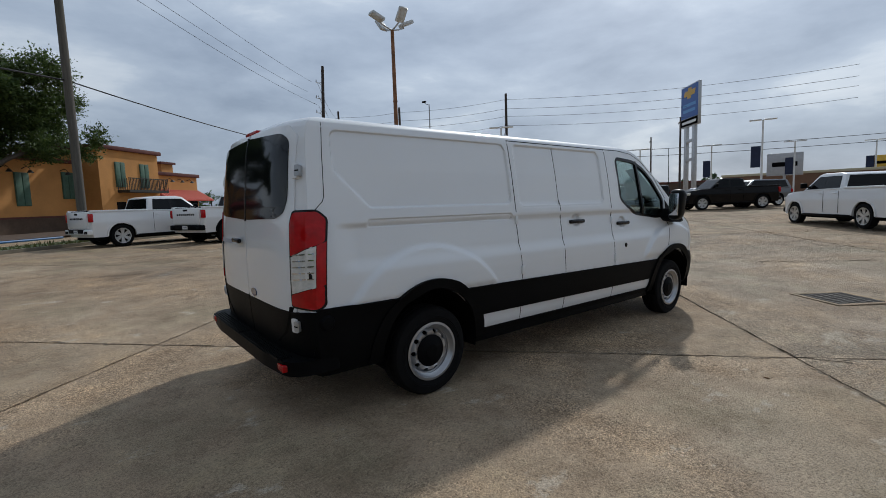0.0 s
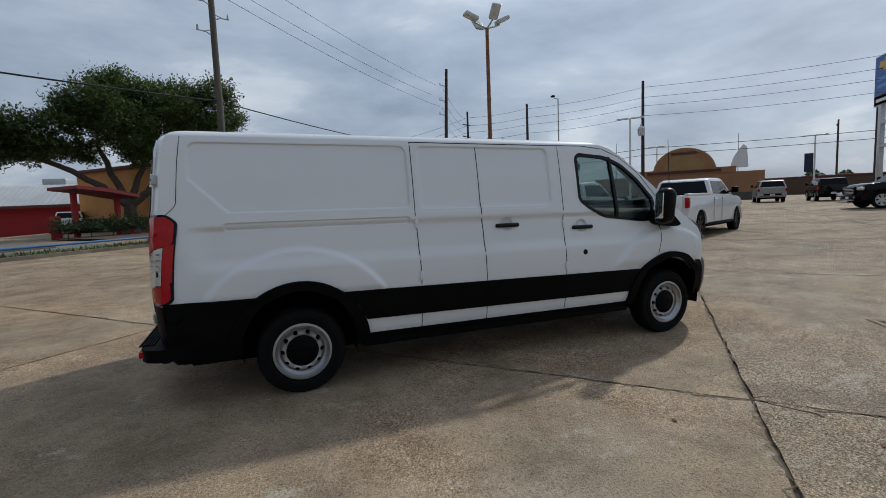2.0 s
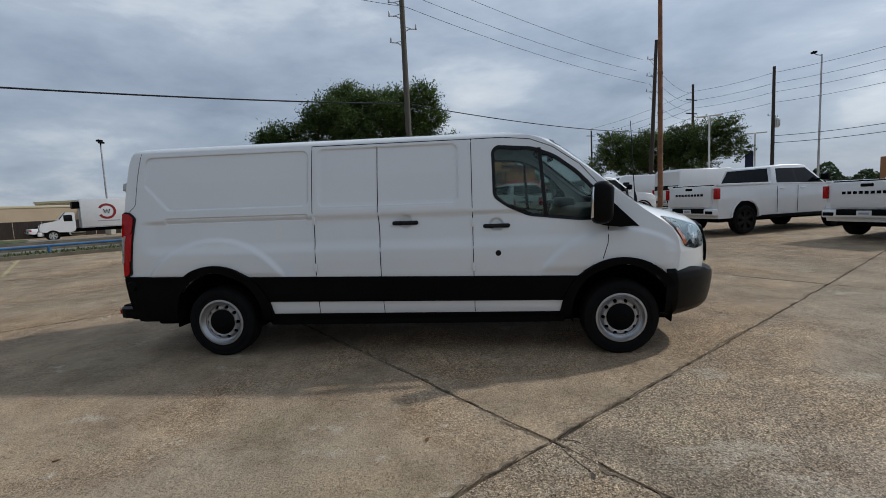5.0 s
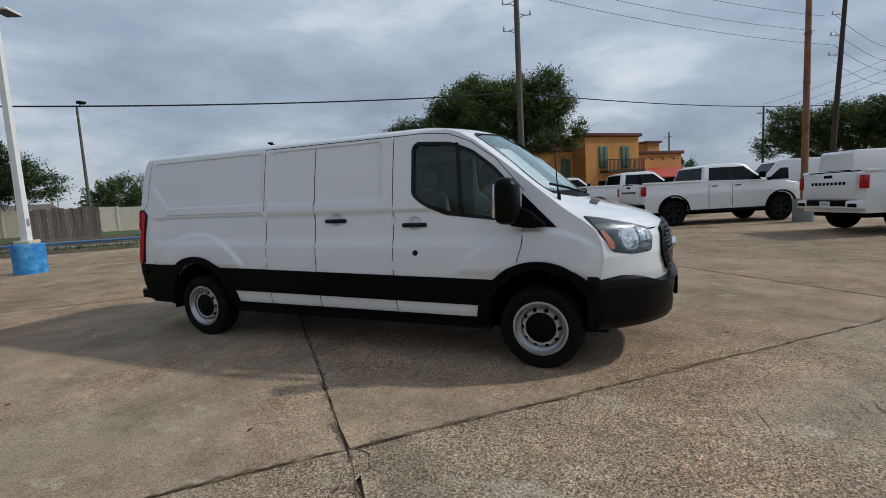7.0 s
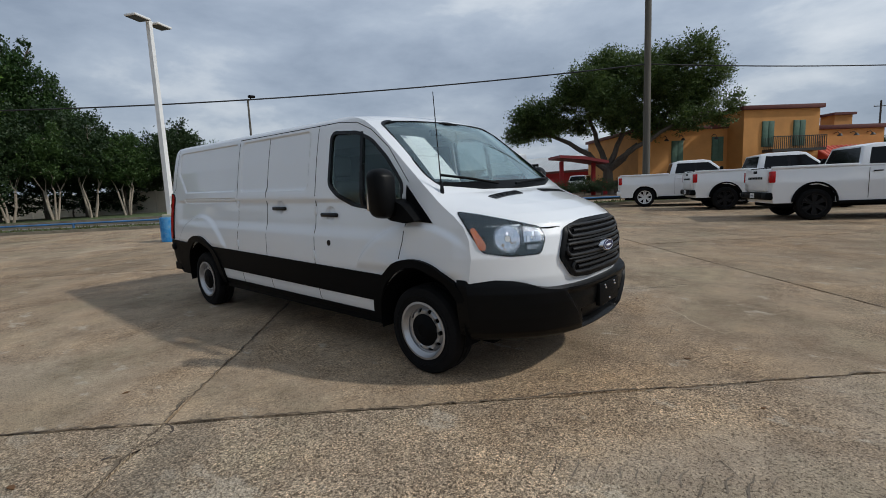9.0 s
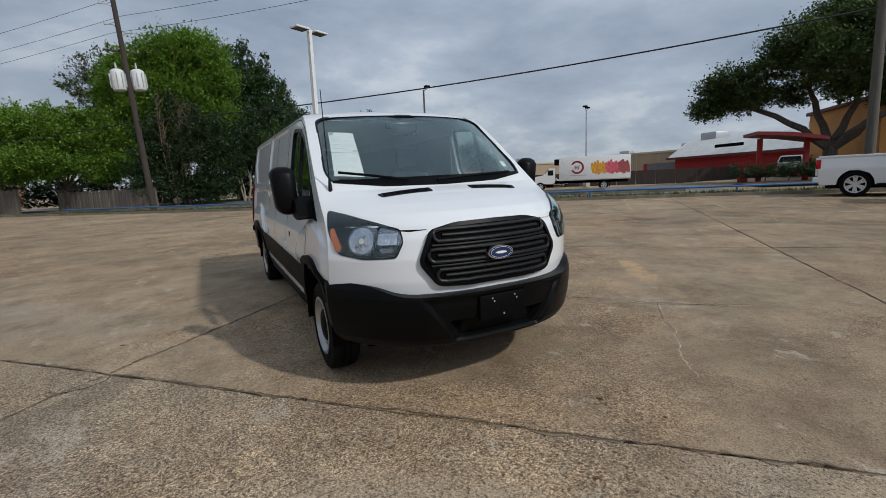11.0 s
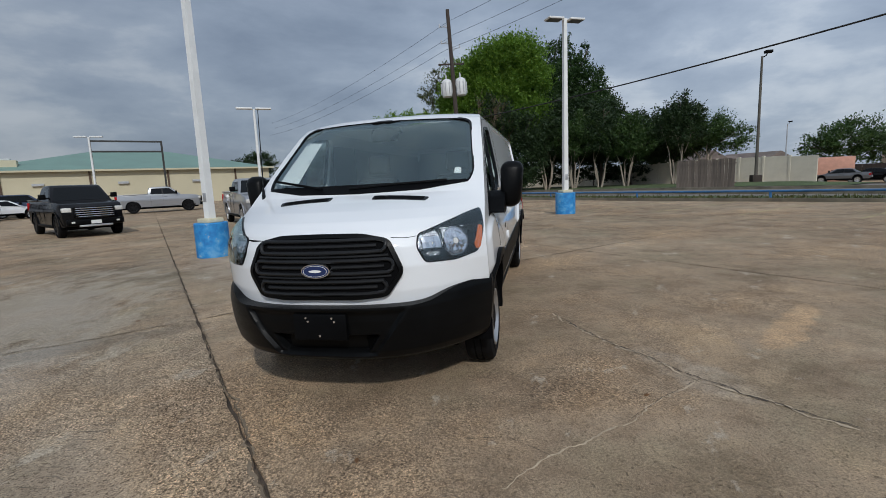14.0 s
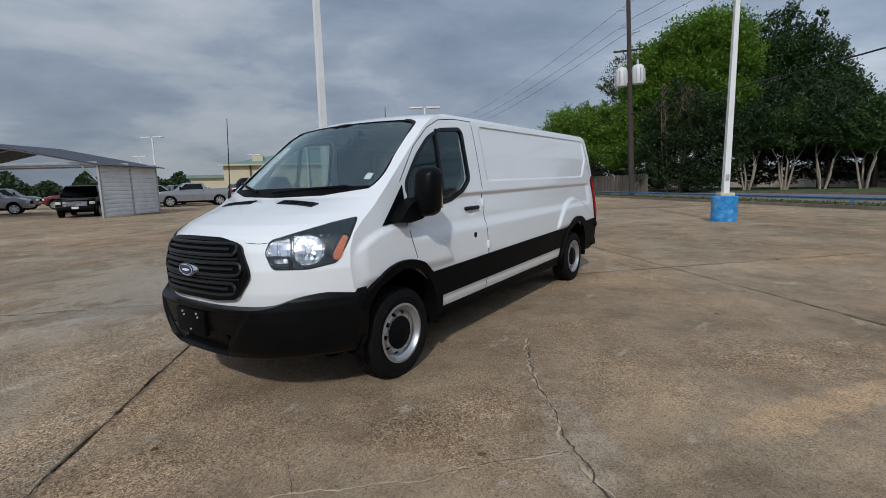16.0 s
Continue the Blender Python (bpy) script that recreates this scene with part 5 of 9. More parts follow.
def vehicle(name, label, at, colour, kind="pickup", rim=M_ALLOY, lift=0.0, dark_bumper=False, category="", name_bar=True):
    L = {"pickup": dict(top=[(-2.94, 0.62), (-2.95, 1.36), (-2.90, 1.40), (-0.85, 1.42), (1.30, 1.34), (2.0, 1.31), (2.62, 1.24), (2.84, 1.12), (2.90, 0.95), (2.90, 0.58)], cab=[(-0.86, 1.36), (-0.72, 1.90), (-0.45, 1.97), (0.45, 1.98), (0.72, 1.93), (1.46, 1.30)],
                        ax=(1.90, -1.86), r=0.43, w=1.02, sides=[[(-0.62, 1.45), (-0.52, 1.83), (0.10, 1.85), (0.14, 1.43)], [(0.22, 1.43), (0.20, 1.85), (0.64, 1.83), (1.16, 1.41)]], belt=1.38, taper=0.20),
         "suv": dict(top=[(-2.55, 0.60), (-2.58, 1.20), (-2.50, 1.28), (1.10, 1.18), (1.9, 1.12), (2.36, 1.0), (2.44, 0.85), (2.44, 0.52)], cab=[(-2.52, 1.20), (-2.30, 1.76), (-2.1, 1.82), (0.10, 1.84), (0.42, 1.78), (1.22, 1.14)],
                     ax=(1.55, -1.50), r=0.38, w=0.98, sides=[[(-2.20, 1.32), (-2.08, 1.72), (-1.35, 1.74), (-1.32, 1.29)], [(-1.24, 1.29), (-1.27, 1.75), (-0.42, 1.76), (-0.38, 1.26)], [(-0.30, 1.26), (-0.34, 1.76), (0.28, 1.74), (0.86, 1.22)]], belt=1.25, taper=0.19),
         "sedan": dict(top=[(-2.30, 0.55), (-2.32, 0.95), (-2.20, 1.03), (-1.5, 1.04), (1.0, 0.95), (1.8, 0.86), (2.26, 0.72), (2.30, 0.45)], cab=[(-1.75, 0.98), (-1.05, 1.38), (-0.7, 1.44), (0.0, 1.45), (0.3, 1.40), (1.15, 0.92)],
                       ax=(1.40, -1.38), r=0.33, w=0.90, sides=[[(-1.25, 1.06), (-0.95, 1.32), (-0.42, 1.38), (-0.38, 1.03)], [(-0.30, 1.03), (-0.33, 1.38), (0.18, 1.36), (0.78, 0.99)]], belt=1.02, taper=0.24),
         "van": dict(top=[(-3.0, 0.50), (-3.02, 1.20), (-3.0, 1.28), (1.6, 1.28), (2.3, 1.26), (2.75, 1.08), (2.85, 0.8), (2.85, 0.45)], cab=[(-3.0, 1.22), (-2.94, 2.3), (-2.8, 2.42), (0.9, 2.44), (1.2, 2.36), (2.12, 1.24)],
                     ax=(1.90, -1.75), r=0.36, w=1.0, sides=[[(0.70, 1.38), (0.70, 1.98), (1.10, 1.98), (1.80, 1.36)]], belt=1.26, taper=0.12)}[kind]
    car = thing(name, label, category or {"pickup": "pickup truck", "suv": "car", "sedan": "car", "van": "van"}[kind], at=at)
    W, ax, r = L["w"], L["ax"], L["r"]
    bm = bmesh.new()
    prism(bm, body_outline(L["top"], 0.42, ax, r + 0.08), "y", -W, W)
    caps = [e for e in bm.edges if abs(abs(e.verts[0].co.y) - W) < 1e-5 and abs(e.verts[0].co.y - e.verts[1].co.y) < 1e-5 and e.verts[0].co.z > 0.55 and e.verts[1].co.z > 0.55 and not (e.verts[0].co.z < 0.93 and abs(abs(e.verts[0].co.x - sum(ax) / 2) - (ax[0] - ax[1]) / 2) < r + 0.1)]
    bmesh.ops.bevel(bm, geom=caps, offset=0.07, segments=3, profile=0.6, affect="EDGES", clamp_overlap=True)
    for f in (-0.85, -0.6, -0.3, 0.0, 0.3, 0.6, 0.85):
        bmesh.ops.bisect_plane(bm, geom=bm.verts[:] + bm.edges[:] + bm.faces[:], dist=1e-5, plane_co=(0, f * W, 0), plane_no=(0, 1, 0))
    zb = L["belt"]
    for f in (0.47, 0.56, 0.64, 0.70, 0.74, 0.80, 0.88, 0.95):
        bmesh.ops.bisect_plane(bm, geom=bm.verts[:] + bm.edges[:] + bm.faces[:], dist=1e-5, plane_co=(0, 0, f * zb), plane_no=(0, 0, 1))
    for x in (xr_ for xr_ in (L["top"][0][0] + 0.4, ax[1], 0.0, ax[0], L["top"][-1][0] - 0.9, L["top"][-1][0] - 0.5)):
        bmesh.ops.bisect_plane(bm, geom=bm.verts[:] + bm.edges[:] + bm.faces[:], dist=1e-5, plane_co=(x, 0, 0), plane_no=(1, 0, 0))
    # the flank leans in above a crease and tucks under below it
    for v in bm.verts:
        if abs(v.co.y) > W * 0.86:
            f = v.co.z / zb
            tuck = 0.045 * max(0.74 - f, 0) / 0.4 + 0.018 * smooth01((f - 0.72) / 0.05) + 0.05 * max(f - 0.78, 0) / 0.22
            v.co.y -= math.copysign(tuck * 0.8, v.co.y)
    xf, xr = L["top"][-1][0], L["top"][0][0]
    for v in bm.verts:
        q = abs(v.co.y) / W
        if v.co.x > xf - 0.9:
            k = (v.co.x - xf + 0.9) / 0.9
            v.co.x -= 0.22 * q ** 3 * k
            v.co.y *= 1 - 0.07 * k * k
        if v.co.x < xr + 0.4:
            v.co.x += 0.06 * q ** 4
    z0 = lift
    def put(nm, b, mat, lab="", par=car, sm=35):
        if z0:
            bmesh.ops.translate(b, vec=(0, 0, z0), verts=b.verts[:])
        return part(nm, b, mat, par, lab, sm)
    put("body", bm, colour)
    cb = bmesh.new()
    prism(cb, L["cab"], "y", -W * 0.97, W * 0.97)
    zt = max(p[1] for p in L["cab"])
    caps = [e for e in cb.edges if abs(e.verts[0].co.y - e.verts[1].co.y) < 1e-5]
    bmesh.ops.bevel(cb, geom=caps, offset=0.05, segments=3, profile=0.5, affect="EDGES", clamp_overlap=True)

    def wid(z):
        return W * 0.97 * (1 - L["taper"] * max(z - L["belt"], 0) / (zt - L["belt"]))
    for v in cb.verts:
        v.co.y *= wid(v.co.z) / (W * 0.97)
    put("cab", cb, colour)
    first, last = L["sides"][0], L["sides"][-1]
    band = [(first[0][0] - 0.03, first[0][1] - 0.03), (first[1][0] - 0.03, first[1][1] + 0.025), (last[2][0] + 0.02, last[2][1] + 0.025), (last[3][0] + 0.06, last[3][1] - 0.03)]
    for poly in ([band] if len(L["sides"]) > 1 else []):
        for s in (-1, 1):
            g = bmesh.new()
            a = [g.verts.new((p[0], s * (wid(p[1]) + 0.001), p[1])) for p in poly]
            b = [g.verts.new((p[0], s * (wid(p[1]) - 0.02), p[1])) for p in poly]
            g.faces.new(a), g.faces.new(b[::-1])
            for k in range(4):
                g.faces.new((a[k], a[(k + 1) % 4], b[(k + 1) % 4], b[k]))
            put("window_surround", g, M_GLOSSBLACK)
    for poly in L["sides"]:
        for s in (-1, 1):
            g = bmesh.new()
            a = [g.verts.new((p[0], s * (wid(p[1]) + 0.004), p[1])) for p in poly]
            b = [g.verts.new((p[0], s * (wid(p[1]) - 0.02), p[1])) for p in poly]
            g.faces.new(a), g.faces.new(b[::-1])
            for k in range(len(poly)):
                g.faces.new((a[k], a[(k + 1) % len(poly)], b[(k + 1) % len(poly)], b[k]))
            put("side_window", g, M_DARKGLASS)
    for (p, q, nm) in ((L["cab"][-1], L["cab"][-2], "windscreen"), (L["cab"][0], L["cab"][1], "rear_window")):
        if nm == "rear_window" and kind == "van":
            q = (L["cab"][0][0] + 0.05, 1.9)
        d = Vector((q[0] - p[0], q[1] - p[1]))
        a0, a1 = Vector(p) + d * 0.12, Vector(p) + d * 0.93
        n = Vector((d.y, -d.x)).normalized() * (0.006 if nm == "windscreen" else -0.006)
        if (nm == "windscreen") != (n.x > 0):
            n = -n
        g = bmesh.new()
        lo, hi = a0 + n, a1 + n
        pts = [(lo.x, -wid(lo.y) * 0.90, lo.y), (lo.x, wid(lo.y) * 0.90, lo.y), (hi.x, wid(hi.y) * 0.86, hi.y), (hi.x, -wid(hi.y) * 0.86, hi.y)]
        f1 = [g.verts.new(c) for c in pts]
        f2 = [g.verts.new((c[0] - n.x * 3, c[1], c[2] - n.y * 3)) for c in pts]
        g.faces.new(f1), g.faces.new(f2[::-1])
        for k in range(4):
            g.faces.new((f1[k], f1[(k + 1) % 4], f2[(k + 1) % 4], f2[k]))
        put(nm, g, M_DARKGLASS)
    put("underbody", boxed(xr + 0.25, xf - 0.3, -W * 0.82, W * 0.82, 0.30, 0.46), M_SEAM)
    for x in ax:
        for s in (1, -1):
            wheel("wheel", car, (x, -s * (W - 0.13), r), r, 0.26, r * 0.66, rim, "alloy", s)
            w0 = boxed(x - r - 0.05, x + r + 0.05, -s * (W - 0.05) if s > 0 else W - 0.34, -s * (W - 0.34) if s > 0 else W - 0.05, 0.44, 0.48 + r)
            put("wheel_well", w0, M_SEAM)
            trim = bmesh.new()
            o, i_ = arc(x, 0.44, r + 0.125, 0, 180, 16), arc(x, 0.44, r + 0.075, 0, 180, 16)
            for y0, y1 in ((-s * (W + 0.012), -s * (W - 0.03)),):
                va = [[trim.verts.new((p[0], y, p[1])) for p in ln] for ln in (o, i_) for y in (y0, y1)]
                for A, B in ((va[0], va[2]), (va[0], va[1]), (va[2], va[3])):
                    for k in range(16):
                        trim.faces.new((A[k], A[k + 1], B[k + 1], B[k]))
            put("arch_trim", trim, M_PLASTIC if dark_bumper else colour)
    bumper_mat = M_PLASTIC if dark_bumper else (colour if kind != "pickup" else colour)
    rbm = boxed(xr - 0.10, xr + 0.12, -W * 0.97, W * 0.97, 0.52, 0.72, bevel=0.04, seg=3)
    rb = put("rear_bumper", rbm, bumper_mat)
    put("bumper_step", boxed(xr - 0.106, xr - 0.02, -W * 0.62, W * 0.62, 0.58, 0.73, bevel=0.01), M_PLASTIC, par=rb)
    if kind == "pickup":
        for q in (-1, 1):
            put("bumper_pocket", boxed(xr - 0.104, xr - 0.02, min(q * W * 0.66, q * W * 0.94), max(q * W * 0.66, q * W * 0.94), 0.555, 0.665, bevel=0.02), M_PLASTIC, par=rb)
    pl = put("licence_plate", boxed(xr - 0.115, xr - 0.10, -0.16, 0.16, 0.56, 0.70), M_PLATE, par=rb)
    put("plate_bar", boxed(xr - 0.118, xr - 0.114, -0.11, 0.11, 0.605, 0.655), M_INK, par=pl)
    fbm = boxed(xf - 0.20, xf + 0.06, -W * 0.86, W * 0.86, 0.46, 0.68, bevel=0.06, seg=3)
    fb = put("front_bumper", fbm, M_PLASTIC if dark_bumper or kind == "pickup" else colour)
    put("licence_plate", boxed(xf + 0.058, xf + 0.072, -0.16, 0.16, 0.50, 0.63), M_PLATE, par=fb)
    zg = {"pickup": (0.74, 1.12), "suv": (0.66, 0.92), "sedan": (0.52, 0.68), "van": (0.72, 1.0)}[kind]
    gx = xf - 0.02
    g = put("grille", boxed(gx - 0.12, gx + 0.035, -W * 0.62, W * 0.62, zg[0], zg[1], bevel=0.03), M_SEAM)
    if kind == "pickup":
        fx, fy = gx + 0.04, W * 0.60
        put("grille_surround", tubed([(fx, -fy * 0.85, zg[0]), (fx, fy * 0.85, zg[0]), (fx, fy, zg[0] + 0.14), (fx - 0.02, fy * 0.94, zg[1]), (fx - 0.02, -fy * 0.94, zg[1]), (fx, -fy, zg[0] + 0.14), (fx, -fy * 0.85, zg[0])], 0.035, 8), colour, par=g)
        put("skid_plate", boxed(xf - 0.05, xf + 0.075, -W * 0.5, W * 0.5, 0.40, 0.47, bevel=0.015), M_GALV, par=fb)
        for q in (-1, 1):
            put("fog_lamp", boxed(xf - 0.04, xf + 0.066, q * W * 0.68 - 0.06, q * W * 0.68 + 0.06, 0.54, 0.61, bevel=0.02), M_CLEARLAMP, par=fb)
    for k in range(5):
        z = zg[0] + (zg[1] - zg[0]) * (k + 0.5) / 5
        put("grille_bar", boxed(gx + 0.02, gx + 0.05, -W * 0.58, W * 0.58, z - 0.014, z + 0.014, bevel=0.006), M_CHROME if colour == P_BLACK else M_PLASTIC, par=g)
    for s in (-1, 1):
        hb = boxed(gx - 0.34, gx - 0.03, min(s * W * 0.66, s * W * 0.93), max(s * W * 0.66, s * W * 0.93), zg[1] - 0.17, zg[1] - 0.01, bevel=0.03)
        for v in hb.verts:
            v.co.x -= 0.16 * ((abs(v.co.y) / W) ** 3)
            v.co.x += 0.06
        put("headlamp", hb, M_CLEARLAMP)
        zl = {"pickup": (1.0, 1.32), "suv": (0.9, 1.15), "sedan": (0.72, 0.92), "van": (0.85, 1.35)}[kind]
        tb = boxed(xr - 0.025, xr + 0.12, min(s * W * 0.88, s * (W + 0.006)), max(s * W * 0.88, s * (W + 0.006)), zl[0], zl[1], bevel=0.02)
        put("tail_lamp", tb, M_REDLENS)
        mz = L["belt"] + 0.06
        mx = L["cab"][-1][0] - 0.42
        mb = boxed(mx, mx + 0.12, min(s * (W + 0.02), s * (W + 0.24)), max(s * (W + 0.02), s * (W + 0.24)), mz, mz + 0.2, bevel=0.03)
        box(mb, mx + 0.02, mx + 0.1, min(s * (W - 0.08), s * (W + 0.05)), max(s * (W - 0.08), s * (W + 0.05)), mz + 0.02, mz + 0.07)
        put("wing_mirror", mb, M_PLASTIC)
        for poly in L["sides"][-2:]:
            hx = min(p[0] for p in poly) + 0.16
            put("door_handle", boxed(hx - 0.1, hx + 0.1, min(s * (W - 0.01), s * (W + 0.025)), max(s * (W - 0.01), s * (W + 0.025)), L["belt"] - 0.17, L["belt"] - 0.135, bevel=0.008), M_PLASTIC if dark_bumper else colour)
            x = min(p[0] for p in poly) - 0.03
            put("door_gap", boxed(x - 0.003, x + 0.003, min(s * (W - 0.01), s * (W + 0.002)), max(s * (W - 0.01), s * (W + 0.002)), 0.52, L["belt"] - 0.07), M_SEAM)
        put("sill", boxed(ax[1] + r + 0.1, ax[0] - r - 0.1, min(s * (W - 0.12), s * (W + 0.01)), max(s * (W - 0.12), s * (W + 0.01)), 0.37, 0.46, bevel=0.02), M_PLASTIC)
    if kind == "pickup":
        # flat dark panel stands in for the shaded hollow of the open bed
        put("bed", boxed(-2.82, -0.92, -0.86, 0.86, 1.395, 1.432), M_SEAM)
        for s in (-1, 1):
            put("bed_rail", boxed(-2.9, -0.88, min(s * 0.86, s * 1.0), max(s * 0.86, s * 1.0), 1.38, 1.45, bevel=0.015), colour)
        tg = put("tailgate", boxed(-2.985, -2.90, -0.83, 0.83, 0.76, 1.40, bevel=0.02), colour)
        put("tailgate_handle", boxed(-2.995, -2.97, -0.14, 0.14, 1.27, 1.35, bevel=0.015), M_PLASTIC, par=tg)
        if name_bar:
            for k in range(9):
                y = -0.50 + k * 0.125
                put("letter_bar", boxed(-2.992, -2.983, y - 0.042, y + 0.042, 1.10, 1.17), M_PLASTIC if colour == P_WHITE else M_CHROME, par=tg)
    return car


def stand(x, y, heading, z=None):
    return pose(x, y, ground_z(x, y) if z is None else z, 0, 0, heading)


def from_wheel(x, y, heading, wx=-1.86, wy=-0.89):
    """The pose of a vehicle whose wheel at (wx, wy) in its own axes stands at x, y."""
    c, s = math.cos(radians(heading)), math.sin(radians(heading))
    return stand(x - (wx * c - wy * s), y - (wx * s + wy * c), heading)


vehicle("pickup_truck", "white crew cab pickup with alloy wheels parked by the grass", from_wheel(-2.5, 18.5, 20), P_WHITE, rim=M_ALLOY)
vehicle("pickup_truck", "white crew cab pickup with black wheels parked in a row", from_wheel(0.95, 16.75, 24), P_WHITE, rim=M_DARKRIM, dark_bumper=True, lift=0.06)
vehicle("pickup_truck", "white lifted crew cab pickup with black wheels and arches", from_wheel(3.72, 13.0, 25.6), P_WHITE, rim=M_DARKRIM, dark_bumper=True, lift=0.06)
vehicle("pickup_truck", "white crew cab pickup with black wheels beside a lamp post", from_wheel(8.45, 9.5, 21), P_WHITE, rim=M_DARKRIM, lift=0.08)
vehicle("pickup_truck", "white crew cab pickup parked at the end of the row", from_wheel(11.2, 6.3, 21), P_WHITE, rim=M_DARKRIM)
vehicle("pickup_truck", "white pickup parked nose-out across the lot", from_wheel(16.9, -0.5, 44, -1.86, 0.89), P_WHITE, rim=M_ALLOY)
vehicle("pickup_truck", "black crew cab pickup parked by the tall sign", stand(29.5, 8.6, 140), P_BLACK, name_bar=False)
vehicle("suv", "dark green estate car parked by the flags", stand(33.5, 8.5, 150), P_GREY, "suv")
vehicle("sedan", "white saloon parked below the tall sign", stand(37.0, 13.5, 130), P_WHITE, "sedan")
vehicle("suv", "beige estate car parked tail-on across the lot", stand(39.0, 22.5, 40), P_SILVER, "suv")
vehicle("suv", "dark estate car parked tail-on across the lot", stand(41.5, 19.5, 40), P_BLACK, "suv")
vehicle("van", "white tall panel van behind the pickups", stand(13.6, 23.4, 25), P_WHITE, "van")
vehicle("van", "white panel van parked side-on behind the pickups", stand(10.6, 27.5, 195), P_WHITE, "van")
vehicle("pickup_truck", "silver mid-size pickup facing the van", stand(-13.3, -11.3, 45), P_SILVER, rim=M_ALLOY, name_bar=False)
vehicle("pickup_truck", "black heavy pickup with a chrome barred grille", stand(-9.95, -17.5, 62), P_BLACK, rim=M_DARKRIM, name_bar=False)
vehicle("pickup_truck", "silver pickup parked side-on before the cream hall", stand(-26.3, -28.6, 134), P_SILVER, rim=M_DARKRIM, name_bar=False)
vehicle("pickup_truck", "silver pickup parked in the far row", stand(-16.5, -37.5, -20), P_SILVER, rim=M_ALLOY, name_bar=False)
for x, y, h, col, k, lab in ((-24.6, -40.5, 160, P_BLUE, "suv", "dark blue car parked in the far row"), (-21.4, -38.0, 165, P_WHITE, "sedan", "white saloon parked in the far row"),
                             (-19.4, -42.6, 170, P_GREY, "suv", "dark grey car parked in the far row"), (-15.2, -41.3, 165, P_SILVER, "suv", "silver car parked in the far row"),
                             (-11.9, -40.6, 165, P_SILVER, "suv", "light silver car parked in the far row"), (-25.9, -43.2, 150, P_BLACK, "suv", "black car parked before the cream hall"),
                             (-10.9, -45.7, -30, P_RED, "suv", "dark red car parked beyond the carport"), (-6.5, -31.2, 62, P_BLACK, "suv", "black boxy van under the carport"),
                             (-4.0, -41.0, 160, P_SILVER, "suv", "silver pickup-like car beyond the carport"), (-7.0, -50.0, 155, P_GREY, "suv", "grey car beyond the carport")):
    vehicle("car" if k == "sedan" else "suv", lab, stand(x, y, h), col, k)
vehicle("car", "grey saloon parked by the container", stand(-49.0, 30.6, 236), P_GREY, "sedan")
vehicle("car", "black saloon parked by the container", stand(-50.5, 34.2, 226), P_BLACK, "sedan")
vehicle("car", "white saloon parked by the far store", stand(-49.0, 44.0, 60), P_WHITE, "sedan")
vehicle("car", "white car parked by the red drive-through", stand(-17.2, 45.0, 100), P_WHITE, "suv")


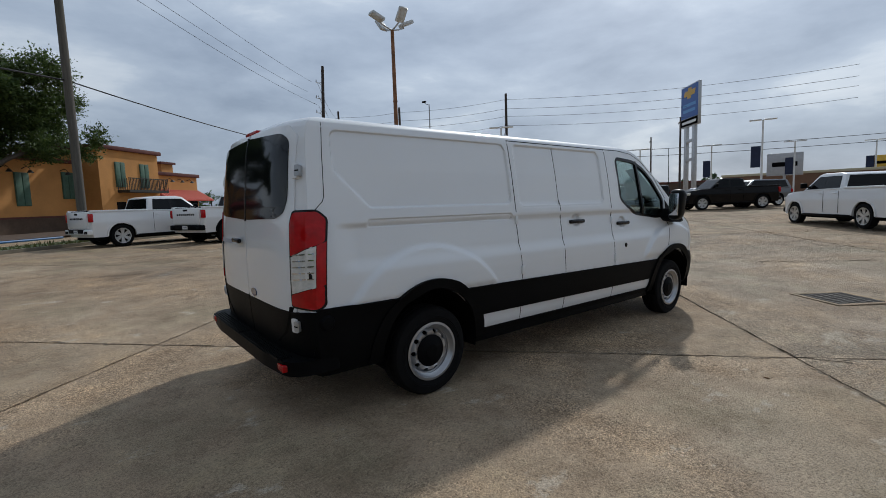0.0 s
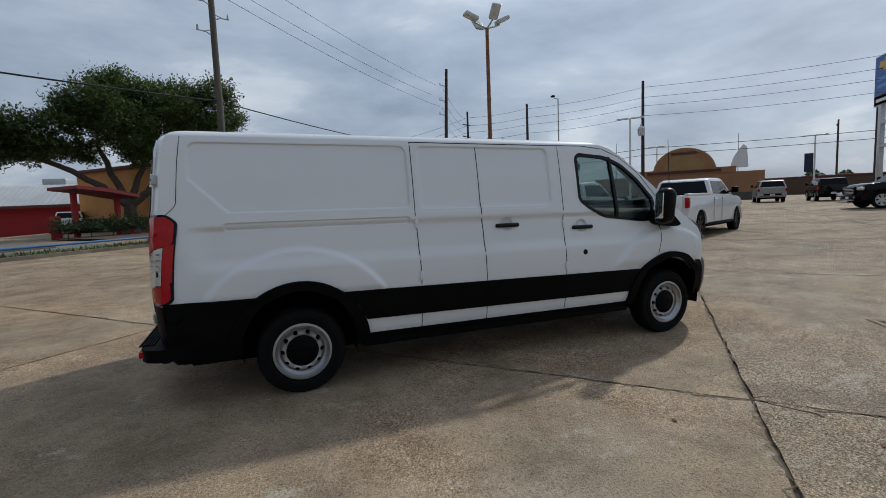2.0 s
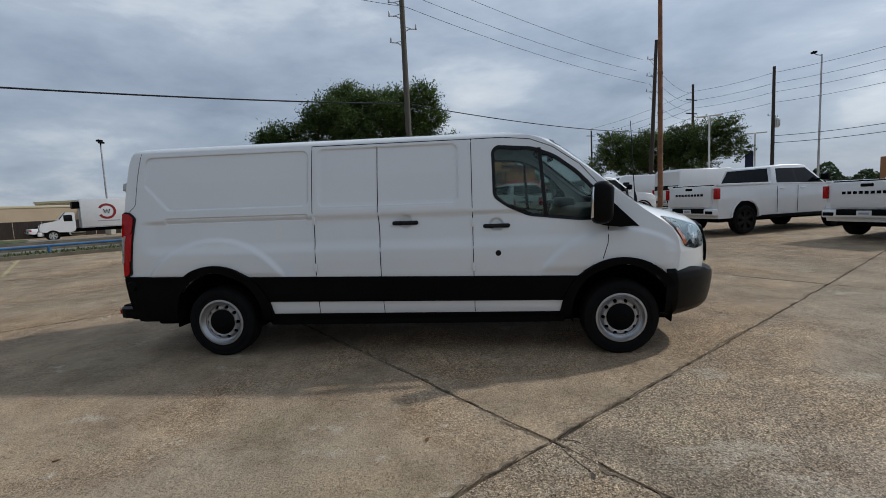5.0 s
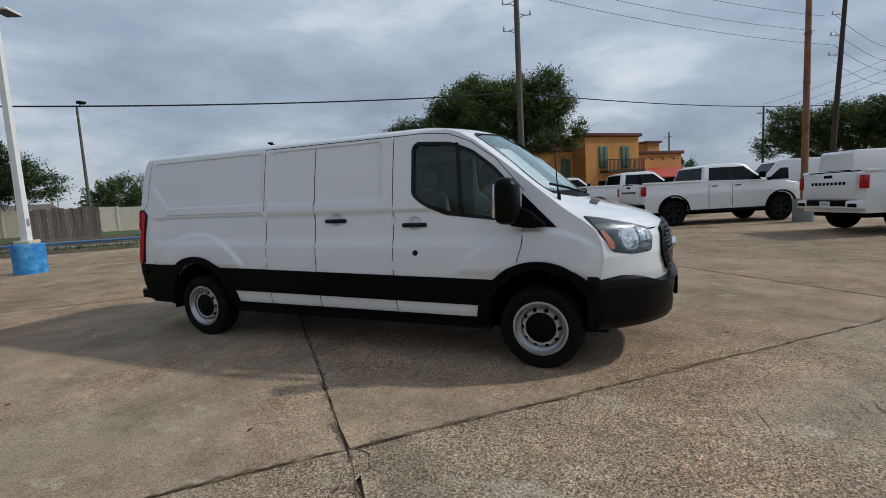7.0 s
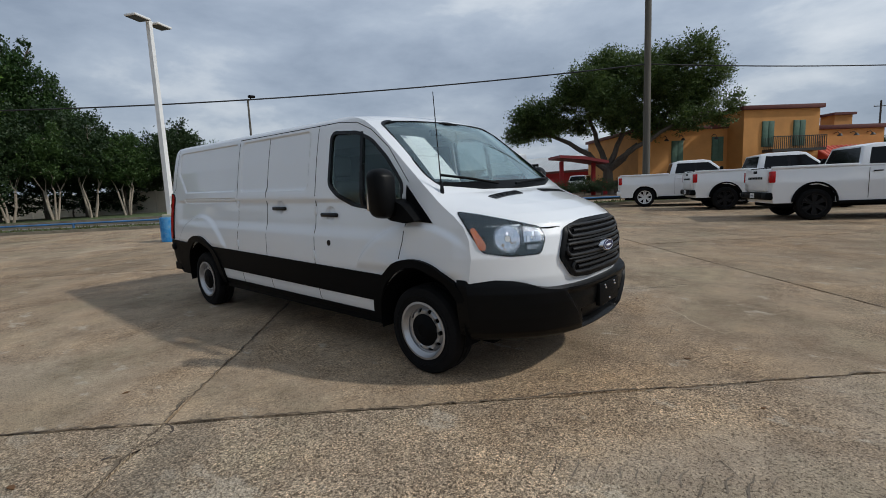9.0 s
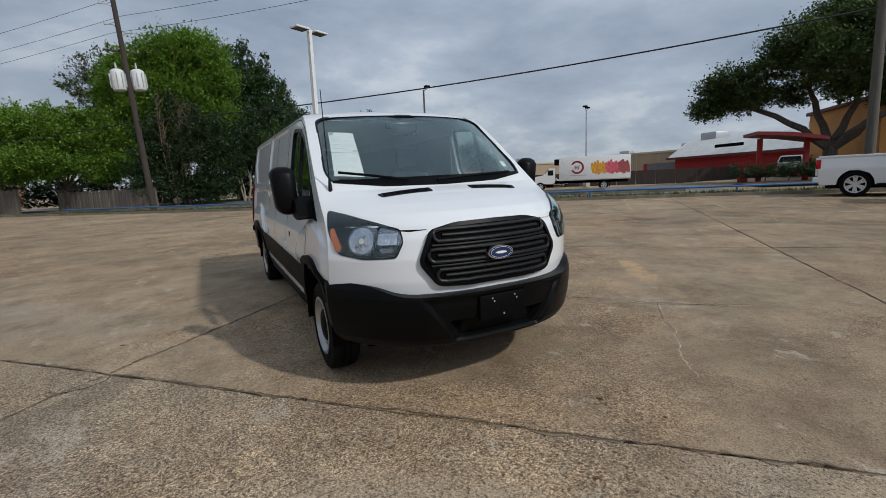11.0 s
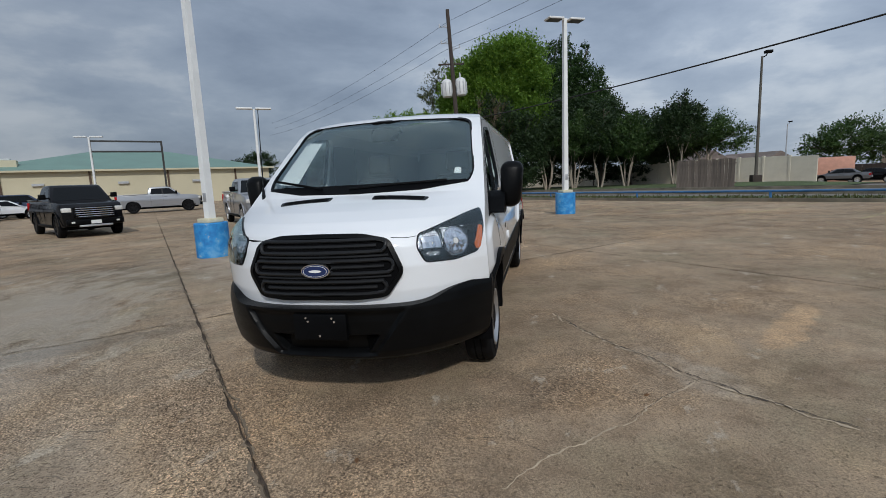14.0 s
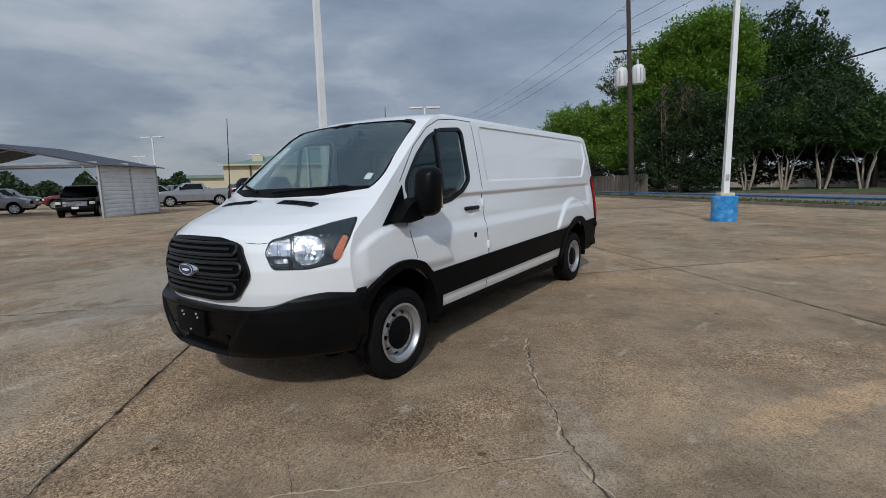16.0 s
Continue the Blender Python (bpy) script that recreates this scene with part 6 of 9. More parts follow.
def box_truck(at):
    M_CABW = P_WHITE
    t = thing("box_truck", "white refrigerated box truck with pictures of food on its side", "truck", at=at)
    b = part("cargo_box", boxed(-5.4, 2.3, -1.25, 1.25, 1.15, 3.75, bevel=0.03), M_WHITEMARK, t, "white cargo box")
    part("box_rail", boxed(-5.42, 2.32, -1.27, 1.27, 1.08, 1.2), M_GALV, b)
    for s in (-1, 1):
        y0, y1 = (-1.262, -1.251) if s < 0 else (1.251, 1.262)
        ring = bmesh.new()
        prism(ring, arc(0.3, 2.55, 0.74, 30, 330, 30) + arc(0.3, 2.55, 0.53, 330, 30, 30), "y", y0, y1)
        part("round_mark", ring, surface("dark_red_print", (0.25, 0.015, 0.02), 0.5), b)
        w = bmesh.new()
        tube(w, [(0.06, (y0 + y1) / 2, 2.75), (0.16, (y0 + y1) / 2, 2.38), (0.30, (y0 + y1) / 2, 2.70), (0.44, (y0 + y1) / 2, 2.38), (0.54, (y0 + y1) / 2, 2.75)], 0.045, 6)
        part("letter_mark", w, M_SEAM, b)
        part("print_line", boxed(-0.7, 1.1, y0, y1, 1.62, 1.70), M_INK, b)
        food = [((-1.3, -2.75), (0.75, 0.36, 0.04)), ((-2.8, -4.1), (0.70, 0.13, 0.17)), ((-4.15, -5.25), (0.42, 0.10, 0.10))]
        for (xa, xb), col in food:
            m_ = surface("food_print", col, 0.5, vary=0.35, scale=4, grain=9)
            blob = bmesh.new()
            n = 5
            for k in range(n):
                cx = xa + (xb - xa) * (k + 0.5) / n
                o = [(cx + (px * 0.27) + 0.1 * pz, 2.3 + 0.98 * pz * (0.7 + 0.3 * ((k * 7) % 3) / 2)) for px, pz in ((-0.5, -0.6), (0.5, -0.7), (0.8, 0.2), (0.5, 0.9), (-0.2, 1.0), (-0.7, 0.3))]
                prism(blob, o, "y", y0 - s * 0.001 * k, y1 + s * 0.001 * k)
            part("food_picture", blob, m_, b)
    part("cooler_unit", boxed(2.3, 2.85, -0.9, 0.9, 2.9, 3.55, bevel=0.06), M_PLASTIC, t)
    cab = bmesh.new()
    prism(cab, rounded([(2.75, 0.95), (2.75, 2.55), (3.4, 2.6), (3.95, 1.85), (5.2, 1.62), (5.35, 1.3), (5.35, 0.85), (3.0, 0.75)], 0.12), "y", -1.1, 1.1)
    bmesh.ops.bevel(cab, geom=[e for e in cab.edges if abs(e.verts[0].co.y - e.verts[1].co.y) < 1e-5], offset=0.1, segments=3, affect="EDGES", clamp_overlap=True)
    c = part("cab", cab, M_CABW, t, "white conventional cab")
    for s in (-1, 1):
        part("side_window", boxed(2.95, 3.6, min(s * 1.06, s * 1.106), max(s * 1.06, s * 1.106), 1.75, 2.35, bevel=0.02), M_DARKGLASS, c)
    ws = bmesh.new()
    prism(ws, [(3.42, 2.55), (3.95, 1.92), (3.99, 1.95), (3.46, 2.58)], "y", -0.95, 0.95)
    part("windscreen", ws, M_DARKGLASS, c)
    part("grille", boxed(5.33, 5.40, -0.5, 0.5, 0.95, 1.5, bevel=0.02), M_CHROME, c)
    part("bumper", boxed(5.2, 5.5, -1.1, 1.1, 0.5, 0.85, bevel=0.05), P_WHITE, t)
    part("fuel_tank", lathed([(0.0, 1.9), (0.3, 1.9), (0.3, 3.0), (0.0, 3.0)], 20, "x"), M_CHROME, t).location = (0, -0.95, 0.7)
    part("frame", boxed(-5.2, 5.0, -0.5, 0.5, 0.75, 1.1), M_SEAM, t)
    for x in (4.45, -2.6):
        for s in (1, -1):
            wheel("wheel", t, (x, -s * 1.0, 0.5), 0.5, 0.3, 0.3, M_ALLOY, "alloy", s)
    part("mud_flap", boxed(-3.4, -3.35, -1.2, -0.7, 0.2, 0.9), M_SEAM, t)
    return t


box_truck(pose(-36.2, 37.4, ground_z(-36, 37) , 0, 0, 228))

# ---- poles, wires ----
M_WOOD = surface("weathered_pole_wood", (0.115, 0.105, 0.088), 0.9, vary=0.3, scale=2, grain=40, bump=0.004, stretch=(6, 6, 0.4))
M_DARKWOOD = surface("dark_pole_wood", (0.055, 0.042, 0.035), 0.9, vary=0.3, scale=2, grain=40, bump=0.004, stretch=(6, 6, 0.4))
M_RUST = surface("rusty_steel", (0.25, 0.115, 0.055), 0.75, vary=0.45, scale=2.2, grain=14, bump=0.002)
M_POLEWHITE = surface("white_pole_paint", (0.74, 0.75, 0.74), 0.45, vary=0.08, scale=2, grain=60)


def chipped_blue():
    mat, nt, b = principled("chipped_blue_paint")
    big, fine, chip = noise_tex(nt, 5, 5, 0.6), noise_tex(nt, 30, 4, 0.6), noise_tex(nt, 9, 6, 0.7)
    base = ramp_of(nt, big.outputs[0], [(0.35, (0.02, 0.17, 0.46)), (0.5, (0.03, 0.25, 0.58)), (0.66, (0.13, 0.36, 0.62))])
    bare = ramp_of(nt, chip.outputs[0], [(0.63, (0, 0, 0)), (0.66, (0.85,) * 3)])
    nt.links.new(mixed(nt, base.outputs[0], (0.45, 0.46, 0.45), bare.outputs[0]), b.inputs["Base Color"])
    b.inputs["Roughness"].default_value = 0.6
    bn = nt.nodes.new("ShaderNodeBump")
    bn.inputs["Strength"].default_value, bn.inputs["Distance"].default_value = 1.0, 0.006
    nt.links.new(fine.outputs[0], bn.inputs["Height"])
    nt.links.new(bn.outputs[0], b.inputs["Normal"])
    return mat


M_BUCKET = chipped_blue()
M_RAIL = surface("blue_rail_paint", (0.05, 0.16, 0.36), 0.5, vary=0.3, scale=2, grain=20)
M_PADC = surface("pale_concrete", (0.42, 0.40, 0.35), 0.9, vary=0.15, scale=4, grain=40, bump=0.003)
M_WIRE = surface("wire_black", (0.012, 0.012, 0.013), 0.6, vary=0.1)
M_PORCELAIN = surface("grey_porcelain", (0.45, 0.46, 0.48), 0.35, vary=0.1)
M_LAMPHEAD = surface("lamp_glass", (0.55, 0.56, 0.55), 0.3, vary=0.1)


def utility_pole(label, x, y, h, mat, r=0.15, lean=(0, 0), arms=(), brackets=(), pots=(), pot_size=1.0):
    """arms: (height, half length, heading); brackets: (height, heading); pots: transformers at (height, headings)."""
    p = thing("utility_pole", label, "utility pole", at=pose(x, y, ground_z(x, y) - 0.3, lean[0], lean[1], 0))
    part("pole", tubed([(0, 0, 0), (0, 0, h * 0.5), (0, 0, h + 0.3)], [r, r * 0.87, r * 0.7], 14), mat, p)
    for z, hl, a in arms:
        c, s = math.cos(radians(a)), math.sin(radians(a))
        arm = boxed(-hl, hl, -0.05, 0.05, z + 0.24, z + 0.36, bevel=0.01)
        bmesh.ops.transform(arm, matrix=pose(0, 0, 0, 0, 0, a) @ Matrix.Translation((0, 0.2, 0)), verts=arm.verts[:])
        part("crossarm", arm, mat, p)
        for f in (-0.9, -0.35, 0.35, 0.9):
            ins = lathed([(0.0, 0.0), (0.05, 0.0), (0.03, 0.05), (0.055, 0.08), (0.03, 0.12), (0.0, 0.16)], 10, "z")
            part("insulator", ins, M_PORCELAIN, p).location = (c * hl * f - s * 0.2, s * hl * f + c * 0.2, z + 0.36)
    for z, a in brackets:
        c, s = math.cos(radians(a)), math.sin(radians(a))
        b = bmesh.new()
        tube(b, [(0, 0, z + 0.1), (c * 0.35, s * 0.35, z + 0.3), (c * 0.75, s * 0.75, z + 0.32)], 0.03, 6)
        tube(b, [(0, 0, z + 0.45), (c * 0.5, s * 0.5, z + 0.32)], 0.02, 6)
        part("bracket", b, M_GALV, p)
        part("insulator", tubed([(c * 0.75, s * 0.75, z + 0.30), (c * 0.75, s * 0.75, z + 0.48), (c * 0.75, s * 0.75, z + 0.58)], [0.06, 0.05, 0.03], 10), M_PORCELAIN, p)
    for z, angles in pots:
        for a in angles:
            c, s = math.cos(radians(a)), math.sin(radians(a))
            pot = part("transformer", lathed([(0.0, z), (0.30, z), (0.33, z + 0.05), (0.33, z + 0.95), (0.30, z + 1.02), (0.18, z + 1.1), (0.0, z + 1.12)], 20, "z"), surface("grey_tank_paint", (0.66, 0.67, 0.67), 0.45, vary=0.08), p)
            pot.location = (c * 0.46 * pot_size, s * 0.46 * pot_size, z * (1 - pot_size))
            pot.scale = (pot_size,) * 3
            for k in range(10):
                q = k * math.tau / 10
                fin = boxed(0.32, 0.40, -0.012, 0.012, z + 0.15, z + 0.85)
                bmesh.ops.transform(fin, matrix=Matrix.Rotation(q, 4, "Z"), verts=fin.verts[:])
                part("cooling_fin", fin, M_PORCELAIN, pot)
            for d in (-0.1, 0.12):
                part("bushing", tubed([(d, 0, z + 1.08), (d, 0, z + 1.2), (d, 0, z + 1.42)], [0.035, 0.05, 0.02], 8), M_PORCELAIN, pot)
    return p


def wire(a, b, sag, r=0.012, label="thin black power line between poles"):
    a, b = Vector(a), Vector(b)
    n = 24
    bm = bmesh.new()
    tube(bm, [a.lerp(b, k / n) - Vector((0, 0, sag * 4 * (k / n) * (1 - k / n))) for k in range(n + 1)], r, 5)
    return tagged(link_mesh("power_line", bm, M_WIRE), label, "power line", "overhead lines")


POLE_A, POLE_B, POLE_C = (-31.9, -4.95), (-3.6, 22.2), (16.1, 40.4)
utility_pole("dark wooden utility pole with two grey transformers at the lot edge", *POLE_A, 14.6, M_DARKWOOD, 0.20, (3.1, -1.2), arms=[(10.55, 1.05, 112)], brackets=[(13.4, 265), (12.2, 255), (11.6, 80)], pots=[(8.35, (100, 268))], pot_size=1.22)
utility_pole("weathered wooden utility pole beside the grass strip", *POLE_B, 15.5, M_WOOD, 0.19, (0, 0), arms=[], brackets=[(12.6, 200), (11.9, 190), (11.2, 20), (10.4, 200)])
utility_pole("tall dark wooden utility pole with side brackets", *POLE_C, 14.9, M_DARKWOOD, 0.20, (0, 2.4), brackets=[(13.2, 190), (11.7, 190), (10.3, 190)])
utility_pole("dark wooden utility pole across the road", 42.7, 40.4, 14.9, M_DARKWOOD, 0.22, pots=[(8.6, (200,))])
utility_pole("dark wooden utility pole across the road", 34.5, 53.7, 14.6, M_DARKWOOD, 0.22, brackets=[(9.0, 200)], pots=[(8.0, (20,))])
utility_pole("dark wooden crossarm utility pole across the road", 29.0, 62.0, 15.0, M_DARKWOOD, 0.2, arms=[(13.0, 1.0, 30), (11.2, 1.0, 30), (9.4, 1.0, 30)])
for k, (x, y) in enumerate(((20, 82), (8, 104), (-6, 130), (70, 30), (90, 45))):
    utility_pole("distant dark wooden utility pole", x, y, 12.5, M_DARKWOOD, 0.18, arms=[(11.6, 0.9, 30)])
cable_end, pole_top = (-32.0, -5.28, 6.1), (-32.15, -5.68)
wire(cable_end, (POLE_B[0], POLE_B[1], 7.25), 0.55, 0.035, "thick black cable sagging between utility poles")
wire((POLE_B[0], POLE_B[1], 7.25), (POLE_C[0], POLE_C[1], 7.0), 0.35, 0.03, "thick black cable sagging between utility poles")
wire(cable_end, (-75, -48, 6.0), 0.7, 0.03, "thick black cable sagging between utility poles")
for dz, off in ((14.1, 0.0), (13.2, 0.5), (11.9, -0.4)):
    o = V * off
    wire((pole_top[0] + o.x, pole_top[1] + o.y, dz - 0.3), (POLE_B[0] + o.x, POLE_B[1] + o.y, dz + 0.6), 0.7)
    wire((POLE_B[0] + o.x, POLE_B[1] + o.y, dz + 0.6), (POLE_C[0] - 0.6 + o.x, POLE_C[1] + o.y, dz - 0.5), 0.4)
    wire((pole_top[0] + o.x, pole_top[1] + o.y, dz - 0.3), (-75 + o.x, -48 + o.y, dz - 0.6), 0.9)
for z in (14.8, 13.6, 12.6, 11.4):
    wire((42.7, 40.4, z), (34.5, 53.7, z - 0.2), 0.3, 0.018)
    wire((34.5, 53.7, z - 0.2), (29, 62, z - 0.1), 0.2, 0.018)
    wire((42.7, 40.4, z), (62, 8, z - 0.4), 0.7, 0.02)
    wire((29, 62, z - 0.1), (20, 82, z - 1.5), 0.4, 0.018)
    wire((29, 62, z - 0.3), (POLE_C[0], POLE_C[1], z - 1.2), 0.8, 0.015)
for z in (7.4, 6.6):
    wire((42.7, 40.4, z), (75, -10, z + 0.5), 0.6, 0.03)
    wire((42.7, 40.4, z), (34.5, 53.7, z), 0.3, 0.03)
wire((POLE_B[0], POLE_B[1], 8.9), (POLE_B[0] - 0.1, POLE_B[1] + 0.5, 3.2), 0.0, 0.03, "black service cable running down a pole")


# near-black glass colour holds the shade under the lamp heads
M_UNDERSHADE = surface("lamp_underside_shade", (0.03, 0.03, 0.03), 0.3, vary=0.1)


def bucket_lamp(label, x, y, h, heading):
    p = thing("lot_lamp", label, "street lamp", "lot lamps", at=pose(x, y, ground_z(x, y), 0, 0, heading))
    rb = 0.36
    base = part("base_drum", lathed([(0.0, 0.0), (rb, 0.0), (rb, 0.76), (rb - 0.015, 0.78), (0.0, 0.78)], 32, "z"), M_BUCKET, p, "round concrete base in chipped blue paint")
    part("base_plate", boxed(-0.20, 0.20, -0.20, 0.20, 0.78, 0.88, bevel=0.02), surface("cream_paint", (0.62, 0.57, 0.40), 0.7, vary=0.15), p)
    pole = bmesh.new()
    prism(pole, [(-0.085, -0.085), (0.085, -0.085), (0.085, 0.085), (-0.085, 0.085)], "z", 0.875, h)
    for v in pole.verts:
        if v.co.z > 2:
            v.co.x *= 0.72
            v.co.y *= 0.72
    part("pole", pole, M_POLEWHITE, p, "square white tapered pole")
    part("hand_hole", boxed(-0.05, 0.05, -0.092, -0.08, 1.25, 1.45, bevel=0.005), M_GALV, p)
    for s in (-1, 1):
        arm = part("lamp_head", boxed(min(s * 0.12, s * 0.70), max(s * 0.12, s * 0.70), -0.21, 0.21, h - 0.07, h + 0.0, bevel=0.025), M_POLEWHITE, p)
        part("lamp_glass", boxed(min(s * 0.18, s * 0.66), max(s * 0.18, s * 0.66), -0.17, 0.17, h - 0.082, h - 0.068), M_UNDERSHADE, arm)
        part("lamp_arm", boxed(min(s * 0.02, s * 0.2), max(s * 0.02, s * 0.2), -0.03, 0.03, h - 0.06, h, bevel=0.01), M_POLEWHITE, p)
    return p


bucket_lamp("white lot lamp on a chipped blue drum base", -12.2, 2.2, 6.85, 118)
bucket_lamp("white lot lamp on a chipped blue drum base beside the van", -3.6, -6.05, 7.2, 75)


def tee_lamp(x, y, h, heading, flag=False):
    p = thing("lot_lamp", "slim white lot lamp with two flat heads" + (" and a blue flag" if flag else ""), "street lamp", "tee lamps", at=pose(x, y, ground_z(x, y), 0, 0, heading))
    part("pole", tubed([(0, 0, 0), (0, 0, h)], [0.11, 0.08], 10), M_POLEWHITE, p)
    part("pole_base", lathed([(0.0, 0.0), (0.3, 0.0), (0.3, 0.6), (0.0, 0.62)], 16, "z"), M_PADC, p)
    for s in (-1, 1):
        part("lamp_head", boxed(min(s * 0.1, s * 1.15), max(s * 0.1, s * 1.15), -0.2, 0.2, h - 0.04, h + 0.07, bevel=0.03), M_POLEWHITE, p)
    if flag:
        fl = part("flag", boxed(0.12, 0.95, -0.015, 0.015, h * 0.42, h * 0.42 + 2.1), surface("navy_flag_cloth", (0.02, 0.03, 0.07), 0.8, vary=0.2), p, "navy banner with pale print")
        for k in range(3):
            part("flag_print", boxed(0.28, 0.80, -0.02, -0.016, h * 0.42 + 0.35 + k * 0.55, h * 0.42 + 0.70 + k * 0.55), M_WHITEMARK, fl)


for x, y, h, a, f in ((-24.3, -18.2, 7.0, 125, 0), (-31.5, -40.6, 7, 125, 0), (-58.9, -59.2, 7, 125, 0), (-45.8, -72.2, 7, 125, 0), (-20.0, -51.7, 7, 125, 0), (-33.2, -86.3, 7, 125, 0), (50.4, 13.0, 8, 110, 1), (61.5, 22.1, 7, 110, 1), (67.3, 14.7, 7, 110, 1),
                      (76.2, 8.5, 7, 110, 1), (56.9, 29.3, 7, 110, 1), (29.8, 28.9, 8, 130, 0), (52.9, 48.0, 8, 130, 0), (22.4, 42.6, 8, 150, 0), (31.8, 52.3, 7, 150, 1)):
    tee_lamp(x, y, h, a, f)


def rusty_lamp(x, y, h):
    p = thing("flood_lamp_post", "rusty steel lamp post with a cluster of floodlights", "street lamp", at=pose(x, y, ground_z(x, y)))
    part("pole", tubed([(0, 0, 0.6), (0, 0, h * 0.55), (0, 0, h)], [0.10, 0.09, 0.075], 12), M_RUST, p)
    part("base_drum", lathed([(0.0, 0.0), (0.30, 0.0), (0.30, 0.74), (0.0, 0.76)], 20, "z"), surface("grey_green_concrete", (0.25, 0.29, 0.27), 0.9, vary=0.2, grain=30, bump=0.003), p)
    for z in (1.5, 2.9, 4.4, 5.9):
        part("joint_band", tubed([(0, 0, z - 0.03), (0, 0, z + 0.03)], 0.105, 12), M_RUST, p)
    for a, tilt in ((0, 25), (95, 50), (180, 20), (270, 50)):
        c, s = math.cos(radians(a)), math.sin(radians(a))
        arm = bmesh.new()
        tube(arm, [(0, 0, h), (c * 0.35, s * 0.35, h + 0.1), (c * 0.62, s * 0.62, h + 0.22)], 0.035, 8)
        part("lamp_arm", arm, M_GALV, p)
        hd = boxed(-0.32, 0.32, -0.2, 0.2, -0.08, 0.08, bevel=0.05)
        bmesh.ops.transform(hd, matrix=Matrix.Translation((c * 0.75, s * 0.75, h + 0.42)) @ Matrix.Rotation(radians(a), 4, "Z") @ Matrix.Rotation(radians(-tilt), 4, "Y"), verts=hd.verts[:])
        part("floodlight", hd, M_LAMPHEAD, p)


rusty_lamp(7.6, 13.8, 8.9)


def flood_pole(label, x, y, h, single=False, mat=M_GALV):
    p = thing("flood_lamp_post", label, "street lamp", at=pose(x, y, ground_z(x, y)))
    part("pole", tubed([(0, 0, 0), (0, 0, h)], [0.13, 0.08], 10), mat, p)
    part("base", boxed(-0.35, 0.35, -0.35, 0.35, 0, 0.6, bevel=0.03), M_DARKWOOD if single else M_PADC, p)
    for s in ((1,) if single else (-1, 1)):
        arm = bmesh.new()
        tube(arm, [(0, 0, h - 0.1), (-0.3 * s, 0.4 * s, h + 0.1), (-0.42 * s, 0.55 * s, h + 0.35)], 0.04, 6)
        part("lamp_arm", arm, M_PLASTIC, p)
        part("floodlight", boxed(-0.42 * s - 0.2, -0.42 * s + 0.2, 0.6 * s - 0.28, 0.6 * s + 0.28, h + 0.3, h + 0.52, bevel=0.05), M_PLASTIC, p)


flood_pole("brown wooden street lamp post in the next lot", -37.6, 18.5, 9.9, True, M_WOOD)
flood_pole("slim street lamp post behind the fence", -90.7, 44.1, 9.5, True)
flood_pole("grey post with two floodlights in the next lot", -41.5, 43.5, 9.9)
flood_pole("tall slim street lamp by the road", 37.3, 50.2, 14.7, True)
for x, y, h in ((-26.9, -24.4, 8.0), (58, 62, 11), (70, 48, 11)):
    p = tagged(link_mesh("mast", tubed([(x, y, 0), (x, y, h)], [0.06, 0.03], 8), M_DARKWOOD), "slim dark steel mast standing behind the lot", "mast")

# ---- verge: kerb, grass, rail ----
EDGE = Vector((-2.75, 21.35))
M_GRASS = surface("grass_ground", (0.075, 0.105, 0.035), 0.95, vary=0.4, scale=0.8, grain=25, bump=0.02)
M_KERB = surface("stained_kerb_concrete", (0.20, 0.175, 0.13), 0.9, vary=0.35, scale=1.5, grain=30, bump=0.004)
M_ASPHALT = surface("old_asphalt", (0.17, 0.155, 0.135), 0.9, vary=0.2, scale=0.4, grain=30, bump=0.004)


def along(s, off):
    """A place s metres along the lot's edge and off metres beyond it."""
    q = EDGE + U * s + V * off
    return q.x, q.y


def strip(name, s0, s1, o0, o1, lift, mat, label, category, step=3.0, thick=0.0):
    bm = bmesh.new()
    n = max(1, int((s1 - s0) / step))
    rows = []
    for k in range(n + 1):
        s = s0 + (s1 - s0) * k / n
        row = []
        for o, z in ([(o0, -0.06), (o0, lift), (o1, lift), (o1, -0.06)] if thick else [(o0, lift), ((o0 + o1) / 2, lift), (o1, lift)]):
            x, y = along(s, o)
            row.append(bm.verts.new((x, y, ground_z(x, y) + z)))
        rows.append(row)
    for a, b in zip(rows, rows[1:]):
        for k in range(len(a) - 1):
            bm.faces.new((a[k], b[k], b[k + 1], a[k + 1]))
    return tagged(link_mesh(name, bm, mat, smooth=30), label, category, kind="structure")


strip("kerb", -75, 9, 0.0, 0.16, 0.13, M_KERB, "low stained concrete kerb along the lot's edge", "kerb", thick=1)
strip("verge", -75, 9, 0.16, 2.2, 0.10, M_GRASS, "narrow strip of worn grass behind the kerb", "grass")
strip("neighbouring_lot", -75, -4, 2.2, 16, 0.0, M_ASPHALT, "pale worn paving of the neighbouring lot", "pavement")
strip("lawn", -70, -18, 13.0, 22, 0.05, M_GRASS, "lawn under the row of trees", "grass")


